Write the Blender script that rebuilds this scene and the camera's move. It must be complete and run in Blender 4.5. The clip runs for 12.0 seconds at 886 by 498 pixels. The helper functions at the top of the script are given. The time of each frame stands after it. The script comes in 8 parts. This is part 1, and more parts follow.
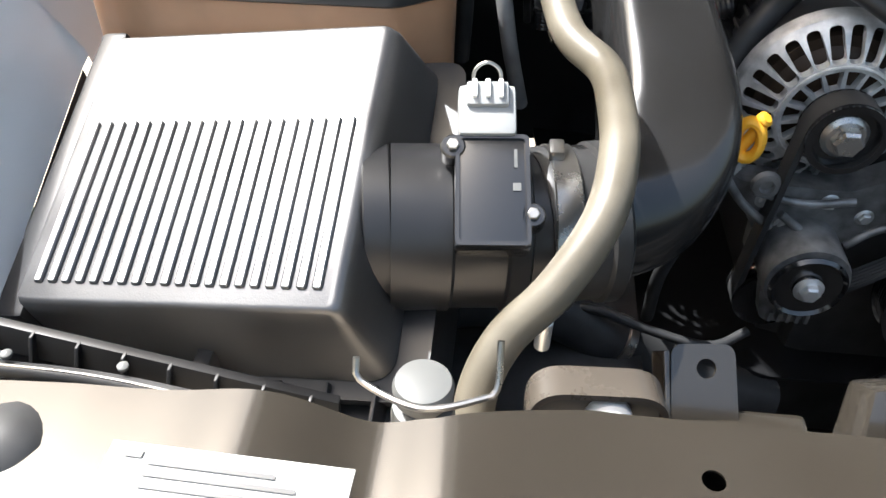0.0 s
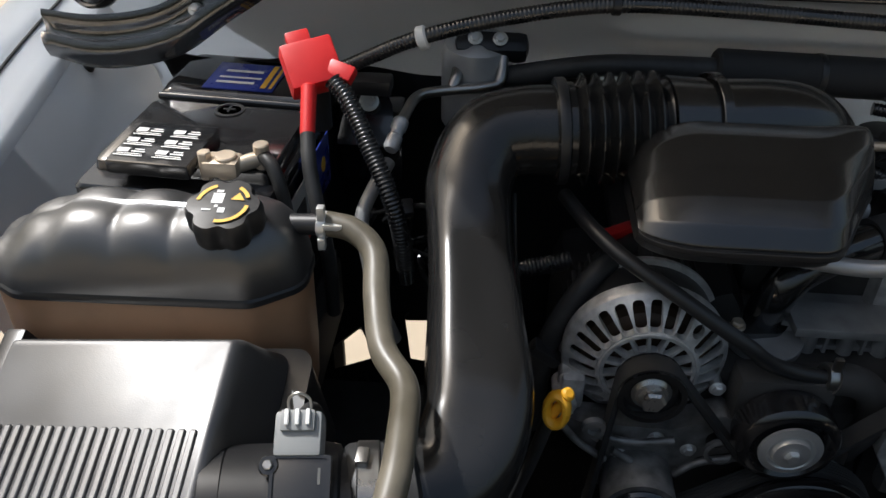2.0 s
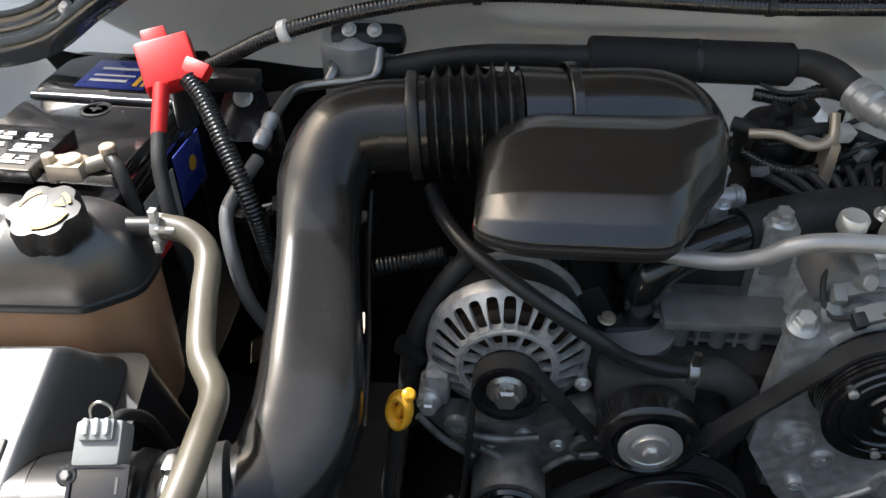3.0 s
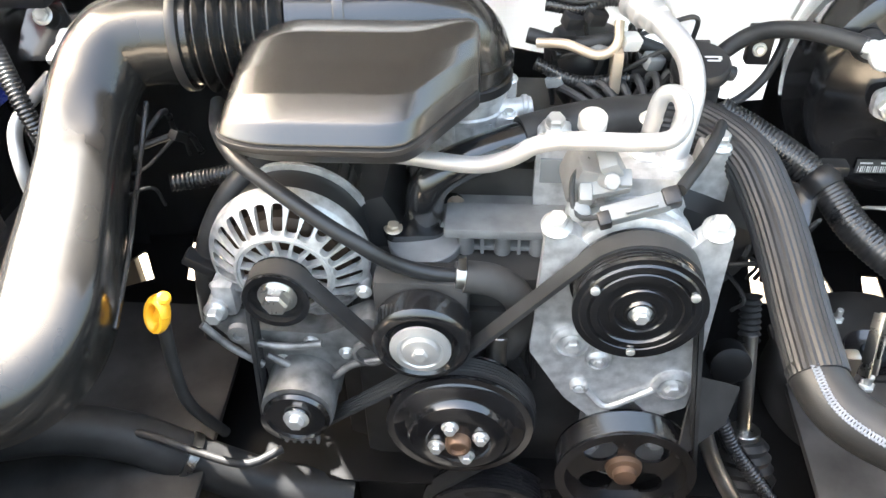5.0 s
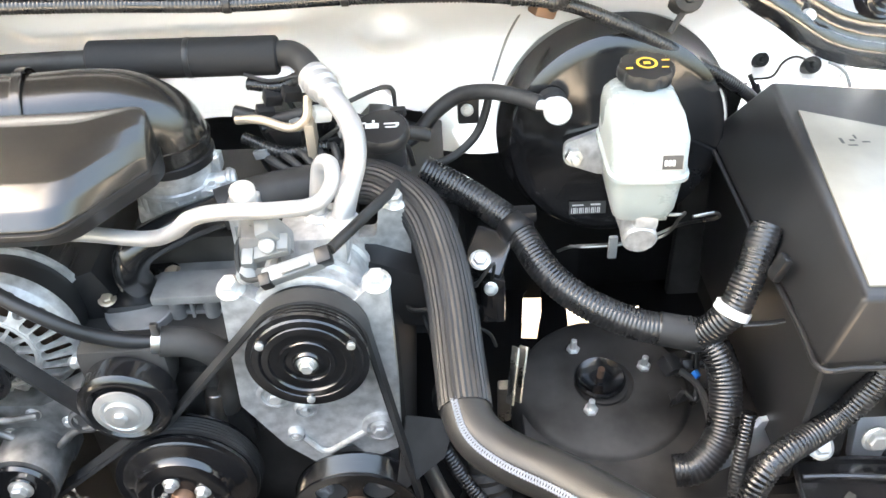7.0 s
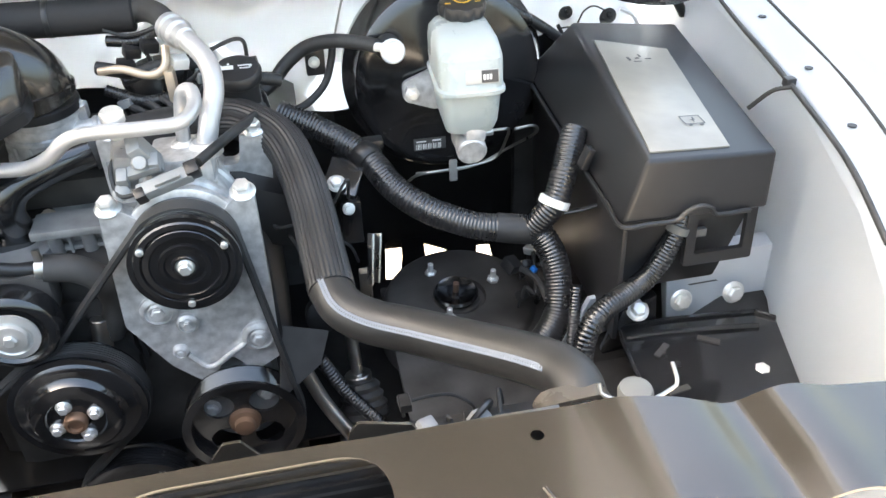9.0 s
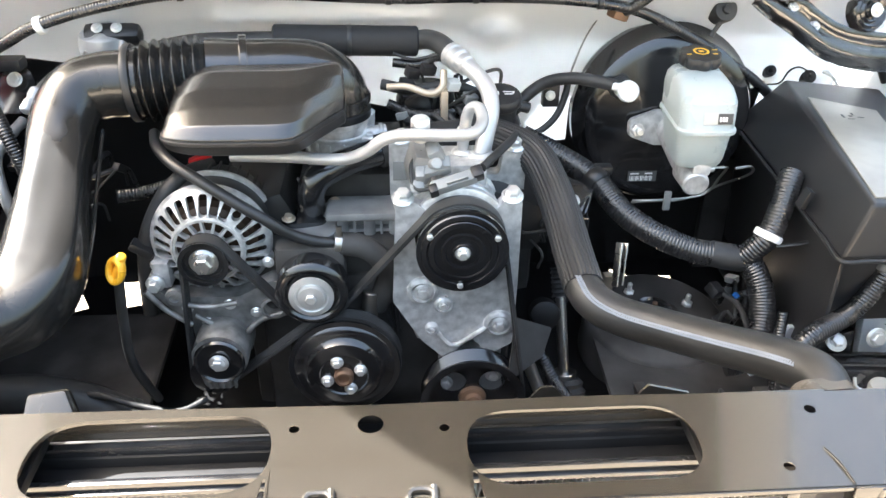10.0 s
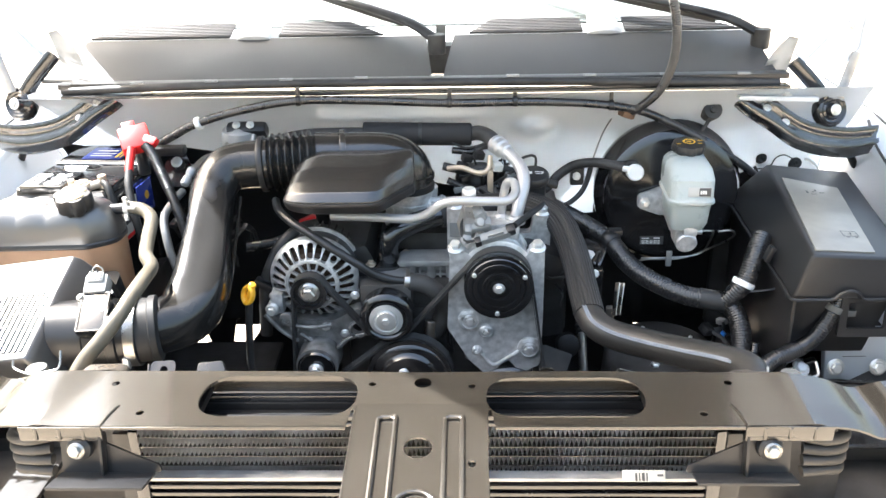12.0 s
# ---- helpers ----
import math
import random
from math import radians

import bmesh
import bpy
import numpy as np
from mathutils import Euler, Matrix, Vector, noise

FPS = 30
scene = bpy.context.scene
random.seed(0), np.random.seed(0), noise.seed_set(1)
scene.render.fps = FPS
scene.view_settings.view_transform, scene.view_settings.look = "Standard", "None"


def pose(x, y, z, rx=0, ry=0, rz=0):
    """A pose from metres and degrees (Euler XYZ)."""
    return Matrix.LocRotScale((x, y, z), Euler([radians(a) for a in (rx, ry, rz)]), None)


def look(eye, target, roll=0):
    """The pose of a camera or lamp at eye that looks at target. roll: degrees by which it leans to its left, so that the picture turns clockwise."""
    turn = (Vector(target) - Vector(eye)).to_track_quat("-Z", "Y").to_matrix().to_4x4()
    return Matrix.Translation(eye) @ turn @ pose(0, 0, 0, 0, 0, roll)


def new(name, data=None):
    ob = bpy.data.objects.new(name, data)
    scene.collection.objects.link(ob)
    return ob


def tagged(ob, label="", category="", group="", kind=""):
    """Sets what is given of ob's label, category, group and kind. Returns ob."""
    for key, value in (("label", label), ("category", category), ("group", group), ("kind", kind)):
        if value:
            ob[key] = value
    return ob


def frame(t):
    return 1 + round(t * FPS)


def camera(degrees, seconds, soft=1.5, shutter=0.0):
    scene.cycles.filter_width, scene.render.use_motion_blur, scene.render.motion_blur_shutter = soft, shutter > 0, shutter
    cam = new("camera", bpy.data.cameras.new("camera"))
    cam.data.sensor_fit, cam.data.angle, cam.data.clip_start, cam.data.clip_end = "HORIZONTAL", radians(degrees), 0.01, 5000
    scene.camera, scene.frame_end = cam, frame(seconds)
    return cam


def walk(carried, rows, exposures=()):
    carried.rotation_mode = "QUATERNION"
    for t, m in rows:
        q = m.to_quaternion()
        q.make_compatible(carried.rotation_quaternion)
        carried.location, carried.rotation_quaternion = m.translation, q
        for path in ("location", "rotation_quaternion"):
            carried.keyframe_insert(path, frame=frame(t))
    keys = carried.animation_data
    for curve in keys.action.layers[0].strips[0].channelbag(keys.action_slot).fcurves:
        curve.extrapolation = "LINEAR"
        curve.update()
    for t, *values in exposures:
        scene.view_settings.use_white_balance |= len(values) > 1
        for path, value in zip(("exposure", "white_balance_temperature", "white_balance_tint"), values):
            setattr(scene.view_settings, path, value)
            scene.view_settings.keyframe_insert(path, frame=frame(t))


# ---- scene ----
cam = camera(57.0, 12.0)
PATH = [
    (0, (-0.535, -0.213, 1.31), (-0.638, 1.288, -0.008), 1.8),
    (0.5, (-0.533, -0.185, 1.355), (-0.679, 1.281, 0.002), 0.2),
    (1, (-0.513, -0.178, 1.431), (-0.65, 1.333, 0.129), 0.7),
    (1.5, (-0.471, -0.191, 1.489), (-0.594, 1.387, 0.266), -0.5),
    (2, (-0.407, -0.188, 1.512), (-0.514, 1.44, 0.356), 1.1),
    (2.5, (-0.348, -0.166, 1.528), (-0.454, 1.471, 0.384), 0.3),
    (3, (-0.247, -0.156, 1.52), (-0.389, 1.441, 0.325), -0.7),
    (3.5, (-0.163, -0.144, 1.515), (-0.335, 1.43, 0.294), -1.2),
    (5.3, (-0.003, -0.189, 1.485), (-0.111, 1.34, 0.2), -1.5),
    (5.5, (0.012, -0.196, 1.502), (-0.088, 1.364, 0.254), -1.7),
    (6, (0.084, -0.209, 1.54), (0.023, 1.38, 0.327), -1.2),
    (6.5, (0.174, -0.223, 1.54), (0.132, 1.374, 0.337), -1.9),
    (7, (0.261, -0.224, 1.534), (0.261, 1.382, 0.342), -2.7),
    (7.5, (0.33, -0.244, 1.53), (0.376, 1.38, 0.365), -3.1),
    (7.7, (0.358, -0.26, 1.524), (0.45, 1.366, 0.362), -3.0),
    (9.3, (0.202, -0.468, 1.476), (0.525, 1.164, 0.365), -1.9),
    (9.5, (0.153, -0.497, 1.489), (0.408, 1.156, 0.391), -1.0),
    (10, (0.029, -0.56, 1.522), (0.14, 1.151, 0.492), 0.4),
    (10.5, (-0.006, -0.63, 1.545), (0.049, 1.131, 0.598), 1.3),
    (11, (0.029, -0.762, 1.591), (-0.005, 1.008, 0.661), -1.8),
    (11.5, (0.059, -0.871, 1.632), (-0.001, 0.946, 0.798), -1.7),
    (12, (0.068, -0.94, 1.628), (-0.002, 0.88, 0.801), -1.4),
]

EXPO = [(0.0, 1.45, 5900, 10), (0.8, 0.35, 6000, 10), (1.5, -0.22, 5950, 10), (2.5, 0.07, 5900, 10), (3.5, 1.75, 6150, 10), (5.3, 3.40, 6450, 10), (7.7, 3.38, 6450, 10), (9.5, 2.80, 6100, 10), (10.5, 3.0, 6200, 10), (12.0, 2.5, 6000, 10)]
walk(cam, [(t, look(eye, target, roll)) for t, eye, target, roll in PATH], EXPO)

# ---- light ----
SUN_DIR = Vector((-0.50, 0.25, 0.825)).normalized()
world = bpy.data.worlds.new("sky")
scene.world = world
world.use_nodes = True
wn = world.node_tree.nodes
sky = wn.new("ShaderNodeTexSky")
sky.sky_type, sky.sun_disc = "NISHITA", False
sky.dust_density, sky.air_density, sky.ozone_density = 10.0, 2.0, 0.6
sky.sun_elevation = math.asin(SUN_DIR.z)
sky.sun_rotation = math.atan2(SUN_DIR.x, SUN_DIR.y)
world.node_tree.links.new(sky.outputs[0], wn["Background"].inputs[0])
wn["Background"].inputs[1].default_value = 0.125
sun = new("sun", bpy.data.lights.new("sun", "SUN"))
sun.data.energy, sun.data.angle, sun.data.color = 5.0, radians(0.5), (1.0, 0.96, 0.90)
sun.matrix_world = look(SUN_DIR * 8, (0, 0, 0))


# ---- materials ----
def mat(name, color, rough=0.5, metal=0.0, grain=0.0, grain_scale=400.0, stain=0.15, stain_scale=18.0, rough_var=0.1,
        coat=0.0, trans=0.0, ior=1.5, dust=0.0, spec=0.5, sub=0.0):
    """A principled material with stains at a large scale and grain at a small one."""
    m = bpy.data.materials.new(name)
    m.use_nodes = True
    nt = m.node_tree
    b = nt.nodes["Principled BSDF"]
    link = nt.links.new
    geo = nt.nodes.new("ShaderNodeNewGeometry")
    big = nt.nodes.new("ShaderNodeTexNoise")
    big.inputs["Scale"].default_value, big.inputs["Detail"].default_value = stain_scale, 5
    link(geo.outputs["Position"], big.inputs["Vector"])
    fine = nt.nodes.new("ShaderNodeTexNoise")
    fine.inputs["Scale"].default_value, fine.inputs["Detail"].default_value = grain_scale, 3
    link(geo.outputs["Position"], fine.inputs["Vector"])
    mix = nt.nodes.new("ShaderNodeMix")
    mix.data_type = "RGBA"
    lo = [c * (1 - stain) for c in color]
    hi = [min(1, c * (1 + stain) + dust) for c in color]
    mix.inputs[6].default_value, mix.inputs[7].default_value = (*lo, 1), (*hi, 1)
    ramp = nt.nodes.new("ShaderNodeMapRange")
    ramp.inputs[1].default_value, ramp.inputs[2].default_value = 0.32, 0.68
    link(big.outputs["Fac"], ramp.inputs[0])
    link(ramp.outputs[0], mix.inputs[0])
    link(mix.outputs[2], b.inputs["Base Color"])
    rr = nt.nodes.new("ShaderNodeMapRange")
    rr.inputs[1].default_value, rr.inputs[2].default_value = 0.3, 0.7
    rr.inputs[3].default_value, rr.inputs[4].default_value = max(0.02, rough - rough_var), min(1, rough + rough_var)
    blend = nt.nodes.new("ShaderNodeMix")
    blend.inputs[0].default_value = 0.15
    link(big.outputs["Fac"], blend.inputs[2])
    link(fine.outputs["Fac"], blend.inputs[3])
    link(blend.outputs[0], rr.inputs[0])
    link(rr.outputs[0], b.inputs["Roughness"])
    if grain:
        bump = nt.nodes.new("ShaderNodeBump")
        bump.inputs["Strength"].default_value, bump.inputs["Distance"].default_value = grain, 0.00012
        link(fine.outputs["Fac"], bump.inputs["Height"])
        link(bump.outputs[0], b.inputs["Normal"])
    b.inputs["Metallic"].default_value = metal
    b.inputs["Coat Weight"].default_value = coat
    b.inputs["Coat Roughness"].default_value = 0.08
    b.inputs["Transmission Weight"].default_value = trans
    b.inputs["IOR"].default_value = ior
    b.inputs["Specular IOR Level"].default_value = spec
    b.inputs["Subsurface Weight"].default_value = sub
    b.inputs["Subsurface Radius"].default_value = (0.02, 0.012, 0.008)
    return m


def braid(name, color, across):
    """Woven sleeve: fine diagonal threads as relief and tone."""
    m = mat(name, color, rough=0.42, grain=0.0, stain=0.2, spec=0.6)
    nt = m.node_tree
    b = nt.nodes["Principled BSDF"]
    geo = nt.nodes.new("ShaderNodeNewGeometry")
    chk = nt.nodes.new("ShaderNodeTexVoronoi")
    chk.inputs["Scale"].default_value = across
    nt.links.new(geo.outputs["Position"], chk.inputs["Vector"])
    bump = nt.nodes.new("ShaderNodeBump")
    bump.inputs["Strength"].default_value, bump.inputs["Distance"].default_value = 0.5, 0.0003
    nt.links.new(chk.outputs["Distance"], bump.inputs["Height"])
    nt.links.new(bump.outputs[0], b.inputs["Normal"])
    return m


M_BLACK = mat("black_plastic", (0.018, 0.018, 0.019), 0.36, grain=0.12, grain_scale=900, stain=0.2, stain_scale=8, rough_var=0.06, dust=0.004, spec=0.5)
M_GRAINY = mat("grained_black_plastic", (0.018, 0.018, 0.019), 0.46, grain=0.9, grain_scale=800, stain=0.2, dust=0.004, spec=1.0, ior=1.75)
M_SATIN = mat("satin_black_plastic", (0.014, 0.0135, 0.013), 0.24, stain=0.2, stain_scale=7, rough_var=0.03, dust=0.003, spec=0.8, coat=0.5)
M_DUCT = mat("moulded_black_plastic", (0.015, 0.0148, 0.0145), 0.21, stain=0.2, stain_scale=7, rough_var=0.03, dust=0.003, spec=0.5, coat=0.22)
M_RUBBER = mat("black_rubber", (0.028, 0.028, 0.028), 0.50, grain=0.2, grain_scale=500, stain=0.35, dust=0.012, spec=0.35)
M_DUSTY = mat("dusty_black", (0.028, 0.026, 0.024), 0.62, grain=0.3, grain_scale=300, stain=0.4, dust=0.02)
M_BPAINT = mat("black_gloss_paint", (0.012, 0.012, 0.013), 0.18, grain=0.05, grain_scale=300, stain=0.3, dust=0.003, coat=0.6, spec=0.7)
M_TIEBAR = mat("dark_primer_paint", (0.026, 0.0225, 0.0175), 0.17, grain=0.05, grain_scale=220, stain=0.07, stain_scale=9, rough_var=0.02, dust=0.004, spec=0.7, coat=0.5)
M_WHITE = mat("white_body_paint", (0.58, 0.62, 0.67), 0.30, stain=0.012, stain_scale=3, coat=0.3, rough_var=0.004)
M_PRIMER = mat("pale_primer", (0.55, 0.56, 0.56), 0.5, grain=0.1, grain_scale=200, stain=0.08)
M_ALU = mat("cast_aluminium", (0.60, 0.60, 0.595), 0.46, metal=0.5, grain=0.7, grain_scale=500, stain=0.24, stain_scale=75)
M_ALU_D = mat("grey_cast_aluminium", (0.36, 0.36, 0.355), 0.48, metal=0.5, grain=0.5, grain_scale=500, stain=0.2, stain_scale=30)
M_CAST = mat("oily_grey_casting", (0.23, 0.228, 0.222), 0.46, metal=0.5, grain=0.9, grain_scale=420, stain=0.45, stain_scale=45)
M_TUBE = mat("matt_aluminium_tube", (0.52, 0.52, 0.52), 0.40, metal=0.5, grain=0.1, grain_scale=300, stain=0.08)
M_ZINC = mat("zinc_plated_steel", (0.78, 0.78, 0.76), 0.38, metal=0.7, grain=0.1, grain_scale=500, stain=0.12)
M_STEEL = mat("bare_steel", (0.42, 0.41, 0.39), 0.33, metal=1.0, grain=0.15, grain_scale=400, stain=0.25)
M_NUT = mat("worn_bright_steel", (0.55, 0.53, 0.50), 0.30, metal=0.85, grain=0.2, grain_scale=400, stain=0.2)
M_RUST = mat("rusty_steel", (0.17, 0.105, 0.068), 0.5, metal=0.5, grain=0.5, grain_scale=600, stain=0.4)
M_COPPER = mat("copper_winding", (0.055, 0.036, 0.024), 0.45, metal=0.5, grain=0.6, grain_scale=900, stain=0.4)
M_HOSE = mat("dusty_grey_hose", (0.105, 0.092, 0.066), 0.40, grain=0.8, grain_scale=600, stain=0.2, dust=0.02)
M_TANK = mat("amber_tank_plastic", (0.36, 0.21, 0.12), 0.42, grain=0.1, stain=0.25, stain_scale=9, sub=0.25)
M_RESV = mat("translucent_white_plastic", (0.40, 0.44, 0.43), 0.30, grain=0.1, stain=0.06, sub=0.15)
M_GREY = mat("light_grey_plastic", (0.25, 0.258, 0.258), 0.45, grain=0.15, stain=0.1)
M_COLLAR = mat("brown_grey_plastic", (0.062, 0.053, 0.043), 0.24, grain=0.15, stain=0.12)
M_WPLAST = mat("white_plastic", (0.82, 0.82, 0.80), 0.4, stain=0.05)
M_RED = mat("red_plastic", (0.62, 0.02, 0.02), 0.38, grain=0.1, stain=0.12)
M_YELLOW = mat("yellow_plastic", (0.85, 0.42, 0.02), 0.4, stain=0.1)
M_PRINT_Y = mat("yellow_print", (0.80, 0.47, 0.05), 0.5, stain=0.05)
M_PRINT_W = mat("white_print", (0.80, 0.80, 0.78), 0.5, stain=0.05)
M_PRINT_K = mat("dark_print", (0.06, 0.06, 0.06), 0.5, stain=0.05)
M_BLUE = mat("blue_label", (0.035, 0.055, 0.30), 0.3, stain=0.1)
M_BLUEP = mat("bright_blue_plastic", (0.02, 0.16, 0.55), 0.4, stain=0.1)
M_TRAY = mat("dull_black_plastic", (0.007, 0.007, 0.0075), 0.45, grain=0.1, grain_scale=900, stain=0.3, spec=0.3)
M_PAD = mat("grey_felt_pad", (0.075, 0.071, 0.065), 0.9, grain=0.4, grain_scale=120, stain=0.45, stain_scale=4)
M_LABEL = mat("paper_label", (0.46, 0.46, 0.44), 0.45, stain=0.06)
# fuse box panel: the pale base holds part of the sky's sheen
M_PANEL = mat("pale_sheen_panel", (0.24, 0.225, 0.19), 0.38, grain=0.1, grain_scale=900, stain=0.15, rough_var=0.04, coat=0.25, spec=0.8)
M_STITCH = mat("pale_thread", (0.20, 0.22, 0.25), 0.55, stain=0.15)
M_HINGE = mat("glossy_black_pressing", (0.02, 0.02, 0.02), 0.13, grain=0.03, grain_scale=200, stain=0.2, rough_var=0.03, coat=0.8, spec=1.0, ior=1.9)
M_TOP = mat("grained_tank_plastic", (0.012, 0.012, 0.013), 0.40, grain=0.9, grain_scale=700, stain=0.2, dust=0.003, spec=1.0, ior=1.75)
M_MOUNT = mat("grey_rubber", (0.115, 0.118, 0.114), 0.5, grain=0.15, stain=0.12)
M_LEAD = mat("tan_terminal_metal", (0.62, 0.52, 0.40), 0.42, metal=0.55, grain=0.4, stain=0.2)
M_FIN = mat("radiator_fins", (0.54, 0.54, 0.54), 0.4, metal=0.6, grain=0.3, stain=0.25)
M_SLEEVE = braid("woven_black_sleeve", (0.022, 0.022, 0.023), 420)
M_WEAVE = braid("grey_braided_hose", (0.019, 0.0185, 0.018), 900)
M_LOOM = mat("corrugated_black_conduit", (0.015, 0.015, 0.016), 0.28, grain=0.1, stain=0.3, dust=0.004, spec=0.9)
M_FOAM = mat("black_foam", (0.020, 0.020, 0.021), 0.8, grain=0.6, grain_scale=350, stain=0.2)
M_GROUND = mat("sunlit_concrete", (0.44, 0.37, 0.28), 0.85, grain=0.4, grain_scale=60, stain=0.12, stain_scale=2.0)
M_GLASS = mat("windscreen_glass", (0.75, 0.82, 0.80), 0.03, trans=0.9, stain=0.02, rough_var=0.01)
M_COWL = mat("weathered_black_plastic", (0.045, 0.043, 0.042), 0.55, grain=0.5, grain_scale=700, stain=0.2, stain_scale=9, dust=0.01)


# ---- shape helpers ----
def V(*a):
    return Vector(a)


def base_of(parent):
    o = Vector((0, 0, 0))
    while parent:
        o += parent.location
        parent = parent.parent
    return o


def thing(name, at, label, category, group="", kind=""):
    e = new(name)
    e.location = at
    e.empty_display_size = 0.02
    return tagged(e, label, category, group, kind)


def part(name, bm, material, parent=None, label="", angle=38):
    """Links a bmesh given in world coordinates as ONE mesh object under its thing or part."""
    o = base_of(parent)
    bmesh.ops.recalc_face_normals(bm, faces=bm.faces)
    for f in bm.faces:
        f.smooth = True
    lim = radians(angle)
    for e in bm.edges:
        if len(e.link_faces) == 2 and e.calc_face_angle(0) > lim:
            e.smooth = False
    bm.transform(Matrix.Translation(-o))
    me = bpy.data.meshes.new(name)
    bm.to_mesh(me)
    bm.free()
    me.materials.append(material)
    ob = new(name, me)
    ob.parent = parent
    return tagged(ob, label)


def join(*bms):
    out = bms[0]
    for b in bms[1:]:
        me = bpy.data.meshes.new("tmp")
        b.to_mesh(me)
        b.free()
        out.from_mesh(me)
        bpy.data.meshes.remove(me)
    return out


def turn(axis):
    """Rotation that takes +Z to the axis."""
    return Vector(axis).normalized().to_track_quat("Z", "Y").to_matrix().to_4x4()


def box(c, size, bev=0.003, rot=None, seg=2, taper=(1, 1)):
    bm = bmesh.new()
    bmesh.ops.create_cube(bm, size=1)
    for v in bm.verts:
        k = taper if v.co.z > 0 else (1, 1)
        v.co = Vector((v.co.x * size[0] * k[0], v.co.y * size[1] * k[1], v.co.z * size[2]))
    if bev:
        bmesh.ops.bevel(bm, geom=bm.edges[:] , offset=bev, segments=seg, affect="EDGES", profile=0.6)
    bm.transform(Matrix.Translation(c) @ (rot or Matrix()))
    return bm


def skin(rings, closed=True, caps=True):
    bm = bmesh.new()
    vs = [[bm.verts.new(p) for p in r] for r in rings]
    n = len(rings[0])
    for a, b in zip(vs, vs[1:]):
        for i in range(n if closed else n - 1):
            j = (i + 1) % n
            bm.faces.new((a[i], a[j], b[j], b[i]))
    if caps and closed:
        bm.faces.new(vs[0][::-1])
        bm.faces.new(vs[-1])
    return bm


def lathe(profile, at, axis=(0, -1, 0), seg=48, caps=True):
    """Turned shape: (radius, height along the axis) from its start to its end."""
    m = Matrix.Translation(at) @ turn(axis)
    rings = [[m @ Vector((r * math.cos(a), r * math.sin(a), h)) for a in (2 * math.pi * i / seg for i in range(seg))] for r, h in profile]
    return skin(rings, caps=caps)


def rod(p0, p1, r, r1=None, seg=20, bev=0.0012):
    p0, p1 = Vector(p0), Vector(p1)
    r1 = r if r1 is None else r1
    L = (p1 - p0).length
    b = min(bev, L / 4, r / 2, r1 / 2)
    return lathe([(r - b, 0), (r, b), (r1, L - b), (r1 - b, L)], p0, p1 - p0, seg)


def glide(pts, step):
    """Points along a smooth curve through pts, about step apart."""
    pts = [Vector(p) for p in pts]
    P = [2 * pts[0] - pts[1], *pts, 2 * pts[-1] - pts[-2]]
    fine = []
    for i in range(1, len(P) - 2):
        a, b, c, d = P[i - 1:i + 3]
        for k in range(40):
            t = k / 40
            fine.append(0.5 * (2 * b + (c - a) * t + (2 * a - 5 * b + 4 * c - d) * t * t + (3 * b - a - 3 * c + d) * t ** 3))
    fine.append(pts[-1])
    length = [0.0]
    for a, b in zip(fine, fine[1:]):
        length.append(length[-1] + (b - a).length)
    n = max(2, round(length[-1] / step))
    out, j = [], 0
    for i in range(n + 1):
        s = length[-1] * i / n
        while j < len(fine) - 2 and length[j + 1] < s:
            j += 1
        f = (s - length[j]) / max(1e-9, length[j + 1] - length[j])
        out.append((fine[j].lerp(fine[j + 1], f), i / n))
    return out


def tube(pts, r, step=0.006, seg=16, ridge=0.0, pitch=0.0, flutes=0, flute=0.0, flat=1.0, flat_dir=(0, 0, 1), noise_amp=0.0):
    """A hose or pipe. r: a radius or a function of 0..1. ridge and pitch: corrugations; flutes: lengthwise ribs; flat: section's squash along flat_dir."""
    if ridge:
        step = pitch / 4
    way = glide(pts, step)
    rings, up = [], None
    for i, (p, t) in enumerate(way):
        w = 6 if ridge else 1
        d = (way[min(i + w, len(way) - 1)][0] - way[max(i - w, 0)][0]).normalized()
        if up is None:
            up = Vector(flat_dir)
        up = (up - d * up.dot(d)).normalized() if (up - d * up.dot(d)).length > 1e-4 else d.orthogonal().normalized()
        if flat != 1.0:
            g = Vector(flat_dir)
            g = g - d * g.dot(d)
            if g.length > 0.15:
                up = g.normalized()
        side = d.cross(up)
        rad = r(t) if callable(r) else r
        if ridge:
            rad -= ridge * (0.0, 0.25, 1.0, 0.75)[i % 4]
        ring = []
        for k in range(seg):
            a = 2 * math.pi * k / seg
            q = rad
            if flutes:
                q += flute * (0.5 + 0.5 * math.cos(a * flutes)) - flute
            if noise_amp:
                q *= 1 + noise_amp * noise.noise(p * 40 + Vector((a, 0, 0)))
            ring.append(p + side * (q * math.cos(a)) + up * (q * math.sin(a) * flat))
        rings.append(ring)
    return skin(rings)


def loop2(pts, n=6):
    """Closed outline with each corner (x, y, radius) rounded."""
    out = []
    N = len(pts)
    for i in range(N):
        x, y, r = pts[i]
        p = Vector((x, y))
        a = Vector(pts[i - 1][:2]) - p
        b = Vector(pts[(i + 1) % N][:2]) - p
        if r <= 0:
            out.append((x, y))
            continue
        ang = a.angle(b)
        k = min(r / math.tan(ang / 2), a.length * 0.49, b.length * 0.49)
        p0, p1 = p + a.normalized() * k, p + b.normalized() * k
        for j in range(n + 1):
            t = j / n
            q = (1 - t) ** 2 * p0 + 2 * t * (1 - t) * p + t * t * p1
            out.append((q.x, q.y))
    return out


def circ(x, y, r, n=24):
    return [(x + r * math.cos(2 * math.pi * i / n), y + r * math.sin(2 * math.pi * i / n)) for i in range(n)]


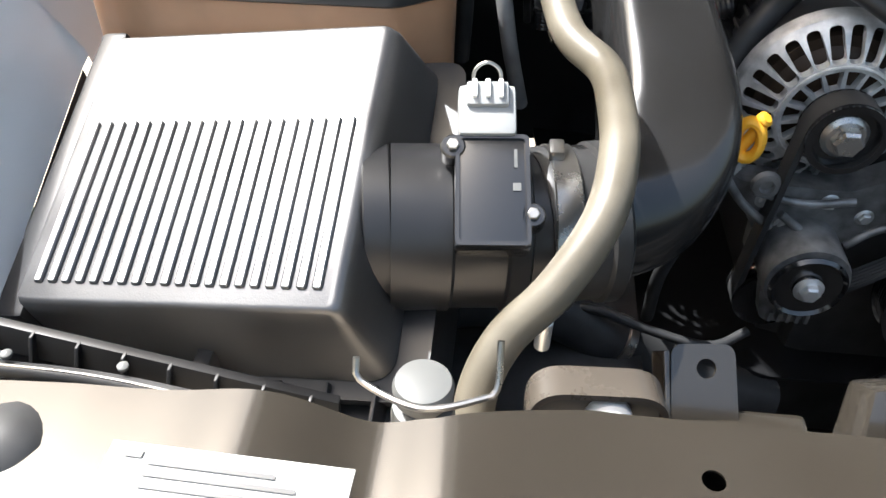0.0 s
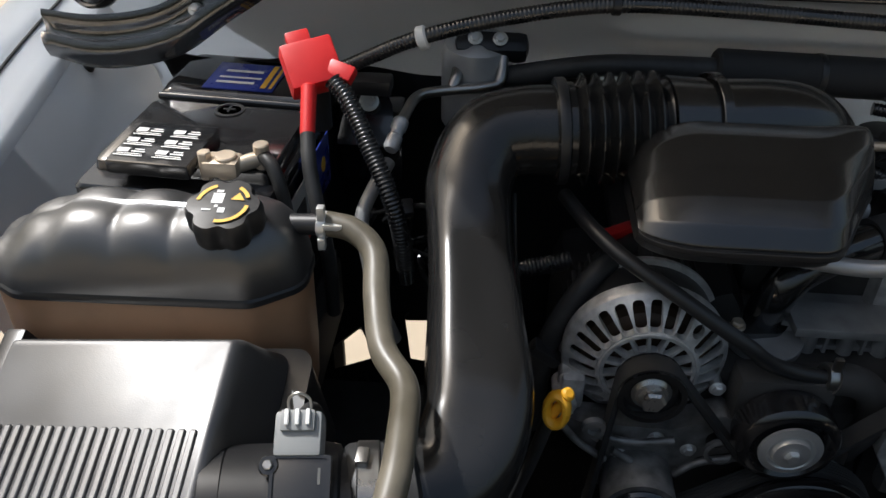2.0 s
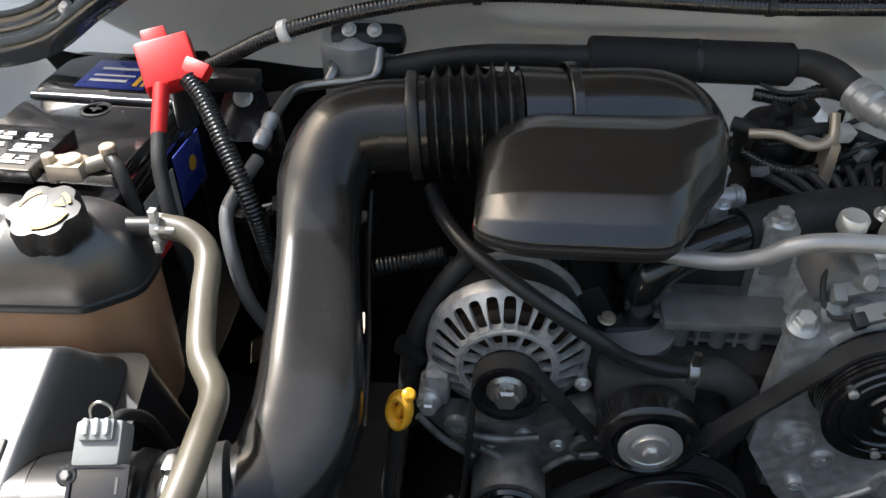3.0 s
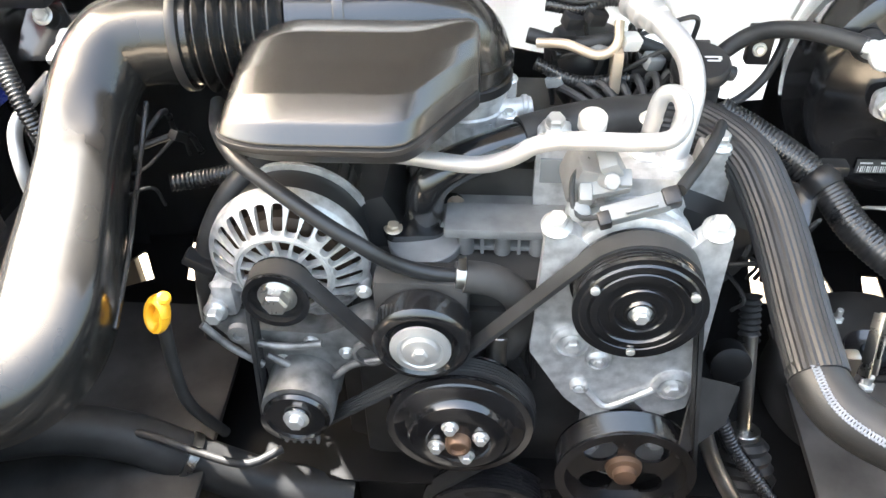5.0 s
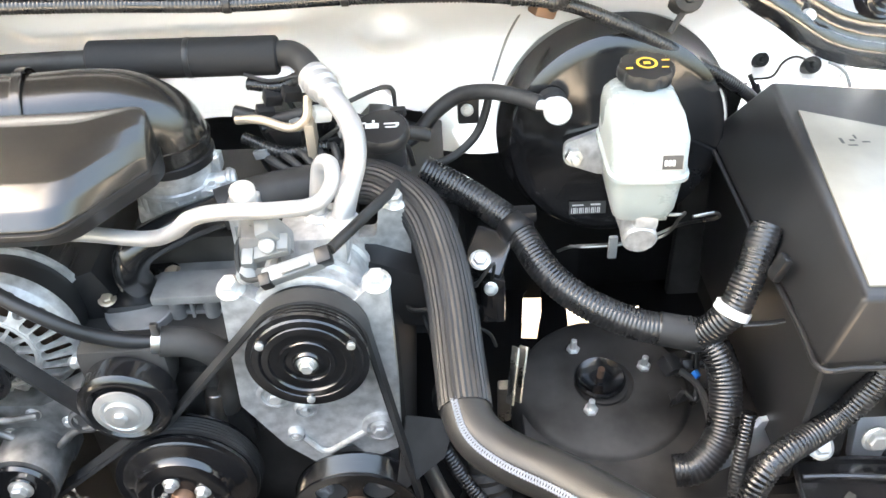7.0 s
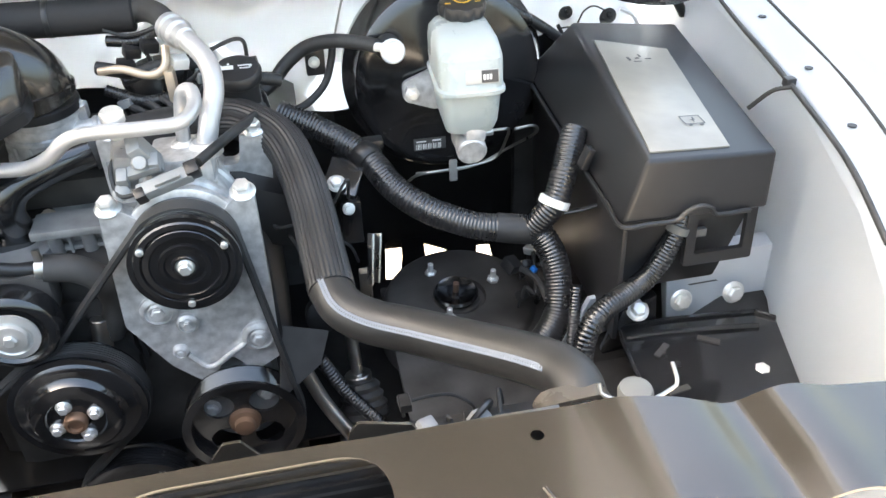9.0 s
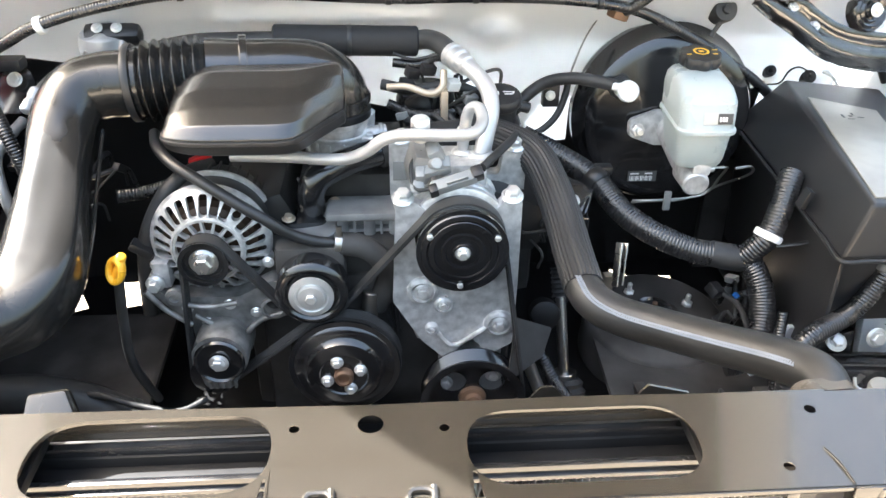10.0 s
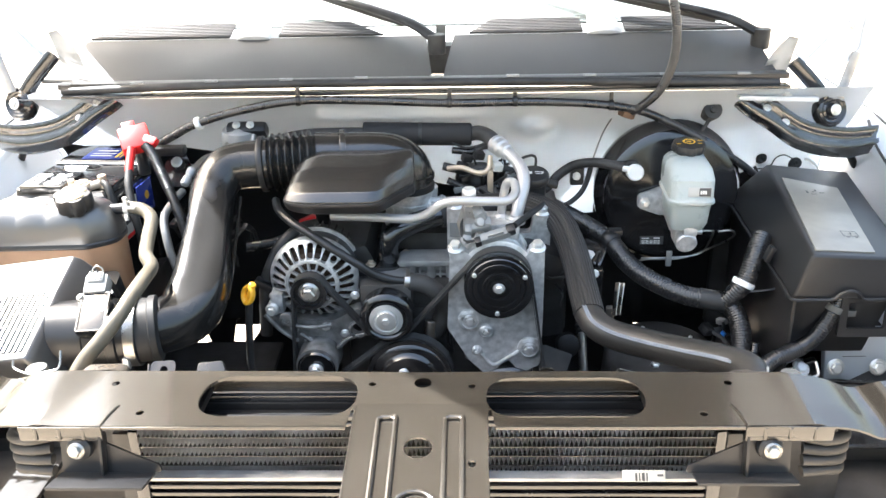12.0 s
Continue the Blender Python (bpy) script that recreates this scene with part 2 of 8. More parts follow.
def sheet(outline, holes, thick, m=None, warp=None):
    """A plate cut from an outline with holes, thick along its -Z, placed by m; warp bends its points first."""
    bm = bmesh.new()
    edges = []
    for lp in [outline, *holes]:
        vs = [bm.verts.new((x, y, 0)) for x, y in lp]
        edges += [bm.edges.new((vs[i], vs[(i + 1) % len(vs)])) for i in range(len(vs))]
    bmesh.ops.triangle_fill(bm, use_beauty=True, use_dissolve=False, edges=edges)
    bmesh.ops.recalc_face_normals(bm, faces=bm.faces)
    top = bm.faces[:]
    ext = bmesh.ops.extrude_face_region(bm, geom=top)
    for v in ext["geom"]:
        if isinstance(v, bmesh.types.BMVert):
            v.co.z -= thick
    if warp:
        for v in bm.verts:
            v.co = warp(v.co)
    if m:
        bm.transform(m)
    return bm


def rrect(w, h, r, n=6, cx=0, cy=0):
    return loop2([(cx - w / 2, cy - h / 2, r), (cx + w / 2, cy - h / 2, r), (cx + w / 2, cy + h / 2, r), (cx - w / 2, cy + h / 2, r)], n)


def stack(levels, m=None, n=6):
    """Rounded-rectangle sections (z, cx, cy, w, h, r) skinned upward."""
    rings = []
    for z, cx, cy, w, h, r in levels:
        rings.append([Vector((x, y, z)) for x, y in rrect(w, h, r, n, cx, cy)])
    bm = skin(rings)
    if m:
        bm.transform(m)
    return bm


BOLTS = {}


def bolt(parent, at, axis=(0, -1, 0), size=0.008, material=None, h=None, washer=True, name="bolt"):
    """Hexagon bolt head with its washer flange; alike heads share one mesh."""
    material = material or M_ZINC
    h = h or size * 0.9
    key = (round(size, 4), round(h, 4), material.name, washer)
    if key not in BOLTS:
        bm = lathe([(size * 0.93, 0), (size, h * 0.15), (size, h * 0.82), (size * 0.8, h)], (0, 0, 0), (0, 0, 1), 6)
        if washer:
            bm = join(bm, lathe([(size * 1.45, -h * 0.2), (size * 1.5, 0), (size * 1.2, h * 0.22)], (0, 0, 0), (0, 0, 1), 20))
        ob = part(name, bm, material, None, angle=30)
        BOLTS[key] = ob.data
        bpy.data.objects.remove(ob)
    ob = new(name, BOLTS[key])
    ob.parent = parent
    ob.matrix_basis = Matrix.Translation(Vector(at) - base_of(parent)) @ turn(axis)
    return ob


def bars(parent, m, rows, material, name="print"):
    """Flat printed bars (x, y, w, h) standing for writing, laid on a surface by m."""
    bm = bmesh.new()
    for x, y, w, h in rows:
        vs = [bm.verts.new(m @ Vector((x + a * w, y + b * h, 0.0006))) for a, b in ((0, 0), (1, 0), (1, 1), (0, 1))]
        bm.faces.new(vs)
    return part(name, bm, material, parent)


def frame_on(origin, xdir, ydir):
    x = Vector(xdir).normalized()
    z = x.cross(Vector(ydir)).normalized()
    y = z.cross(x)
    m = Matrix((x, y, z)).transposed().to_4x4()
    m.translation = origin
    return m


def block(low, high, bev=0.003, seg=2):
    """Solid between two rings of corners, with rounded edges."""
    bm = skin([[Vector(p) for p in low], [Vector(p) for p in high]])
    bmesh.ops.recalc_face_normals(bm, faces=bm.faces)
    bmesh.ops.bevel(bm, geom=bm.edges[:], offset=bev, segments=seg, affect="EDGES", profile=0.6)
    return bm


def evenly(ring, n):
    """The closed ring again with n evenly spaced points."""
    pts = list(ring) + [ring[0]]
    acc = [0.0]
    for a, b in zip(pts, pts[1:]):
        acc.append(acc[-1] + (b - a).length)
    out, j = [], 0
    for i in range(n):
        d = acc[-1] * i / n
        while acc[j + 1] < d:
            j += 1
        out.append(pts[j].lerp(pts[j + 1], (d - acc[j]) / max(1e-9, acc[j + 1] - acc[j])))
    return out


def lobed(profile, at, axis, lobes, depth, seg=96):
    """Turned cap with finger grips: (radius, height) rings that wave in and out."""
    m = Matrix.Translation(at) @ turn(axis)
    rings = []
    for r, h in profile:
        ring = []
        for i in range(seg):
            a = 2 * math.pi * i / seg
            q = r * (1 - depth * (0.5 - 0.5 * math.cos(a * lobes)) ** 2) if r > 0.02 else r
            ring.append(m @ Vector((q * math.cos(a), q * math.sin(a), h)))
        rings.append(ring)
    return skin(rings)


# ---- the setting ----
bm = bmesh.new()
bmesh.ops.create_grid(bm, x_segments=8, y_segments=8, size=300)
tagged(part("ground", bm, M_GROUND), "sunlit pale concrete yard under the truck", "ground", kind="structure")

truck = thing("pickup_truck", (0, 0.9, 0), "white pickup truck with its hood open", "truck")


def xz(y):
    return frame_on((0, y, 0), (1, 0, 0), (0, 0, 1))


# upper tie bar with its two slots and holes
TIE_Z = 1.0


def tie_bar():
    out = loop2([(-0.45, -0.096, 0), (-0.094, -0.096, 0), (-0.090, -0.062, 0), (0.092, -0.062, 0), (0.096, -0.096, 0), (0.45, -0.096, 0), (0.45, 0.022, 0), (0.2, 0.028, 0), (0, 0.026, 0), (-0.2, 0.030, 0), (-0.45, 0.032, 0)])
    holes = [rrect(0.212, 0.094, 0.046, 10, -0.193, -0.029), rrect(0.208, 0.091, 0.045, 10, 0.190, -0.034),
             circ(0, 0, 0.0118), circ(-0.069, -0.003, 0.0048, 12), circ(0.067, -0.008, 0.0048, 12),
             circ(-0.427, 0.0, 0.0055, 14), circ(0.412, -0.002, 0.0055, 14), circ(-0.368, -0.068, 0.0052, 12), circ(0.362, -0.072, 0.0052, 12)]
    top = sheet(out, holes, 0.0013, Matrix.Translation((0, 0, TIE_Z)))
    lip = join(box((-0.267, -0.0965, TIE_Z - 0.0035), (0.346, 0.003, 0.005), 0.001), box((0.268, -0.0965, TIE_Z - 0.0035), (0.344, 0.003, 0.005), 0.001))
    back = box((0, 0.027, TIE_Z - 0.017), (0.88, 0.004, 0.028), 0.001)
    return part("tie_bar", join(top, lip, back), M_TIEBAR, truck, "dark painted radiator tie bar with two long slots")


bar = tie_bar()
for s in (-1, 1):
    # rim of each slot, turned down
    o = rrect(0.212, 0.094, 0.046, 10, -0.193 if s < 0 else 0.190, -0.029 if s < 0 else -0.034)
    rim = skin([[Vector((x, y, TIE_Z - 0.001)) for x, y in o], [Vector((x, y, TIE_Z - 0.0045)) for x, y in o]], caps=False)
    part("slot_rim", rim, M_TIEBAR, bar)
    strip = bmesh.new()
    grid = []
    for i in range(61):
        a = i / 60
        x = 0.45 + (0.40 if s < 0 else 0.50) * a
        d = x - 0.40
        z = 0.006 * (1 - math.cos(min(1, max(0, d - 0.05) / 0.09) * math.pi)) / 2 - 0.010 * math.exp(-((d - 0.180) / 0.024) ** 2) + 0.007 * math.exp(-((d - 0.235) / 0.03) ** 2) - 0.09 * max(0, d - 0.32) ** 1.1 - (0.12 * max(0, d - 0.09) if s > 0 else 0)
        row = []
        for j in range(13):
            v = j / 12
            y0 = -0.096 - 0.02 * max(0, d - 0.05)
            y1 = (0.032 if s < 0 else 0.022) - 0.014 * min(1, max(0, d - 0.08) / 0.07)
            row.append(strip.verts.new((s * x, y0 + (y1 - y0) * v, TIE_Z + z - 0.010 * max(0, 0.35 - v) * (d > 0.1))))
        grid.append(row)
    for p, q in zip(grid, grid[1:]):
        for j in range(12):
            strip.faces.new((p[j], p[j + 1], q[j + 1], q[j]))
    bmesh.ops.recalc_face_normals(strip, faces=strip.faces)
    if strip.faces[0].normal.z < 0:
        bmesh.ops.reverse_faces(strip, faces=strip.faces)
    ext = bmesh.ops.extrude_face_region(strip, geom=strip.faces[:], use_keep_orig=True)
    for g in ext["geom"]:
        if isinstance(g, bmesh.types.BMVert):
            g.co.z -= 0.003
    end = part("tie_bar_end", strip, M_TIEBAR, truck, "folded end plate of the tie bar")
    part("front_flange", box((s * 0.462, -0.0985, TIE_Z - 0.0105), (0.108, 0.003, 0.021), 0.001), M_TIEBAR, end)
    for k in range(3):
        part("pressed_rib", rod((s * (0.432 + 0.031 * k), -0.1000, TIE_Z - 0.019), (s * (0.432 + 0.031 * k), -0.0985, TIE_Z - 0.001), 0.0028, seg=10), M_TIEBAR, end)
    part("crease", tube([(s * 0.402, -0.052, TIE_Z + 0.0), (s * 0.407, -0.072, TIE_Z + 0.0008), (s * 0.409, -0.094, TIE_Z)], 0.0018), M_TIEBAR, end)

# latch panel that slopes down from the bar
LPF = frame_on((0, -0.060, 1.0045), (1, 0, 0), (0, 0.99, 0.14))


def latch_panel():
    out = loop2([(-0.086, 0.004, 0.004), (-0.083, -0.255, 0.0), (0.083, -0.255, 0.0), (0.088, 0.004, 0.004)])
    holes = [circ(0.0, -0.073, 0.0175), circ(0.066, -0.099, 0.0052, 12)]
    p = part("latch_panel", sheet(out, holes, 0.003, LPF), M_TIEBAR, truck, "sloping latch panel with two pressed slots")
    for x in (-0.042, 0.043):
        o = loop2([(x - 0.011, -0.023, 0.008), (x + 0.011, -0.023, 0.008), (x + 0.011, -0.194, 0.008), (x - 0.011, -0.194, 0.008)], 4)
        pts = [LPF @ Vector((a, b, 0.002)) for a, b in o]
        part("bead", tube(pts + [pts[0]], 0.0032, 0.004, 8), M_TIEBAR, p)
    pts = [LPF @ Vector((0.026 * math.cos(a), -0.173 + 0.030 * math.sin(a), 0.002)) for a in (math.pi * i / 8 for i in range(9))]
    part("bead", tube(pts, 0.003, 0.004, 8), M_TIEBAR, p)
    for s in (-1, 1):
        part("flange", box(LPF @ Vector((s * 0.085, -0.125, -0.010)), (0.003, 0.255, 0.022), 0.001, LPF.to_3x3().to_4x4()), M_TIEBAR, p)


latch_panel()

# body panels at both sides: inner wing, flange and outer skin
STA = [(-0.06, 0.75, 0.955), (0.05, 0.785, 0.985), (0.2, 0.832, 1.035), (0.4, 0.893, 1.05), (0.6, 0.915, 1.075), (0.8, 0.930, 1.10), (1.0, 0.942, 1.115), (1.25, 0.95, 1.12)]


def wing(s):
    rings, wall, edge, shield, lining = [], [], [], [], []
    for y, lx, lz in STA:
        lx += 0.045 + 0.05 * max(0, 1 - (y + 0.06) / 0.5) if s < 0 else 0
        edge.append((s * (lx + 0.0555), y, lz + 0.006))
        prof = [(lx - 0.006, lz - 0.018), (lx - 0.002, lz - 0.004), (lx + 0.004, lz), (lx + 0.022, lz + 0.002),
                (lx + 0.046, lz + 0.002), (lx + 0.056, lz + 0.005), (lx + 0.062, lz + 0.011), (lx + 0.075, lz + 0.013), (lx + 0.11, lz + 0.011),
                (lx + 0.15, lz - 0.008), (lx + 0.175, lz - 0.05), (lx + 0.185, lz - 0.15), (lx + 0.18, lz - 0.40)]
        rings.append([Vector((s * x, y, z)) for x, z in prof])
        k = 1 if s < 0 else 0
        shield.append([Vector((s * x, y, z)) for x, z in ((lx - 0.043, lz - 0.101), (lx - 0.05, lz - 0.13), (lx - 0.07, lz - 0.24))])
        lining.append([Vector((s * x, y, z)) for x, z in ((lx - 0.006, lz - 0.017), (lx - 0.026, lz - 0.050), (lx - 0.043, lz - 0.100))])
        if y > 0.3 or s > 0:
            wall.append([Vector((s * x, y, z)) for x, z in ((lx - 0.006, lz - 0.017), (lx - 0.004 - 0.046 * k, lz - 0.08), (lx - 0.085 * k, lz - 0.22), (lx + 0.005 - 0.105 * k, lz - 0.40))])
    bm = skin(rings, closed=False)
    bmesh.ops.solidify(bm, geom=bm.faces[:], thickness=0.004)
    w = part("front_wing", bm, M_WHITE, truck, "white painted front wing with folded inner edge", 50)
    bm = skin(wall, closed=False)
    bmesh.ops.solidify(bm, geom=bm.faces[:], thickness=0.003)
    part("inner_wall", bm, M_WHITE, w)
    if s < 0:
        bm = skin(shield[:4], closed=False)
        bmesh.ops.solidify(bm, geom=bm.faces[:], thickness=0.003)
        part("inner_shield", bm, M_DUSTY, w, "dusty black shield below the wing edge")
    if s < 0:
        bm = skin(lining[:5], closed=False)
        bmesh.ops.solidify(bm, geom=bm.faces[:], thickness=0.003)
        part("inner_flange", bm, M_WHITE, w)
    part("seam_seal", tube(edge, 0.0022, 0.03, 8), M_RUBBER, w)
    for y in (0.33, 0.47, 0.62) if s > 0 else ():
        lx, lz = [(a[1] + (b[1] - a[1]) * (y - a[0]) / (b[0] - a[0]), a[2] + (b[2] - a[2]) * (y - a[0]) / (b[0] - a[0])) for a, b in zip(STA, STA[1:]) if a[0] <= y < b[0]][0]
        part("hole", lathe([(0.0055, 0), (0.0055, 0.0012), (0.004, 0.0013)], (s * (lx + 0.026), y, lz + 0.0035), (0, 0, 1), 16), M_RUBBER, w)
    return w


wings = {s: wing(s) for s in (-1, 1)}

# firewall, pressed and bowed
def firewall():
    prof = [(0.728, 1.222), (0.740, 1.218), (0.760, 1.195), (0.785, 1.160), (0.815, 1.125), (0.85, 1.085), (0.885, 1.03), (0.915, 0.95), (0.93, 0.84), (0.935, 0.70), (0.935, 0.56)]
    prof = [(a[0] + (b[0] - a[0]) * k / 5, a[1] + (b[1] - a[1]) * k / 5) for a, b in zip(prof, prof[1:]) for k in range(5)] + prof[-1:]
    rings = []
    for i in range(241):
        x = -0.9 + 1.8 * i / 240
        row = []
        for y, z in prof:
            bump = 0.034 * math.exp(-(((x - 0.205) / 0.042) ** 2 + ((z - 1.118) / 0.034) ** 2) ** 2)
            bump += 0.006 * math.exp(-((z - 1.192) / 0.004) ** 2) * (0.02 < x < 0.26)
            bump += 0.02 * math.exp(-(((z - 1.16) / 0.02) ** 2)) * (0.5 + 0.5 * math.tanh((0.05 - abs(x + 0.08)) * 60 + 8)) * (abs(x + 0.08) < 0.28)
            out = 0.03 * max(0, abs(x) - 0.55)
            row.append(Vector((x, y - bump + out + 0.03 / (1 + math.exp((z - 1.08) * 80)) / (1 + math.exp((0.3 - x) * 60)), z)))
        rings.append(row)
    bm = skin(rings, closed=False)
    bmesh.ops.solidify(bm, geom=bm.faces[:], thickness=0.003)
    return part("firewall", bm, M_WHITE, truck, "white painted pressed firewall", 60)


fw = firewall()


def insulation(x0, x1, ztop, off):
    """Black mat hung in front of the lower firewall."""
    prof = [(0.785, 1.160), (0.815, 1.125), (0.85, 1.085), (0.885, 1.03), (0.915, 0.95), (0.93, 0.84), (0.935, 0.70), (0.935, 0.58)]
    rings = []
    for i in range(25):
        x = x0 + (x1 - x0) * i / 24
        row = []
        for y, z in prof:
            z = min(z, ztop - 0.012 * math.sin(x * 23))
            yy = y
            if z < 1.16:
                for (ya, za), (yb, zb) in zip(prof, prof[1:]):
                    if zb <= z <= za:
                        yy = ya + (yb - ya) * (za - z) / (za - zb)
            row.append(Vector((x, yy - off - 0.006 * math.sin(x * 17 + z * 11), z)))
        rings.append(row)
    bm = skin(rings, closed=False)
    bmesh.ops.solidify(bm, geom=bm.faces[:], thickness=0.006)
    return part("insulation_mat", bm, M_FOAM, truck, "black insulation mat on the firewall", 60)


insulation(-0.74, -0.12, 1.085, 0.035)
insulation(-0.84, -0.61, 1.115, 0.060)
insulation(-0.14, 0.24, 0.97, 0.03)
insulation(0.22, 0.37, 0.90, 0.03)
insulation(0.36, 0.72, 0.99, 0.03)

# cowl: flange, rubber seal, plastic panel with louvres
part("cowl_flange", box((-0.035, 0.728, 1.229), (1.50, 0.03, 0.006), 0.002), M_BPAINT, truck)
seal = part("cowl_seal", tube([(-0.79, 0.742, 1.236), (-0.55, 0.728, 1.246), (-0.3, 0.722, 1.250), (0.0, 0.716, 1.250), (0.3, 0.722, 1.246), (0.70, 0.742, 1.232)], 0.011, 0.02, 14, flat=0.8), M_RUBBER, truck, "long black rubber hood seal")
part("cowl_channel", box((-0.04, 0.757, 1.246), (1.52, 0.035, 0.012), 0.003), M_BLACK, truck)
for k in range(10):
    part("clip", box((-0.775 + 0.155 * k, 0.720, 1.2615 - 0.004 * abs(k - 5) / 4), (0.026, 0.008, 0.004), 0.001), M_GREY, seal)


def cowl_half(s):
    x0, x1 = (-0.845, -0.012) if s < 0 else (0.012, 0.70)
    out = [(x0, 0.0), (x1, 0.0), (x1 + (0.0 if s > 0 else -0.02), 0.20), (x0 + (0.02 if s > 0 else 0.0), 0.20)]
    m = frame_on((0, 0.765, 1.252), (1, 0, 0), (0, 0.96, 0.25))
    p = part("cowl_panel", sheet(out, [], 0.004, m), M_COWL, truck, "matt black plastic cowl panel")
    n = 9
    for k in range(n):
        y = 0.205 + 0.0085 * k
        for a, b in (((x0 + 0.035 + 0.006 * k, -0.485), (-0.372, -0.13 - 0.010 * k)) if s < 0 else ((x0 + 0.055 + 0.006 * k, 0.325), (0.42, x1 - 0.02 - 0.012 * k))):
            part("louvre", box(m @ Vector(((a + b) / 2, y, 0.002)), (b - a, 0.0040, 0.006), 0.001, m.to_3x3().to_4x4()), M_COWL, p)
    part("louvre_tray", box(m @ Vector(((x0 + x1) / 2, 0.24, -0.02)), (x1 - x0, 0.09, 0.01), 0.002, m.to_3x3().to_4x4()), M_PRIMER, p)
    cx = -0.428 if s < 0 else 0.372
    part("nozzle_cover", tube([m @ Vector((cx, 0.192, 0.0)), m @ Vector((cx, 0.23, 0.008)), m @ Vector((cx, 0.285, 0.006))], lambda t: 0.038 - 0.008 * t, 0.006, 16, flat=0.25), M_PRIMER, p, "pale nozzle cover")
    return p


cowls = [cowl_half(-1), cowl_half(1)]
WS = frame_on((0, 1.035, 1.318), (1, 0, 0), (0, 0.86, 0.51))
glass = part("windscreen", sheet(loop2([(-0.74, 0, 0.05), (0.74, 0, 0.05), (0.64, 0.75, 0.06), (-0.64, 0.75, 0.06)]), [], 0.005, WS), M_GLASS, truck, "raked windscreen glass")
glass.visible_shadow = False
part("dashboard", box((0, 1.5, 1.24), (1.5, 0.7, 0.16), 0.05), M_DUSTY, truck)


def wiper(px, tip):
    a, b = Vector((px, 0.885, 1.305)), Vector(tip)
    arm = part("wiper_arm", join(tube([a, a.lerp(b, 0.15) + V(0, 0, 0.02), a.lerp(b, 0.5) + V(0, 0, 0.02), b], lambda t: 0.017 - 0.010 * t, 0.02, 12, flat=0.6), rod(a - V(0, 0, 0.03), a + V(0, 0, 0.012), 0.02)), M_RUBBER, truck)
    part("wiper_blade", box(a.lerp(b, 0.62) + V(0.0, 0.02, 0.012), (0.55, 0.012, 0.02), 0.003, (b - a).to_track_quat("X", "Z").to_matrix().to_4x4()), M_RUBBER, arm)


wiper(-0.005, (-0.50, 1.16, 1.42))
wiper(0.70, (0.17, 1.13, 1.40))

# hood, raised on its hinges
HOOD = frame_on((0, 1.000, 1.440), (1, 0, 0), (0, -0.52, 0.854))


def hood():
    out = loop2([(-0.92, 0.0, 0.05), (0.92, 0.0, 0.05), (0.92, 0.85, 0.1), (0.80, 1.28, 0.12), (-0.80, 1.28, 0.12), (-0.92, 0.85, 0.1)])
    p = part("hood", sheet(out, [], 0.012, HOOD), M_WHITE, truck, "raised white hood")
    # unseen pad, added to dim the hood's reflection and bounce in the bay
    part("dimming_pad", sheet(loop2([(-0.74, 0.10, 0.05), (0.74, 0.10, 0.05), (0.74, 0.82, 0.1), (0.64, 1.15, 0.12), (-0.64, 1.15, 0.12), (-0.74, 0.82, 0.1)]), [], 0.010, HOOD @ Matrix.Translation((0, 0, 0.034))), M_PAD, p, "unseen dark grey pad added under the hood to dim reflections")
    for x in (-0.6, -0.2, 0.2, 0.6):
        part("hood_rib", box(HOOD @ Vector((x, 0.5, 0.012)), (0.06, 0.95, 0.022), 0.008, HOOD.to_3x3().to_4x4()), M_WHITE, p)
    for y in (0.06, 1.04):
        part("hood_rib", box(HOOD @ Vector((0, y, 0.014)), (1.3, 0.09, 0.026), 0.008, HOOD.to_3x3().to_4x4()), M_WHITE, p)


hood()


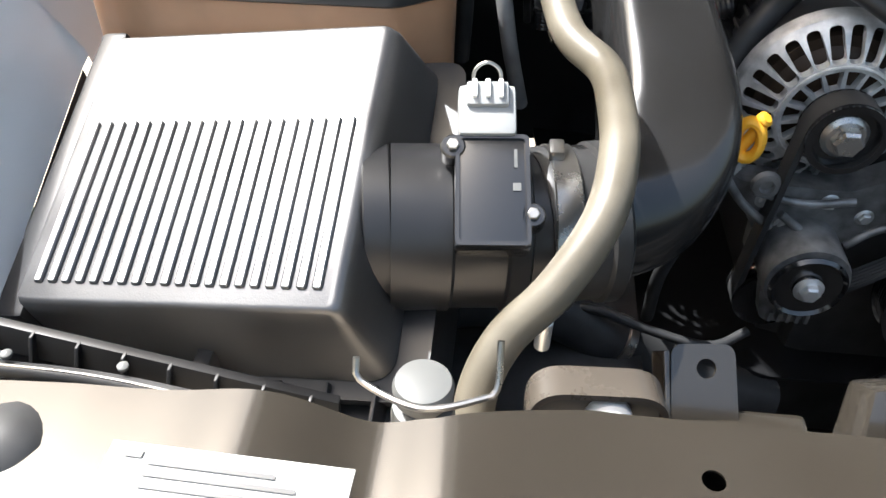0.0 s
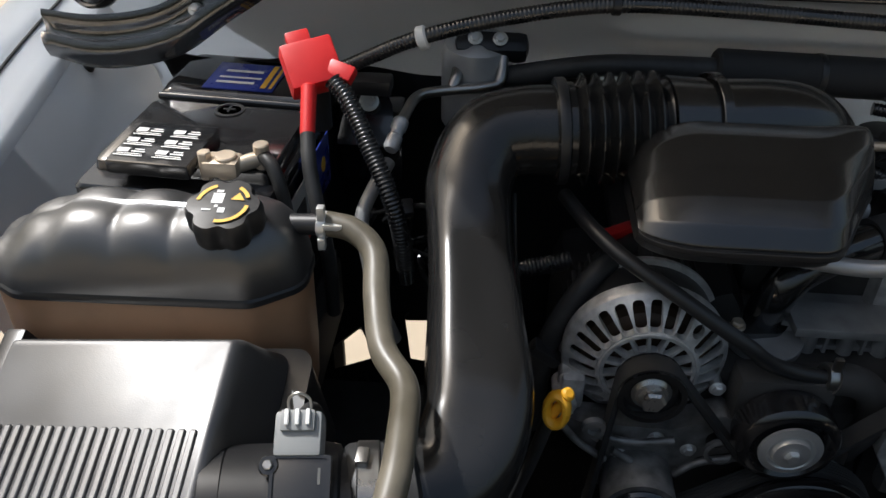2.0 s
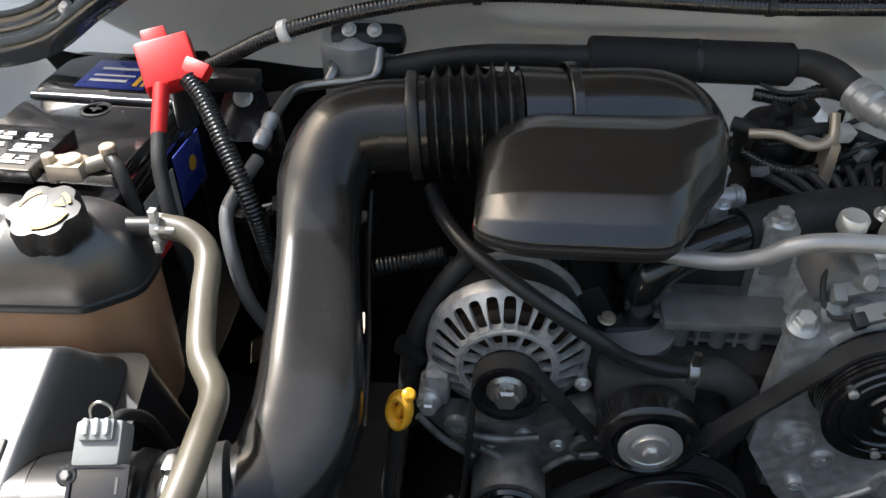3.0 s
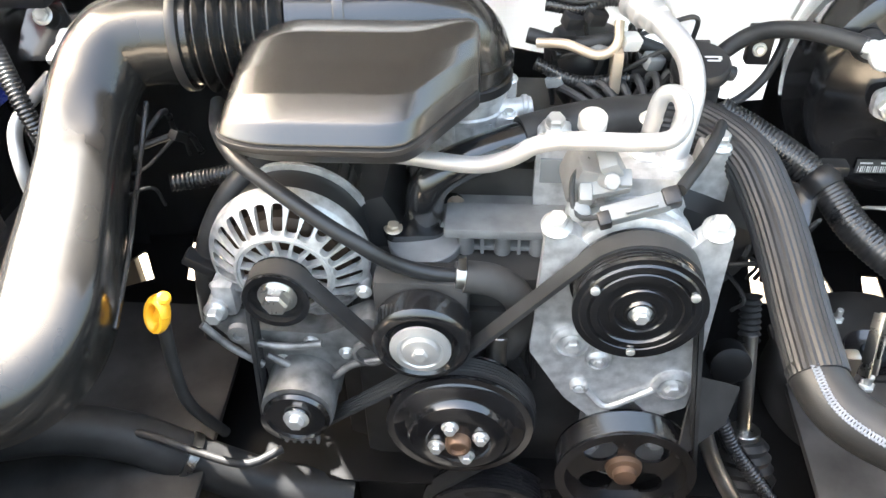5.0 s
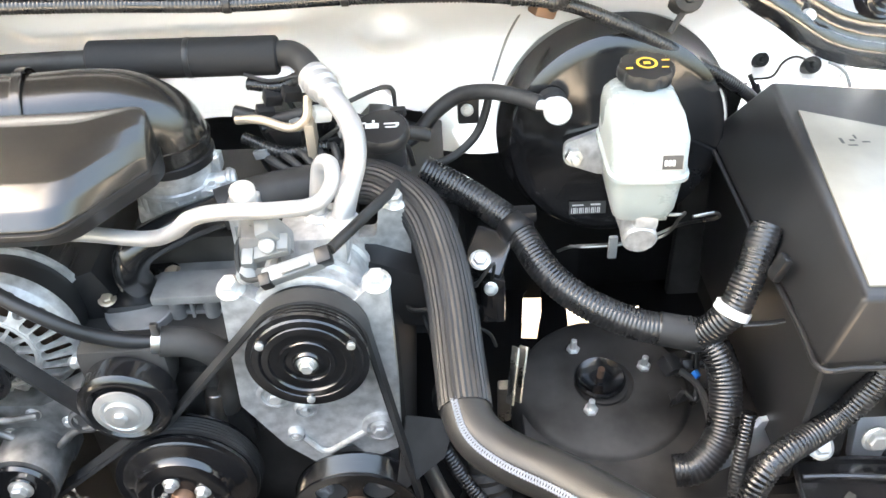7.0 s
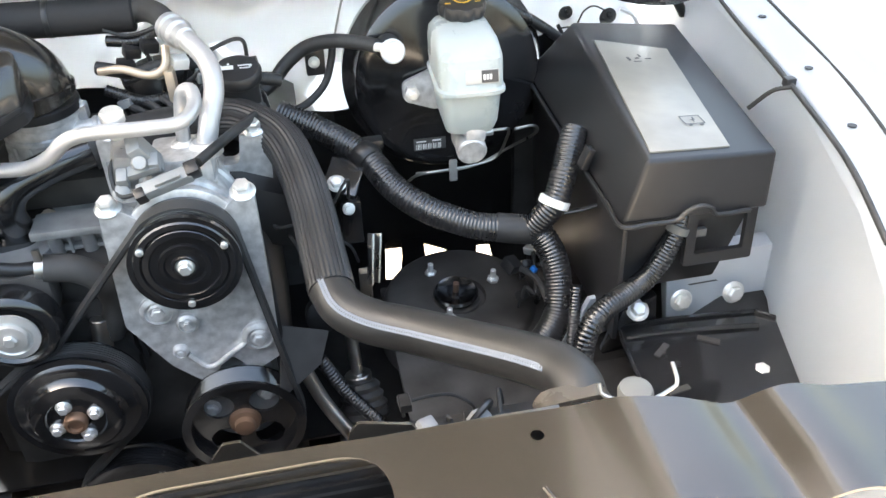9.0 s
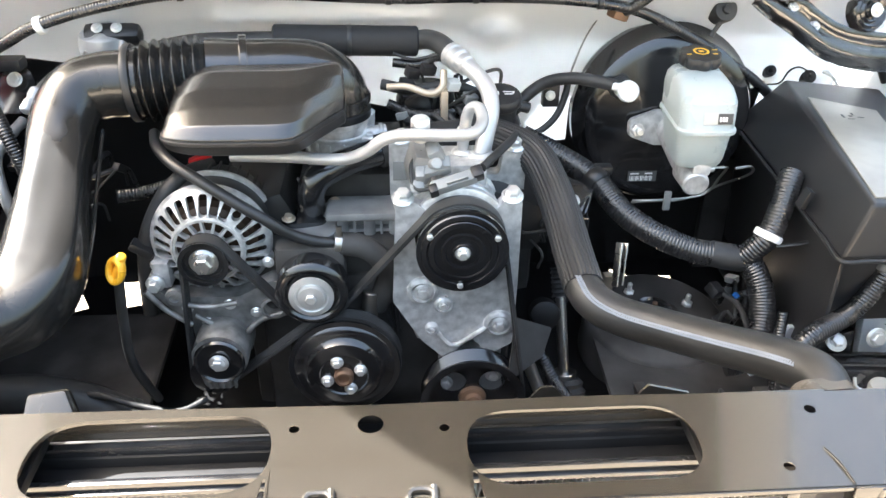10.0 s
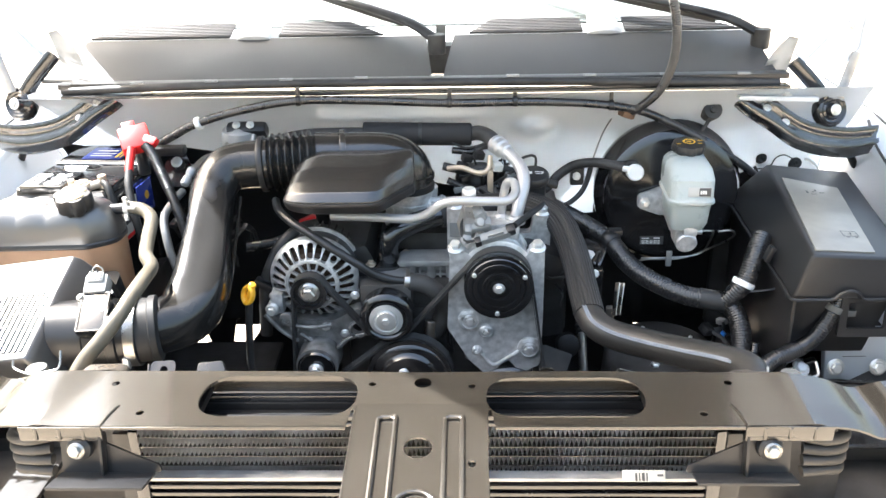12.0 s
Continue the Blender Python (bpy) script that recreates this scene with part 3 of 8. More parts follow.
def hinge(s):
    # black pressed quadrant, white bolted bracket and arms
    made = []
    base = part("hinge_bracket", box((s * 0.706, 0.772, 1.197), (0.168 if s > 0 else 0.250, 0.055, 0.010), 0.002, pose(0, 0, 0, 0, s * 3, s * 4)), M_WHITE, truck, "white hinge bracket")
    made.append(base)
    for x in (0.655, 0.725):
        bolt(base, (s * x, 0.762, 1.203), (0, -0.2, 1), 0.009, M_ZINC)
    low = glide([(0.622, 0.770, 1.190), (0.650, 0.755, 1.168), (0.695, 0.745, 1.140), (0.750, 0.738, 1.103), (0.810, 0.738, 1.084), (0.870, 0.745, 1.076), (0.935, 0.760, 1.083)], 0.012)
    top = glide([(0.700, 0.780, 1.190), (0.722, 0.775, 1.178), (0.750, 0.772, 1.158), (0.785, 0.770, 1.140), (0.830, 0.772, 1.130), (0.880, 0.778, 1.124), (0.940, 0.790, 1.124)], 0.012)
    rows = []
    for i in range(29):
        a = low[round(i * (len(low) - 1) / 28)][0]
        b = top[round(i * (len(top) - 1) / 28)][0]
        row = []
        for v, h in ((0.0, -0.014), (0.02, -0.004), (0.07, 0.004), (0.18, 0.010), (0.34, 0.010), (0.44, 0.002), (0.50, -0.003), (0.60, -0.003), (0.68, 0.002), (0.78, 0.009), (0.92, 0.009), (0.98, 0.002), (1.0, -0.012)):
            p = a.lerp(b, v) + Vector((0, -0.6, 0.8)) * h
            row.append(Vector((s * p.x, p.y, p.z)))
        rows.append(row)
    bm = skin(rows, closed=False)
    bmesh.ops.solidify(bm, geom=bm.faces[:], thickness=0.003)
    quad = part("hinge_quadrant", bm, M_HINGE, truck, "glossy black pressed hinge plate", 60)
    made.append(quad)
    for p in ((0.690, 0.758, 1.176), (0.73, 0.752, 1.146)):
        bolt(quad, (s * p[0], p[1], p[2]), (0, -0.6, 0.8), 0.006)
    px, pz = (0.824, 1.160) if s > 0 else (0.858, 1.167)
    ax = Vector((s * 0.25, -1, 0.3))
    piv = part("hinge_pivot", lathe([(0.030, 0), (0.036, 0.004), (0.036, 0.020), (0.033, 0.024), (0.030, 0.022), (0.026, 0.025), (0.022, 0.023), (0.018, 0.026), (0.014, 0.024), (0.011, 0.030), (0.005, 0.031)], (s * px, 0.788, pz), ax, 32), M_BPAINT, truck, "black coiled counterbalance spring")
    made.append(piv)
    bolt(piv, (s * (px + 0.008), 0.755, pz + 0.010), ax, 0.008)
    made.append(part("hinge_link", tube([(s * (px - 0.012), 0.775, pz + 0.028), (s * (px - 0.040), 0.78, pz + 0.062), (s * (px - 0.082), 0.79, pz + 0.105)], 0.015, 0.008, 12, flat=0.45, flat_dir=(0, 1, 0.3)), M_BPAINT, truck))
    made.append(part("hinge_arm", tube([(s * (px + 0.018), 0.775, pz + 0.030), (s * (px + 0.028), 0.78, pz + 0.065), (s * (px + 0.045), 0.79, pz + 0.122)], 0.011, 0.008, 12, flat=0.6, flat_dir=(0, 1, 0)), M_ALU_D, truck))
    # pressed white upper arm, an angled plate with a turned edge and one bolt hole
    o = [(-0.080, 0.122, 0.004), (-0.050, 0.166, 0.010), (-0.012, 0.202, 0.010), (0.030, 0.216, 0.008), (0.052, 0.206, 0.010), (0.050, 0.135, 0.008), (0.040, 0.104, 0.008), (0.024, 0.104, 0.008), (0.018, 0.150, 0.012), (-0.010, 0.160, 0.014), (-0.040, 0.122, 0.010), (-0.060, 0.102, 0.006)]
    up = loop2([(s * (px + x), pz + z, r) for x, z, r in (o if s > 0 else o[::-1])], 4)
    plate = part("upper_arm", sheet(up, [circ(s * (px + 0.036), pz + 0.125, 0.006, 12)], 0.004, xz(0.790)), M_WHITE, truck, "white pressed upper hinge arm")
    made.append(plate)
    rim = [Vector((x, 0.788, z)) for x, z in up]
    part("turned_edge", tube(rim + [rim[0]], 0.0035, 0.006, 8), M_WHITE, plate)
    bolt(plate, (s * (px + 0.030), 0.786, pz + 0.180), (0, -1, 0.1), 0.008)
    # pale corner panel where the cowl meets the wing
    rows = []
    for k in range(9):
        a = k / 8
        rows.append([Vector((s * (px - 0.148 + 0.055 * a ** 2), 0.775 + 0.03 * a, pz + 0.068 + 0.085 * a)), Vector((s * (px - 0.110 + 0.024 * a), 0.792 + 0.02 * a, pz + 0.070 + 0.082 * a)), Vector((s * (px - 0.082 + 0.014 * a), 0.815, pz + 0.082 + 0.066 * a))])
    bm = skin(rows, closed=False)
    bmesh.ops.solidify(bm, geom=bm.faces[:], thickness=0.003)
    made.append(part("corner_panel", bm, M_PRIMER, truck, "pale grey corner panel by the hinge", 60))
    made.append(part("hinge_strut", rod((s * 0.87, 0.80, 1.10), (s * 0.93, 0.83, 1.02), 0.008), M_RUBBER, truck))
    for ob in made:
        ob.location += V(-0.038, -0.01, 0.034) if s < 0 else V(0, 0, 0)


hinge(-1)
hinge(1)

# frame rails, wheel-arch panels and sheets added to keep the underside dark
for s in (-1, 1):
    part("frame_rail", box((s * 0.33, 0.55, 0.50), (0.10, 1.5, 0.16), 0.01), M_DUSTY, truck)
    part("arch_panel", box((s * 0.53, 0.40, 0.655), (0.34, 0.50, 0.012), 0.004, pose(0, 0, 0, 4, 0, 0)), M_DUSTY, truck, "dusty black wheel-arch panel")
    part("arch_panel", box((s * 0.71, 0.45 if s < 0 else 0.72, 0.74), (0.012, 1.0 if s < 0 else 0.46, 0.34), 0.004), M_DUSTY, truck)
    part("arch_panel", box((s * 0.70 if s > 0 else -0.80, 0.16, 0.80 if s < 0 else 0.69), (0.26 if s > 0 else 0.44, 0.44, 0.010), 0.004), M_DUSTY, truck)
    part("arch_panel", box((s * 0.80, 0.88, 0.60), (0.30, 0.02, 0.5), 0.004), M_DUSTY, truck)
part("underside_blocker", box((0, 0.22, 0.40), (1.9, 0.80, 0.012), 0.004), M_DUSTY, truck)
# openings where the sunlit ground shows through the added black sheet
gaps = [[(-0.65, 0.80), (-0.614, 0.856), (-0.575, 0.784), (-0.638, 0.75)], [(-0.542, 0.892), (-0.522, 0.925), (-0.513, 0.98), (-0.493, 0.98), (-0.474, 0.905), (-0.470, 0.865), (-0.468, 0.83), (-0.472, 0.79), (-0.50, 0.782), (-0.52, 0.785)],
        [(0.384, 0.775), (0.410, 0.772), (0.425, 0.84), (0.437, 0.94), (0.400, 0.89)], [(0.462, 0.768), (0.505, 0.765), (0.516, 0.80), (0.51, 0.85), (0.474, 0.880)], [(0.560, 0.80), (0.590, 0.794), (0.596, 0.846), (0.572, 0.848)]]
part("ground_blocker", sheet([(-0.98, 0.42), (0.98, 0.42), (0.98, 1.4), (-0.98, 1.4)], gaps, 0.004, Matrix.Translation((0, 0, 0.60))), M_TRAY, truck, "black sheet added to keep the depths dark, with open gaps to the ground")
part("lower_panel", box((0, 0.115, 0.62), (1.3, 0.012, 0.44), 0.004), M_DUSTY, truck)
part("transmission_tunnel", box((0, 1.05, 0.55), (0.6, 0.5, 0.5), 0.05), M_DUSTY, truck)
for s in (-1, 1):
    for y in (0.55,):
        w = part("wheel", lathe([(0.24, 0), (0.36, 0.01), (0.385, 0.05), (0.385, 0.19), (0.36, 0.23), (0.24, 0.24)], (s * 0.78, y, 0.385), (s, 0, 0), 48), M_RUBBER, truck)
        part("rim", lathe([(0.02, 0.17), (0.2, 0.19), (0.235, 0.235), (0.245, 0.236)], (s * 0.78, y, 0.385), (s, 0, 0), 32), M_ALU, w)


# ---- cooling pack behind the tie bar ----
def condenser():
    c = thing("condenser", (0, 0.0, 0.55), "grey finned condenser behind the tie bar", "radiator")
    part("frame", join(box((0, -0.016, 0.948), (0.80, 0.02, 0.006), 0.002), box((-0.405, -0.018, 0.77), (0.014, 0.024, 0.34), 0.004), box((0.405, -0.018, 0.77), (0.014, 0.024, 0.34), 0.004)), M_BPAINT, c)
    for k in range(5):
        part("tube", box((0, -0.0195, 0.9290 - 0.0158 * k), (0.80, 0.018, 0.0012), 0.0003), M_BPAINT, c)
    verts, faces = [], []
    for k in range(5):
        z0 = 0.9440 - 0.0158 * k
        n = 250
        for i in range(n + 1):
            x, z = -0.398 + 0.796 * i / n, z0 if i % 2 else z0 - 0.0132
            verts += [(x - 0.0012, -0.030, z), (x + 0.0012, -0.008, z)]
        b = k * 2 * (n + 1)
        faces += [(b + 2 * i, b + 2 * i + 1, b + 2 * i + 3, b + 2 * i + 2) for i in range(n)]
    me = bpy.data.meshes.new("fin_core")
    me.from_pydata(verts, [], faces)
    me.materials.append(M_FIN)
    f = new("fin_core", me)
    f.parent, f.location = c, -Vector(c.location)
    tagged(f, "thin folded cooling fins", kind="stuff")
    part("core", box((0, -0.001, 0.77), (0.80, 0.008, 0.34), 0.002), M_ALU_D, c)
    return c


condenser()


def oil_cooler():
    c = thing("oil_cooler", (0, -0.04, 0.6), "black horizontal oil cooler tubes in front of the condenser", "radiator")
    part("header", box((0, -0.040, 0.873), (0.78, 0.018, 0.006), 0.002), M_ALU_D, c, "bare metal top strip")
    for k in range(16):
        part("tube", box((0, -0.040, 0.860 - 0.013 * k), (0.78, 0.018, 0.0065), 0.002), M_BPAINT, c)
    part("side_tank", box((-0.395, -0.040, 0.75), (0.02, 0.026, 0.25), 0.006), M_BPAINT, c)
    part("side_tank", box((0.395, -0.040, 0.75), (0.02, 0.026, 0.25), 0.006), M_BPAINT, c)
    lab = part("label", box((0.299, -0.052, 0.884), (0.058, 0.002, 0.015), 0.0005, pose(0, 0, 0, -35, 0, 0)), M_LABEL, c, "white paper label")
    m = frame_on((0.299, -0.0535, 0.884), (1, 0, 0), (0, 0.57, 0.82))
    bars(lab, m, [(-0.012, -0.006, 0.003, 0.011), (-0.007, -0.006, 0.002, 0.011), (-0.003, -0.006, 0.004, 0.011), (0.003, -0.006, 0.002, 0.011), (0.018, 0.0, 0.008, 0.003)], M_PRINT_K)


oil_cooler()


def radiator():
    c = thing("radiator", (0, 0.05, 0.5), "black radiator top tank and shroud under the tie bar", "radiator")
    part("tank", box((0, 0.035, 0.935), (0.86, 0.05, 0.05), 0.012), M_TRAY, c)
    part("shelf", box((0, 0.004, 0.946), (0.80, 0.050, 0.005), 0.001), M_TRAY, c)
    # dark baffles added under the bar so its holes look deep and shaded
    for x0, x1 in ((-0.52, -0.302), (-0.084, 0.084), (0.300, 0.50)):
        part("hole_baffle", box(((x0 + x1) / 2, -0.004, 0.972), (x1 - x0, 0.096, 0.012), 0.003), M_TRAY, c)
    part("flange", box((0, 0.020, 0.962), (0.80, 0.010, 0.012), 0.003), M_BPAINT, c)
    part("flange", box((0, -0.018, 0.954), (0.80, 0.008, 0.012), 0.003), M_BPAINT, c)
    part("shroud", box((0, 0.085, 0.72), (0.90, 0.03, 0.34), 0.01), M_DUSTY, c)
    for s in (-1, 1):
        part("core_side", box((s * 0.44, 0.04, 0.70), (0.03, 0.07, 0.42), 0.006), M_BLACK, c)


radiator()


def support_bracket(s):
    c = thing("radiator_bracket", (s * 0.43, -0.06, 0.9), "dark pressed steel radiator bracket bolted to the support", "bracket", "radiator brackets")
    m = frame_on((s * 0.43, -0.094, 0.957), (1, 0, 0), (0, 0.25, 0.97))
    o = loop2([(s * 0.040, 0.026, 0.004), (-s * 0.020, 0.026, 0.003), (-s * 0.020, 0.012, 0.002), (-s * 0.088, -0.018, 0.004), (-s * 0.092, -0.028, 0.004), (s * 0.040, -0.028, 0.004)])
    part("plate", sheet(o, [], 0.004, m), M_BLACK, c)
    part("rib", box(m @ Vector((-s * 0.018, -0.001, 0.006)), (0.004, 0.054, 0.014), 0.001, m.to_3x3().to_4x4()), M_BLACK, c)
    part("rib", box(m @ Vector((s * 0.010, 0.027, 0.006)), (0.060, 0.004, 0.014), 0.001, m.to_3x3().to_4x4()), M_BLACK, c)
    part("ledge", box(m @ Vector((-s * 0.020, -0.030, 0.014 if s > 0 else 0.022)), (0.125, 0.004, 0.030 if s > 0 else 0.046), 0.001, m.to_3x3().to_4x4()), M_BLACK, c)
    part("bushing", lathe([(0.016, 0), (0.017, 0.003), (0.016, 0.010), (0.012, 0.012), (0.010, 0.016)], m @ Vector((s * 0.012, 0.008, 0)), m.to_3x3() @ Vector((0, 0, 1)), 28), M_RUBBER, c)
    bolt(c, m @ Vector((s * 0.012, 0.008, 0.016)), m.to_3x3() @ Vector((0, 0, 1)), 0.0075, M_STEEL)
    for k in range(4):
        part("duct_seal", tube([(s * (0.488 + 0.002 * k), -0.080, 0.972 - 0.019 * k), (s * (0.515 + 0.003 * k), -0.086 + 0.003 * k, 0.970 - 0.018 * k), (s * 0.545, -0.070, 0.964 - 0.017 * k), (s * 0.556, -0.040, 0.958 - 0.016 * k)], 0.0075, 0.006, 12), M_DUSTY, c)


support_bracket(-1)
support_bracket(1)


# collars, mounts and clips behind the tie bar
def mount(x, y, TIE_Z):
    c = thing("radiator_mount", (x, y, TIE_Z - 0.03), "grey rubber radiator mount held by a bent wire clip", "mount", "radiator mounts")
    part("puck", lathe([(0.0155, -0.035), (0.0165, -0.012), (0.0155, -0.004), (0.011, -0.003), (0.011, 0.003), (0.015, 0.004), (0.0155, 0.010), (0.014, 0.014), (0.008, 0.0155)], (x, y, TIE_Z - 0.014), (0, 0, 1), 28), M_MOUNT, c)
    part("wire_clip", tube([(x - 0.033, y + 0.003, TIE_Z + 0.010), (x - 0.030, y - 0.004, TIE_Z + 0.001), (x, y - 0.0160, TIE_Z - 0.001), (x + 0.029, y - 0.008, TIE_Z), (x + 0.036, y - 0.003, TIE_Z + 0.003), (x + 0.036, y + 0.010, TIE_Z + (0.022 if x < 0 else 0.013))], 0.0018, 0.004, 8), M_STEEL, c, "bent zinc wire")


mount(-0.560, 0.042, 1.0)
mount(0.515, 0.044, 0.984)


def collar(x, y, z, w):
    c = thing("hose_collar", (x, y, z - 0.03), "grey oval hose collar with a pale plug behind the tie bar", "collar", "hose collars")
    m = frame_on((x, y, z), (1, 0.05, 0), (0, 0.15, 0.98))
    o, i = rrect(w, 0.046, 0.020, 10), rrect(w - 0.007, 0.039, 0.0165, 10)
    part("band", sheet(o, [i], 0.022, m), M_COLLAR, c)
    part("core", sheet(i, [], 0.006, m @ Matrix.Translation((0, 0, -0.008))), M_RUBBER, c)
    part("plug", lathe([(0.012, 0), (0.0125, 0.008), (0.010, 0.010)], m @ Vector((0.006, 0.004, -0.008)), m.to_3x3() @ Vector((0, 0, 1)), 24), M_WPLAST, c)


collar(-0.471, 0.047, 0.967, 0.072)
collar(0.466, 0.045, 0.955, 0.070)

# upright lug bracket behind the bar
c = thing("lug_bracket", (-0.40, 0.08, 0.93), "dark pressed lug bracket with one hole behind the tie bar", "bracket")
m = frame_on((-0.405, 0.10, 0.949), (1, 0.1, 0), (0, 0.75, 0.66))
part("plate", sheet(loop2([(-0.020, -0.05, 0.002), (0.020, -0.05, 0.002), (0.019, 0.022, 0.008), (-0.018, 0.022, 0.008)]), [circ(0.002, 0.008, 0.0058, 14)], 0.003, m), M_TIEBAR, c)
part("side", box(m @ Vector((-0.021, -0.017, -0.012)), (0.003, 0.07, 0.026), 0.001, m.to_3x3().to_4x4()), M_TIEBAR, c)
part("foot", box((-0.395, 0.065, 0.925), (0.10, 0.06, 0.02), 0.004), M_TIEBAR, c)
c = thing("lug_bracket", (-0.31, 0.06, 0.93), "dark folded steel bracket behind the tie bar", "bracket")
part("plate", box((-0.315, 0.062, 0.957), (0.07, 0.035, 0.066), 0.004, pose(0, 0, 0, -35, 0, 10), taper=(0.5, 0.7)), M_TIEBAR, c)
part("foot", box((-0.33, 0.05, 0.93), (0.12, 0.04, 0.02), 0.004), M_TIEBAR, c)

# rubber stop on the left end of the bar
c = thing("hood_bumper", (-0.77, -0.02, TIE_Z), "black rubber hood stop on the tie bar", "bumper")
part("stop", lathe([(0.026, -0.06), (0.03, -0.01), (0.026, 0.02), (0.016, 0.036), (0.006, 0.04)], (-0.745, -0.008, 0.975), (0.2, -0.4, 0.8), 24), M_RUBBER, c)

# printed notice on the left end plate
c = thing("notice_sticker", (-0.64, -0.06, 1.012), "white printed notice sticker on the tie bar", "sticker")
m = frame_on((-0.636, -0.068, 1.0165), (1, -0.05, 0.02), (0.0, 1, 0.02))
part("paper", box(m @ Vector((0, 0.0, 0.0)), (0.105, 0.095, 0.0012), 0.0004, m.to_3x3().to_4x4()), M_LABEL, c)
m2 = m @ Matrix.Translation((0, 0.014, 0.0009))
bars(c, m2, [(-0.045, 0.026 - 0.007 * k, 0.008, 0.004) if k == 0 else (-0.034, 0.029 - 0.0055 * k, 0.045 + 0.02 * ((k * 7) % 3) / 2, 0.0022) for k in range(12)], M_PRINT_K)

# weather strip along the left end
c = thing("edge_seal", (-0.68, 0.04, 0.99), "black rubber strip with push pins behind the tie bar", "seal")
part("strip", tube([(-0.84, 0.036, 0.988), (-0.776, 0.038, 0.986), (-0.717, 0.037, 0.984), (-0.648, 0.029, 0.981), (-0.60, 0.024, 0.978)], 0.0045, 0.008, 10), M_RUBBER, c)
part("wire", tube([(-0.84, 0.031, 0.998), (-0.776, 0.033, 0.996), (-0.717, 0.032, 0.994), (-0.648, 0.024, 0.990), (-0.61, 0.020, 0.987)], 0.0008, 0.008, 8), M_STEEL, c)
for x, y, z in ((-0.772, 0.042, 0.995), (-0.712, 0.042, 0.993)):
    part("push_pin", lathe([(0.002, 0), (0.003, 0.0015), (0.003, 0.003), (0.0015, 0.004)], (x, y, z - 0.004), (0, 0, 1), 14), M_MOUNT, c)


# ---- air intake ----
LID = frame_on((-0.721, 0.219, 0.997), (0.2, -0.018, 0.032), (0.002, 0.113, 0.045))


def air_box():
    c = thing("air_filter_box", (-0.72, 0.2, 0.80), "black plastic air filter box with a ribbed lid", "air filter")
    lid = part("lid", stack([(-0.075, 0.006, 0.004, 0.240, 0.258, 0.02), (-0.06, 0.005, 0.004, 0.236, 0.248, 0.02), (-0.016, 0.002, 0.002, 0.222, 0.228, 0.010),
                             (-0.004, 0.001, 0.000, 0.217, 0.219, 0.007), (-0.0012, 0.0, 0.0, 0.2135, 0.2155, 0.006), (0.0, 0.0, 0.0, 0.209, 0.211, 0.005)], LID, 5), M_GRAINY, c, "grained black lid")
    n = 20
    for k in range(n):
        x = -0.094 + 0.188 * k / (n - 1)
        part("rib", box(LID @ Vector((x, -0.0335, 0.0001)), (0.0064, 0.124, 0.0044), 0.0012, LID.to_3x3().to_4x4(), 1), M_GRAINY, lid)
    part("rail", box(LID @ Vector((-0.121, 0.006, -0.030)), (0.022, 0.24, 0.034), 0.004, LID.to_3x3().to_4x4()), M_BLACK, c)
    tray = part("tray", stack([(-0.20, 0.01, 0.0, 0.25, 0.25, 0.03), (-0.09, 0.01, 0.0, 0.27, 0.27, 0.02), (-0.076, 0.01, 0.0, 0.275, 0.275, 0.02)], LID, 5), M_BLACK, c)
    for k in range(8):
        part("web", box(LID @ Vector((-0.115 + 0.033 * k, -0.143, -0.085)), (0.003, 0.03, 0.03), 0.001, LID.to_3x3().to_4x4()), M_BLACK, tray)
    TL, TR, BL, BR = V(-0.860, 0.092, 0.968), V(-0.610, 0.069, 0.941), V(-0.860, 0.086, 0.952), V(-0.610, 0.062, 0.926)
    # skirt and webs blacker than the tray: their shade is put into the colour
    skirt = part("skirt", block([BL, BR, BR + V(0, 0.006, 0), BL + V(0, 0.006, 0)], [TL, TR, TR + V(0, 0.006, 0), TL + V(0, 0.006, 0)], 0.001), M_TRAY, tray)
    for k in range(9):
        a = (k + 0.6) / 9.2
        lo, hi = BL.lerp(BR, a), TL.lerp(TR, a)
        part("web", block([lo + V(-0.0012, -0.007, 0), lo + V(0.0012, -0.007, 0), lo + V(0.0012, 0.002, 0), lo + V(-0.0012, 0.002, 0)], [hi + V(-0.0012, -0.004, 0), hi + V(0.0012, -0.004, 0), hi + V(0.0012, 0.002, 0), hi + V(-0.0012, 0.002, 0)], 0.0004, 1), M_TRAY, skirt)
    part("ledge", box(LID @ Vector((0.0, -0.145, -0.100)), (0.26, 0.03, 0.006), 0.002, LID.to_3x3().to_4x4()), M_BLACK, tray)
    for x, y in ((-0.095, 0.155), (-0.10, -0.150)):
        bolt(tray, LID @ Vector((x, y, -0.066 if y < 0 else -0.035)), LID.to_3x3() @ Vector((0, 0, 1)), 0.005, M_STEEL)
    part("screw_post", rod(LID @ Vector((-0.095, 0.155, -0.09)), LID @ Vector((-0.095, 0.155, -0.036)), 0.009), M_BLACK, tray)
    part("outlet", rod((-0.618, 0.209, 0.955), (-0.60, 0.212, 0.955), 0.056, seg=40), M_BLACK, c)
    part("foot", box((-0.72, 0.2, 0.80), (0.2, 0.2, 0.06), 0.01), M_BLACK, c)


air_box()


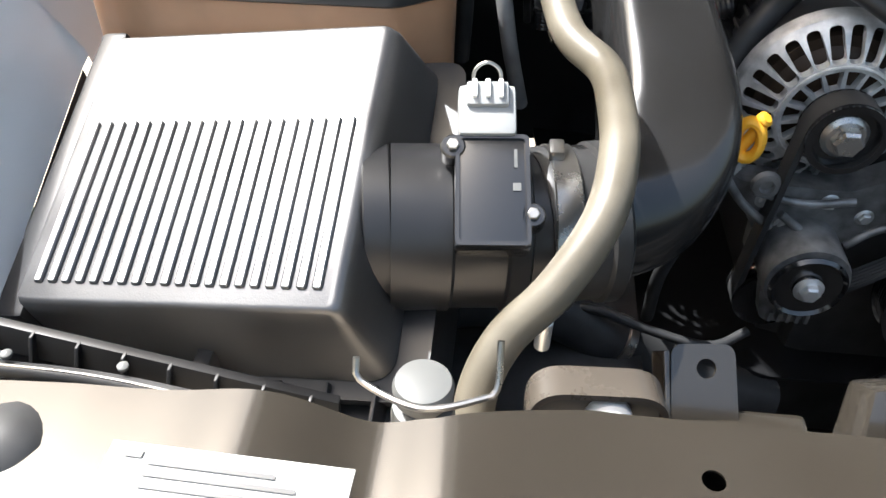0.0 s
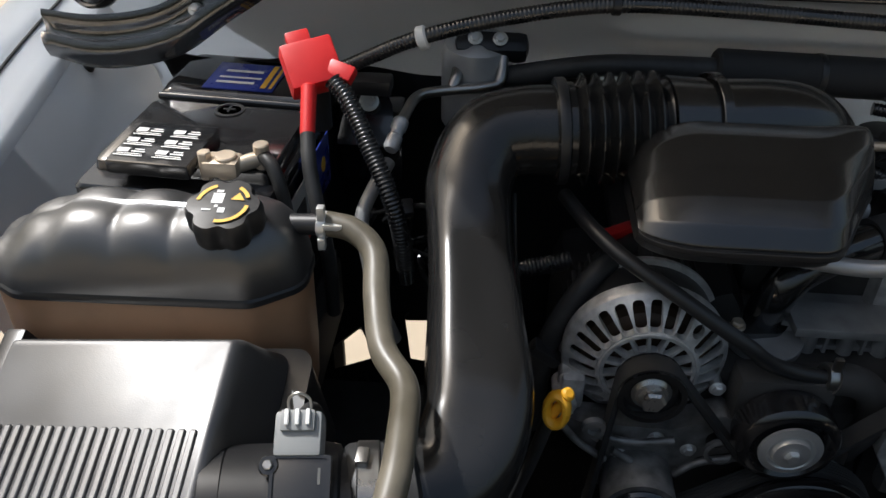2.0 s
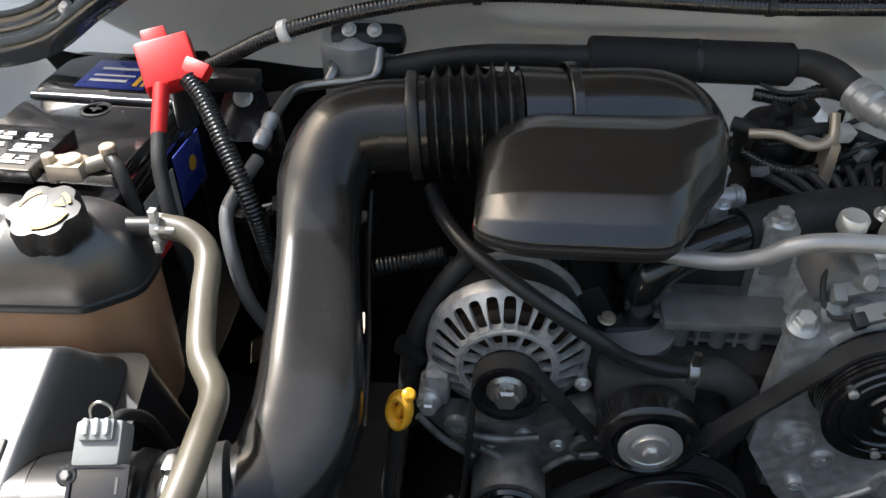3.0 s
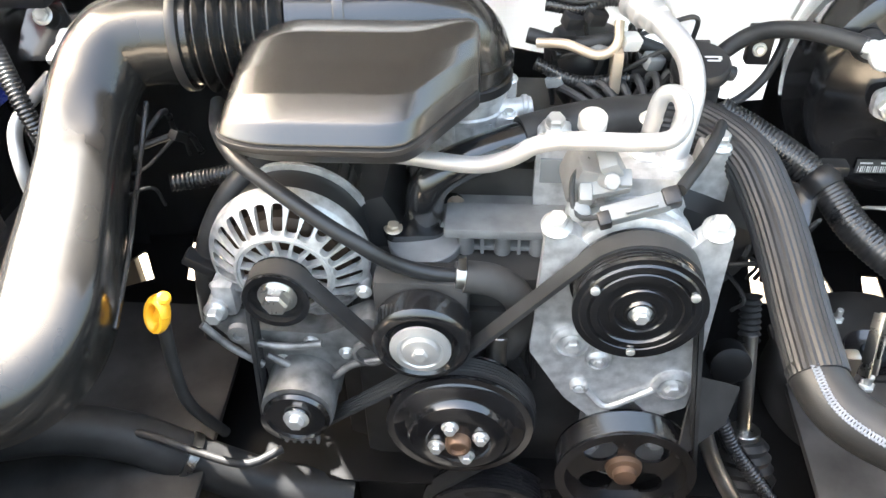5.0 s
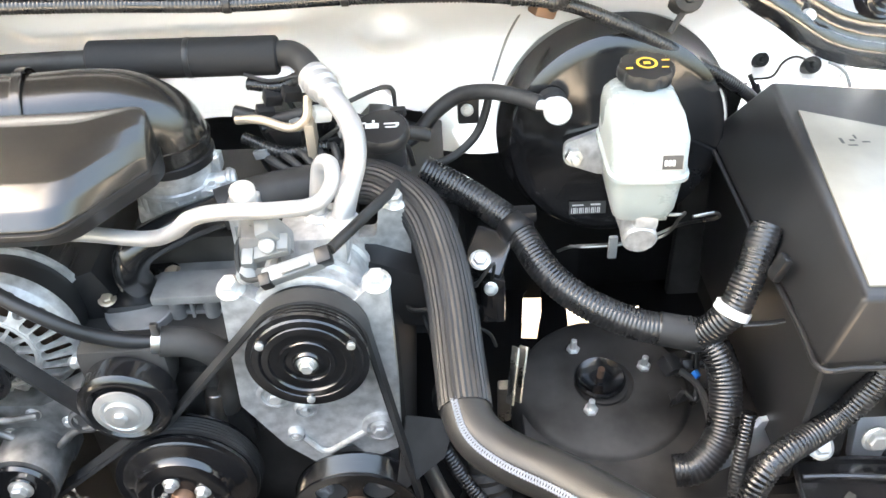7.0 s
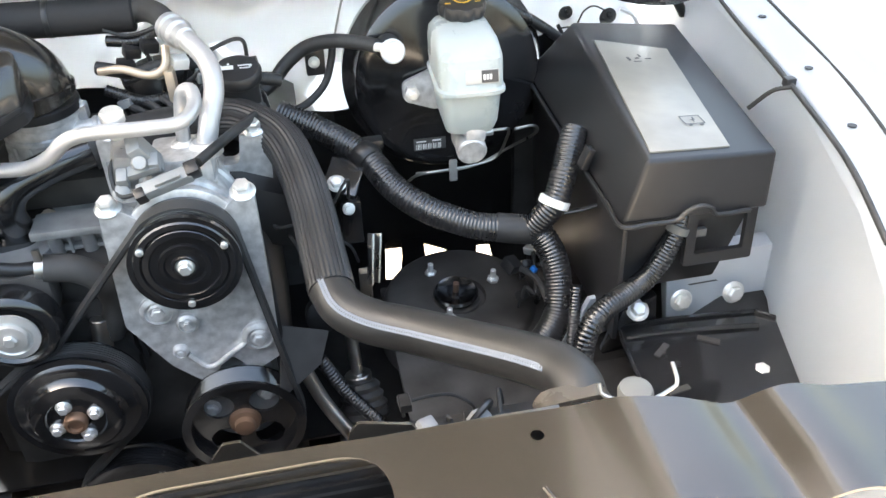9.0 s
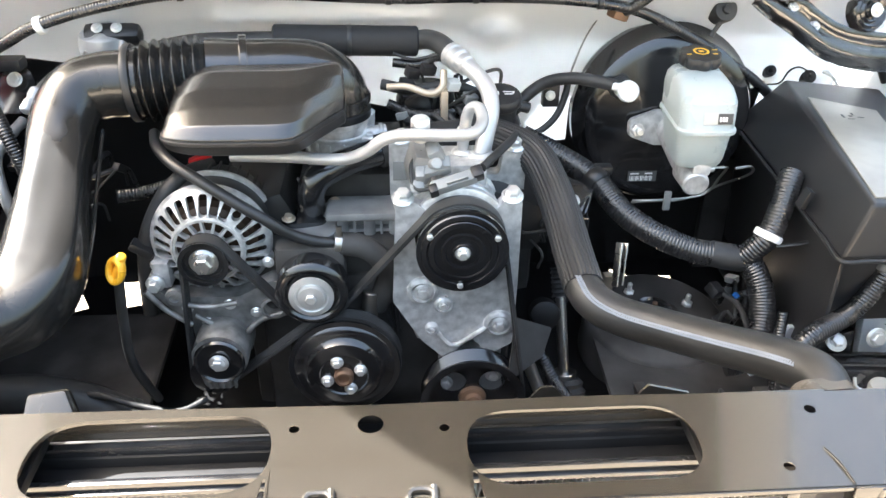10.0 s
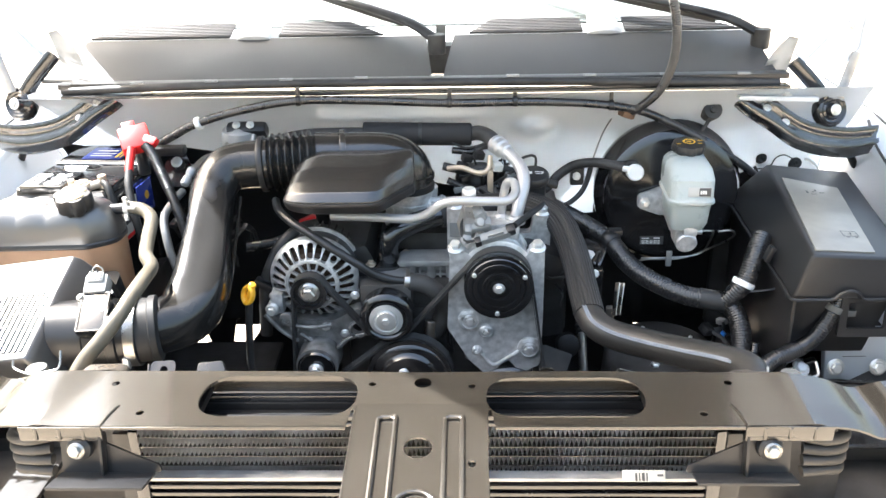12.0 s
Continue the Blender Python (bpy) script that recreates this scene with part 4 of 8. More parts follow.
def maf():
    c = thing("airflow_sensor", (-0.545, 0.215, 0.90), "black airflow sensor housing with a grey connector", "sensor")
    ax = Vector((0.112, 0.016, -0.003))
    a = Vector((-0.612, 0.206, 0.957))
    u = ax.normalized()
    L = ax.length
    part("body", lathe([(0.0565, 0.012), (0.0565, 0.016), (0.0565, 0.05), (0.0545, 0.052), (0.0545, 0.085), (0.0575, 0.087), (0.055, 0.10), (0.051, 0.102), (0.051, L + 0.01)], a, ax, 56), M_BLACK, c)
    m = frame_on((-0.533, 0.180, 1.008), (1, 0.08, 0.02), (-0.06, 0.84, 0.52))
    R = m.to_3x3().to_4x4()
    plate = part("sensor_plate", box(m @ Vector((0, 0.004, -0.002)), (0.046, 0.072, 0.016), 0.003, R), M_SATIN, c)
    part("rim", sheet(rrect(0.045, 0.071, 0.004, 4), [rrect(0.040, 0.066, 0.003, 4)], 0.002, m @ Matrix.Translation((0, 0.004, 0.0075))), M_SATIN, plate)
    part("ear", rod(m @ Vector((-0.024, 0.032, -0.008)), m @ Vector((-0.024, 0.032, 0.007)), 0.008), M_SATIN, plate)
    part("ear", rod(m @ Vector((0.024, -0.012, -0.008)), m @ Vector((0.024, -0.012, 0.006)), 0.008), M_SATIN, plate)
    bolt(plate, m @ Vector((-0.024, 0.032, 0.007)), m.to_3x3() @ Vector((0, 0, 1)), 0.004, M_STEEL, washer=False)
    bolt(plate, m @ Vector((0.024, -0.012, 0.006)), m.to_3x3() @ Vector((0, 0, 1)), 0.004, M_STEEL, washer=False)
    bars(plate, m @ Matrix.Translation((0, 0.004, 0.0062)), [(0.013, 0.014, 0.002, 0.012), (0.012, -0.001, 0.005, 0.005)], M_MOUNT)
    part("pedestal", box(m @ Vector((0, 0.0, -0.020)), (0.046, 0.060, 0.03), 0.004, R), M_SATIN, c)
    con = part("connector", box(m @ Vector((-0.003, 0.055, -0.002)), (0.036, 0.034, 0.026), 0.004, R), M_GREY, c, "pale grey plug")
    part("latch", box(m @ Vector((-0.003, 0.064, 0.010)), (0.026, 0.016, 0.010), 0.002, R), M_GREY, con)
    for k in (-1, 0, 1):
        part("rib", box(m @ Vector((-0.003 + 0.008 * k, 0.066, 0.016)), (0.003, 0.012, 0.004), 0.0008, R), M_WPLAST, con)
    part("lock_loop", tube([m @ Vector((-0.011, 0.070, 0.004)), m @ Vector((-0.011, 0.080, 0.012)), m @ Vector((-0.003, 0.084, 0.016)), m @ Vector((0.005, 0.080, 0.012)), m @ Vector((0.005, 0.070, 0.004))], 0.0012, 0.002, 8), M_STEEL, con)
    part("lead", tube([m @ Vector((-0.003, 0.070, -0.004)), (-0.54, 0.262, 1.03), (-0.545, 0.30, 0.98), (-0.55, 0.33, 0.90)], 0.005, 0.008, 10), M_RUBBER, con)
    e = a + ax
    part("boot", lathe([(0.053, -0.004), (0.0555, 0.0), (0.0555, 0.012), (0.053, 0.014), (0.053, 0.034), (0.056, 0.036), (0.056, 0.046), (0.05, 0.05)], e, Vector((0.9, 0.25, 0)), 48), M_RUBBER, c, "dusty rubber boot")
    band = part("band_clamp", lathe([(0.056, 0), (0.0572, 0.001), (0.0572, 0.017), (0.056, 0.018)], e + u * 0.001, ax, 56, caps=False), M_STEEL, c, "dusty steel hose clamp")
    part("clamp_screw", join(box(e + V(0.008, -0.05, -0.030), (0.010, 0.010, 0.022), 0.002), rod(e + V(0.008, -0.058, -0.03), e + V(0.008, -0.058, -0.056), 0.0055)), M_ZINC, band)
    part("clamp_tab", box(e + V(0.006, 0.008, 0.059), (0.010, 0.016, 0.008), 0.002), M_STEEL, band)


maf()


def intake_duct():
    c = thing("intake_duct", (-0.42, 0.3, 0.9), "satin black plastic air intake duct with a bellows", "duct")
    body = [(-0.497, 0.228, 0.954), (-0.460, 0.238, 0.954), (-0.424, 0.262, 0.960), (-0.408, 0.312, 0.980), (-0.413, 0.38, 1.010), (-0.424, 0.47, 1.050),
            (-0.428, 0.530, 1.088), (-0.412, 0.566, 1.114), (-0.380, 0.578, 1.122), (-0.342, 0.580, 1.124)]

    def rad(t):
        return 0.045 + 0.006 * math.exp(-((t - 0.28) / 0.16) ** 2) - 0.003 * math.exp(-((t - 0.62) / 0.12) ** 2) + 0.003 * max(0, t - 0.8) * 5
    # round at both ends, with a flattened upper face and soft corners between
    way = glide(body, 0.006)
    rings = []
    for i, (p, t) in enumerate(way):
        d = (way[min(i + 2, len(way) - 1)][0] - way[max(i - 2, 0)][0]).normalized()
        up = Vector((0.12, -0.35, 0.92))
        up = (up - d * up.dot(d)).normalized()
        side = d.cross(up)
        k = max(0.0, min(1.0, (t - 0.10) / 0.16, (0.74 - t) / 0.14))
        power = 2.0 + 1.9 * k * k * (3 - 2 * k)
        ring = []
        for j in range(56):
            a = 2 * math.pi * j / 56
            u, v = math.cos(a), math.sin(a)
            q = rad(t) / (abs(u) ** power + abs(v) ** power) ** (1 / power)
            q *= 1 - 0.06 * k - 0.03 * k * max(0.0, v)
            ring.append(p + side * (q * u) + up * (q * v))
        rings.append(ring)
    part("duct_body", skin(rings), M_DUCT, c, angle=70)
    part("seam", tube([(p[0] + 0.046, p[1] + 0.01, p[2] - 0.018) for p in body[3:7]], 0.003, 0.01, 8), M_DUCT, c)
    part("cuff", lathe([(0.048, -0.006), (0.052, -0.004), (0.052, 0.004), (0.048, 0.006)], (-0.470, 0.234, 0.954), (1, 0.3, 0), 40), M_DUCT, c)
    a, b = Vector((-0.346, 0.580, 1.124)), Vector((-0.232, 0.590, 1.130))
    d = b - a
    prof = [(0.050, 0), (0.054, 0.002), (0.054, 0.012), (0.050, 0.014), (0.050, 0.020)]
    n = 6
    for k in range(n):
        h = 0.022 + (d.length - 0.028) * k / n
        w = (d.length - 0.028) / n
        prof += [(0.046, h), (0.049, h + w * 0.25), (0.058, h + w * 0.48), (0.058, h + w * 0.58), (0.049, h + w * 0.8)]
    prof += [(0.046, d.length - 0.006), (0.05, d.length)]
    part("bellows", lathe(prof, a, d, 48), M_DUCT, c, "black rubber bellows")
    part("band", lathe([(0.0545, 0), (0.0552, 0.001), (0.0552, 0.009), (0.0545, 0.01)], a + d.normalized() * 0.002, d, 48, caps=False), M_BLACK, c)


intake_duct()


def resonator():
    c = thing("intake_resonator", (-0.12, 0.55, 1.0), "satin black plastic resonator box over the alternator", "air box")
    seam = 1.104
    # sections across the domed lid: how round the near end is, and how far the far end is cut back
    lid, tray = [], []
    ends = [(-0.272 + 0.066 * (1 - math.cos(math.pi / 2 * k / 12)), math.sin(math.pi / 2 * k / 12), 0.0) for k in range(13)]
    ends += [(-0.18, 1, 0), (-0.15, 1, 0), (-0.125, 1, 0), (-0.112, 1, 0.001), (-0.102, 1, 0.005), (-0.094, 1, 0.013), (-0.086, 1, 0.026), (-0.078, 1, 0.041), (-0.069, 1, 0.058), (-0.060, 0.995, 0.074), (-0.052, 0.98, 0.088), (-0.046, 0.94, 0.099), (-0.042, 0.85, 0.107), (-0.040, 0.7, 0.112)]
    for x, s, f in ends:
        s = max(0.12, s)
        top = [(0.408 + f, seam, 0), (0.408 + f, seam + 0.004, 0.003), (0.420 + f * 0.93, 1.122, 0.016), (0.446 + f * 0.78, 1.1375, 0.024), (0.480 + f * 0.56, 1.150, 0.03), (0.520 + f * 0.30, 1.160, 0.016), (0.546 + f * 0.12, 1.161, 0.012), (0.566, 1.145, 0.012), (0.568, seam, 0)]
        o = loop2(top, 6)
        lid.append([Vector((x, 0.455 + (y - 0.455) * (0.55 + 0.45 * s) + 0.010 * (1 - s), seam + (z - seam) * s ** 0.8)) for y, z in o])
        low = loop2([(0.404 + f, seam + 0.001, 0.001), (0.404 + f, seam - 0.006, 0.002), (0.412 + f, seam - 0.007, 0.001), (0.424 + f * 0.95, 1.078, 0.010), (0.57, 1.074, 0.010), (0.572, seam + 0.001, 0.001)], 4)
        tray.append([Vector((x, 0.455 + (y - 0.455) * (0.60 + 0.40 * s) + 0.008 * (1 - s), seam + (z - seam) * (0.6 + 0.4 * s))) for y, z in low])
    part("lid", skin(lid), M_SATIN, c, "domed satin black lid", 60)
    part("tray", skin(tray), M_BLACK, c, "black lower tray below the seam", 60)
    part("neck", tube([(-0.236, 0.590, 1.130), (-0.18, 0.600, 1.128), (-0.125, 0.612, 1.126), (-0.088, 0.622, 1.117), (-0.065, 0.630, 1.094), (-0.059, 0.633, 1.066)], lambda t: 0.053 - 0.004 * math.sin(math.pi * t), 0.006, 40), M_SATIN, c)
    part("bridge", box((-0.12, 0.575, 1.118), (0.11, 0.05, 0.05), 0.012), M_SATIN, c)
    part("band", lathe([(0.0545, 0), (0.0555, 0.001), (0.0555, 0.010), (0.0545, 0.011)], (-0.190, 0.599, 1.129), (0.98, 0.16, -0.02), 44, caps=False), M_SATIN, c)
    part("band", lathe([(0.0500, 0), (0.0535, 0.002), (0.0535, 0.010), (0.0500, 0.012)], (-0.059, 0.632, 1.086), (0, 0, -1), 44), M_SATIN, c)
    part("band", lathe([(0.0505, 0), (0.053, 0.002), (0.053, 0.012), (0.0505, 0.014)], (-0.059, 0.633, 1.064), (0, 0, -1), 44), M_BLACK, c)


resonator()


def throttle():
    x, y = -0.059, 0.633
    c = thing("throttle_body", (x, y, 0.96), "cast aluminium throttle body below the resonator elbow", "throttle body")
    part("barrel", lathe([(0.046, 0), (0.049, 0.003), (0.049, 0.010), (0.0465, 0.012), (0.0465, 0.024), (0.049, 0.026), (0.049, 0.031), (0.047, 0.033), (0.047, 0.052), (0.052, 0.056), (0.054, 0.072), (0.044, 0.09)], (x, y, 1.052), (0, 0, -1), 56), M_ALU, c)
    for k in range(14):
        a = 2 * math.pi * k / 14
        part("rib", box((x + 0.048 * math.cos(a), y + 0.048 * math.sin(a), 1.010), (0.004, 0.004, 0.020), 0.001), M_ALU, c)
    part("port", join(rod((x + 0.035, 0.618, 1.022), (0.016, 0.626, 1.024), 0.0125), lathe([(0.0125, 0), (0.0145, 0.002), (0.0145, 0.006), (0.0125, 0.008)], (0.004, 0.625, 1.0237), (1, 0.1, 0), 24)), M_ALU, c)
    part("boss", box((x + 0.046, 0.610, 1.008), (0.022, 0.020, 0.034), 0.004), M_ALU, c)
    part("boss", box((x + 0.046, 0.640, 1.042), (0.024, 0.020, 0.022), 0.004), M_ALU, c)
    for px, py, pz in ((x + 0.050, 0.634, 1.054), (x + 0.050, 0.606, 1.026), (x - 0.03, 0.588, 1.046)):
        bolt(c, (px, py, pz), (0, -0.2, 1), 0.006)


throttle()


# ---- engine and its belt drive ----
def engine():
    c = thing("engine_block", (0, 0.75, 0.4), "dark grey cast engine block with grey manifold", "engine")
    part("block", box((0, 0.74, 0.66), (0.42, 0.50, 0.50), 0.03), M_DUSTY, c)
    part("front_cover", box((-0.03, 0.505, 0.74), (0.30, 0.08, 0.34), 0.02), M_DUSTY, c)
    man = part("manifold", box((-0.01, 0.58, 0.90), (0.18, 0.12, 0.08), 0.012), M_ALU_D, c, "grey cast intake manifold")
    for z in (0.915, 0.885):
        part("rib", box((0.0, 0.515, z), (0.12, 0.014, 0.006), 0.002), M_ALU_D, man)
    part("manifold_top", box((0.0, 0.68, 0.955), (0.24, 0.22, 0.05), 0.02), M_DUSTY, c)
    part("flange", box((0.0, 0.520, 0.944), (0.15, 0.05, 0.012), 0.003), M_ALU_D, man)
    part("step", box((0.0, 0.512, 0.858), (0.15, 0.030, 0.020), 0.004), M_ALU_D, man)
    for x in (-0.052, -0.012, 0.026):
        part("boss", rod((x, 0.514, 0.868), (x, 0.508, 0.936), 0.010, 0.0085), M_ALU_D, man)
        bolt(man, (x, 0.507, 0.938), (0, -0.2, 1), 0.006, M_STEEL)
    for x in (-0.034, 0.006):
        part("web", box((x, 0.512, 0.900), (0.004, 0.014, 0.07), 0.001), M_ALU_D, man)
    for s in (-1, 1):
        part("valve_cover", box((s * 0.19 + 0.01, 0.74, 0.92), (0.13, 0.46, 0.09), 0.03, pose(0, 0, 0, 0, s * 22, 0)), M_BLACK, c)
    for x in (-0.126, 0.010):
        part("stud", join(rod((x, 0.608, 0.92), (x, 0.604, 0.946), 0.009), rod((x, 0.604, 0.946), (x, 0.602, 0.958), 0.005)), M_STEEL, c)
    for k in range(7):
        part("spark_lead", tube([(0.06 + 0.012 * k, 0.70 - 0.01 * k, 0.99), (0.05 + 0.02 * k, 0.66, 1.03 + 0.004 * k), (0.10 + 0.012 * k, 0.63, 1.01), (0.13 + 0.01 * k, 0.66, 0.95)], 0.005, 0.008, 8), M_RUBBER, c)
    part("cap_housing", lathe([(0.05, 0), (0.052, 0.03), (0.04, 0.05), (0.02, 0.052)], (0.085, 0.76, 1.0), (0, 0, 1), 32), M_BLACK, c)


engine()


def grooved(r, y0, y1, n=6, face=()):
    """Profile of a ribbed pulley from its back (height 0) to its front, then the face towards the hub."""
    w = y0 - y1
    prof = [(r * 0.55, 0), (r + 0.003, 0), (r + 0.003, w * 0.08)]
    a, b = w * 0.12, w * 0.86
    for k in range(n):
        h = a + (b - a) * k / n
        s = (b - a) / n
        prof += [(r, h), (r, h + s * 0.25), (r - 0.0028, h + s * 0.5), (r, h + s * 0.8)]
    prof += [(r + 0.003, w * 0.9), (r + 0.003, w), (r - 0.003, w)]
    return prof + list(face)


def alternator():
    x0, z0 = -0.236, 0.930
    c = thing("alternator", (x0, 0.47, z0 - 0.09), "cast aluminium alternator with slotted front housing", "alternator")
    holes = []
    n = 26
    for k in range(n):
        a = 2 * math.pi * (k + 0.5) / n
        if k in (3, 16):
            holes.append(circ(0.066 * math.cos(a), 0.066 * math.sin(a), 0.0066, 12))
            continue
        o = rrect(0.0122, 0.0270, 0.0046, 3)
        holes.append([(math.cos(a - math.pi / 2) * p - math.sin(a - math.pi / 2) * (q + 0.0652), math.sin(a - math.pi / 2) * p + math.cos(a - math.pi / 2) * (q + 0.0652)) for p, q in o])
    n = 15
    for k in range(n):
        a0, a1 = 2 * math.pi * (k + 0.08) / n, 2 * math.pi * (k + 0.92) / n
        am = (a0 + a1) / 2
        o = [(0.0280 * math.cos(am - (am - a0) * 0.75), 0.0280 * math.sin(am - (am - a0) * 0.75))]
        o += [(0.0450 * math.cos(a0 + (a1 - a0) * t / 3), 0.0450 * math.sin(a0 + (a1 - a0) * t / 3)) for t in range(4)]
        o += [(0.0280 * math.cos(am + (a1 - am) * 0.75), 0.0280 * math.sin(am + (a1 - am) * 0.75))]
        holes.append(o)
    holes.append(circ(0, 0, 0.019, 28))
    R = 0.0845

    def dome(v):
        r = math.hypot(v.x, v.y) / R
        return Vector((v.x, v.y, v.z - 0.026 * max(0.0, (r - 0.58) / 0.42) ** 1.6 - 0.002))
    front = part("front_housing", sheet(circ(0, 0, R, 72), holes, 0.009, xz(0.434) @ Matrix.Translation((x0, z0, 0)), dome), M_ALU, c, "bright cast front housing with cooling slots")
    part("slot_lip", lathe([(0.0505, 0), (0.0505, 0.002), (0.0490, 0.0025), (0.0480, 0)], (x0, 0.4365, z0), (0, -1, 0), 56, caps=False), M_ALU, front)
    part("shell", lathe([(0.0815, 0), (0.0855, 0.001), (0.0855, 0.012), (0.0838, 0.016)], (x0, 0.476, z0), (0, -1, 0), 64, caps=False), M_ALU, c)
    part("winding", lathe([(0.03, -0.06), (0.070, -0.055), (0.071, 0.0), (0.066, 0.012), (0.055, 0.010), (0.045, 0.018), (0.02, 0.020)], (x0, 0.474, z0), (0, -1, 0), 48), M_COPPER, c)
    part("bearing", lathe([(0.018, 0), (0.018, 0.012), (0.012, 0.014)], (x0, 0.445, z0), (0, -1, 0), 28), M_DUSTY, c)
    part("stator", lathe([(0.076, 0), (0.0785, 0.002), (0.0785, 0.040), (0.076, 0.042)], (x0, 0.516, z0), (0, -1, 0), 56), M_BLACK, c)
    rear = part("rear_housing", lathe([(0.04, 0), (0.066, 0.004), (0.073, 0.02), (0.076, 0.04), (0.076, 0.066), (0.074, 0.068)], (x0, 0.582, z0), (0, -1, 0), 56), M_BLACK, c, "black rear housing")
    part("rear_flange", lathe([(0.076, 0), (0.0845, 0.001), (0.0845, 0.006), (0.076, 0.007)], (x0, 0.522, z0), (0, -1, 0), 64), M_ALU, c)
    for k in range(22):
        a = radians(-20 + 220 * k / 21)
        part("fin", box((x0 + 0.0765 * math.cos(a), 0.546, z0 + 0.0765 * math.sin(a)), (0.006, 0.034, 0.0035), 0.001, pose(0, 0, 0, 0, -math.degrees(a), 0)), M_DUSTY, rear)
    for a in (200, -20):
        q = radians(a)
        p = Vector((x0 + 0.084 * math.cos(q), 0.447, z0 + 0.084 * math.sin(q)))
        part("lug", rod(p + V(0, 0.08, 0), p, 0.0065), M_ALU, c)
        bolt(c, p, (0, -1, 0), 0.006)
    pul = part("pulley", lathe(grooved(0.031, 0.427, 0.397, 6, [(0.028, 0.030), (0.026, 0.022), (0.019, 0.022), (0.017, 0.024), (0.004, 0.024)]), (x0, 0.427, z0), (0, -1, 0), 48), M_BPAINT, c, "black ribbed pulley")
    bolt(pul, (x0, 0.404, z0), (0, -1, 0), 0.0135, M_NUT, 0.015, name="nut")
    ear = part("mounting_ear", join(box((-0.308, 0.462, 0.888), (0.026, 0.05, 0.044), 0.008), rod((-0.316, 0.47, 0.880), (-0.316, 0.430, 0.880), 0.0125)), M_ALU, c)
    bolt(ear, (-0.316, 0.430, 0.880), (0, -1, 0), 0.009, h=0.013)
    part("cable", tube([(-0.245, 0.565, 1.000), (-0.270, 0.530, 1.005), (-0.298, 0.505, 0.988), (-0.322, 0.492, 0.950), (-0.336, 0.485, 0.912), (-0.342, 0.480, 0.865), (-0.345, 0.475, 0.80)], 0.0125, 0.008, 14), M_RUBBER, c)
    part("cable_clip", box((-0.338, 0.472, 0.914), (0.036, 0.020, 0.013), 0.003, pose(0, 0, 0, 0, 35, 0)), M_BLACK, c)
    part("red_cover", box((-0.262, 0.575, 1.008), (0.035, 0.016, 0.010), 0.003, pose(0, 0, 0, 0, -20, 10)), M_RED, c, "red terminal cover")
    part("rear_conduit", tube([(-0.39, 0.56, 0.955), (-0.35, 0.572, 0.955), (-0.31, 0.575, 0.965)], 0.011, ridge=0.002, pitch=0.005), M_LOOM, c, angle=85)


alternator()


def tensioner():
    c = thing("belt_tensioner", (-0.228, 0.40, 0.70), "grey cast belt tensioner with its pulley under the alternator", "tensioner")
    x, z = -0.229, 0.781
    out = loop2([(-0.335, 0.885, 0.01), (-0.30, 0.862, 0.02), (-0.20, 0.858, 0.02), (-0.150, 0.885, 0.01), (-0.105, 0.850, 0.012), (-0.125, 0.832, 0.01), (-0.165, 0.820, 0.01), (-0.19, 0.795, 0.01), (-0.19, 0.76, 0.01), (-0.27, 0.76, 0.01), (-0.272, 0.80, 0.01), (-0.295, 0.835, 0.012)])
    br = part("bracket", sheet(out, [circ(-0.150, 0.848, 0.013, 18)], 0.03, xz(0.425)), M_CAST, c, "grey cast alternator bracket")
    for bx, bz in ((-0.275, 0.842), (-0.215, 0.845), (-0.178, 0.83), (-0.25, 0.815)):
        bolt(br, (bx, 0.425, bz), (0, -1, 0), 0.006)
    for pts in ([(-0.325, 0.8805), (-0.300, 0.848), (-0.268, 0.822)], [(-0.292, 0.862), (-0.245, 0.852), (-0.200, 0.858)], [(-0.192, 0.806), (-0.168, 0.828), (-0.120, 0.842)], [(-0.262, 0.838), (-0.240, 0.822)]):
        part("cast_rib", tube([(a, 0.4105, b) for a, b in pts], 0.0042, 0.006, 10), M_CAST, br)
    part("ear_boss", lathe([(0.0185, 0), (0.0180, 0.004), (0.0140, 0.005), (0.0135, 0.0)], (-0.150, 0.4105, 0.848), (0, -1, 0), 28, caps=False), M_CAST, br)
    part("ear_boss", lathe([(0.0135, 0), (0.0125, 0.006), (0.007, 0.007), (0.006, 0.002)], (-0.285, 0.4105, 0.872), (0, -1, 0), 24), M_CAST, br)
    part("drum", lathe([(0.038, 0), (0.040, 0.004), (0.040, 0.056), (0.039, 0.060)], (x, 0.436, z + 0.004), (0, -1, 0), 44), M_CAST, c)
    arm = part("arm", sheet(loop2([(x - 0.040, z + 0.012, 0.015), (x - 0.036, z - 0.02, 0.01), (x - 0.028, z - 0.058, 0.016), (x + 0.010, z - 0.058, 0.016), (x + 0.038, z - 0.012, 0.015), (x + 0.040, z + 0.015, 0.02), (x + 0.02, z + 0.038, 0.02), (x - 0.02, z + 0.038, 0.02)], 8), [], 0.018, xz(0.385)), M_CAST, c)
    for k in range(5):
        part("tooth", box((x - 0.020 + 0.009 * k, 0.382, z - 0.047), (0.004, 0.008, 0.012), 0.001), M_CAST, arm)
    part("cap", lathe([(0.035, 0), (0.0365, 0.003), (0.034, 0.007), (0.031, 0.004), (0.014, 0.003), (0.012, 0.007)], (x, 0.375, z + 0.002), (0, -1, 0), 44), M_BPAINT, c, "black dished cap")
    bolt(c, (x, 0.368, z + 0.002), (0, -1, 0), 0.0095, h=0.009)
    part("pulley", lathe(grooved(0.030, 0.43, 0.398, 1), (x - 0.02, 0.43, z - 0.044), (0, -1, 0), 36), M_BPAINT, c)


tensioner()


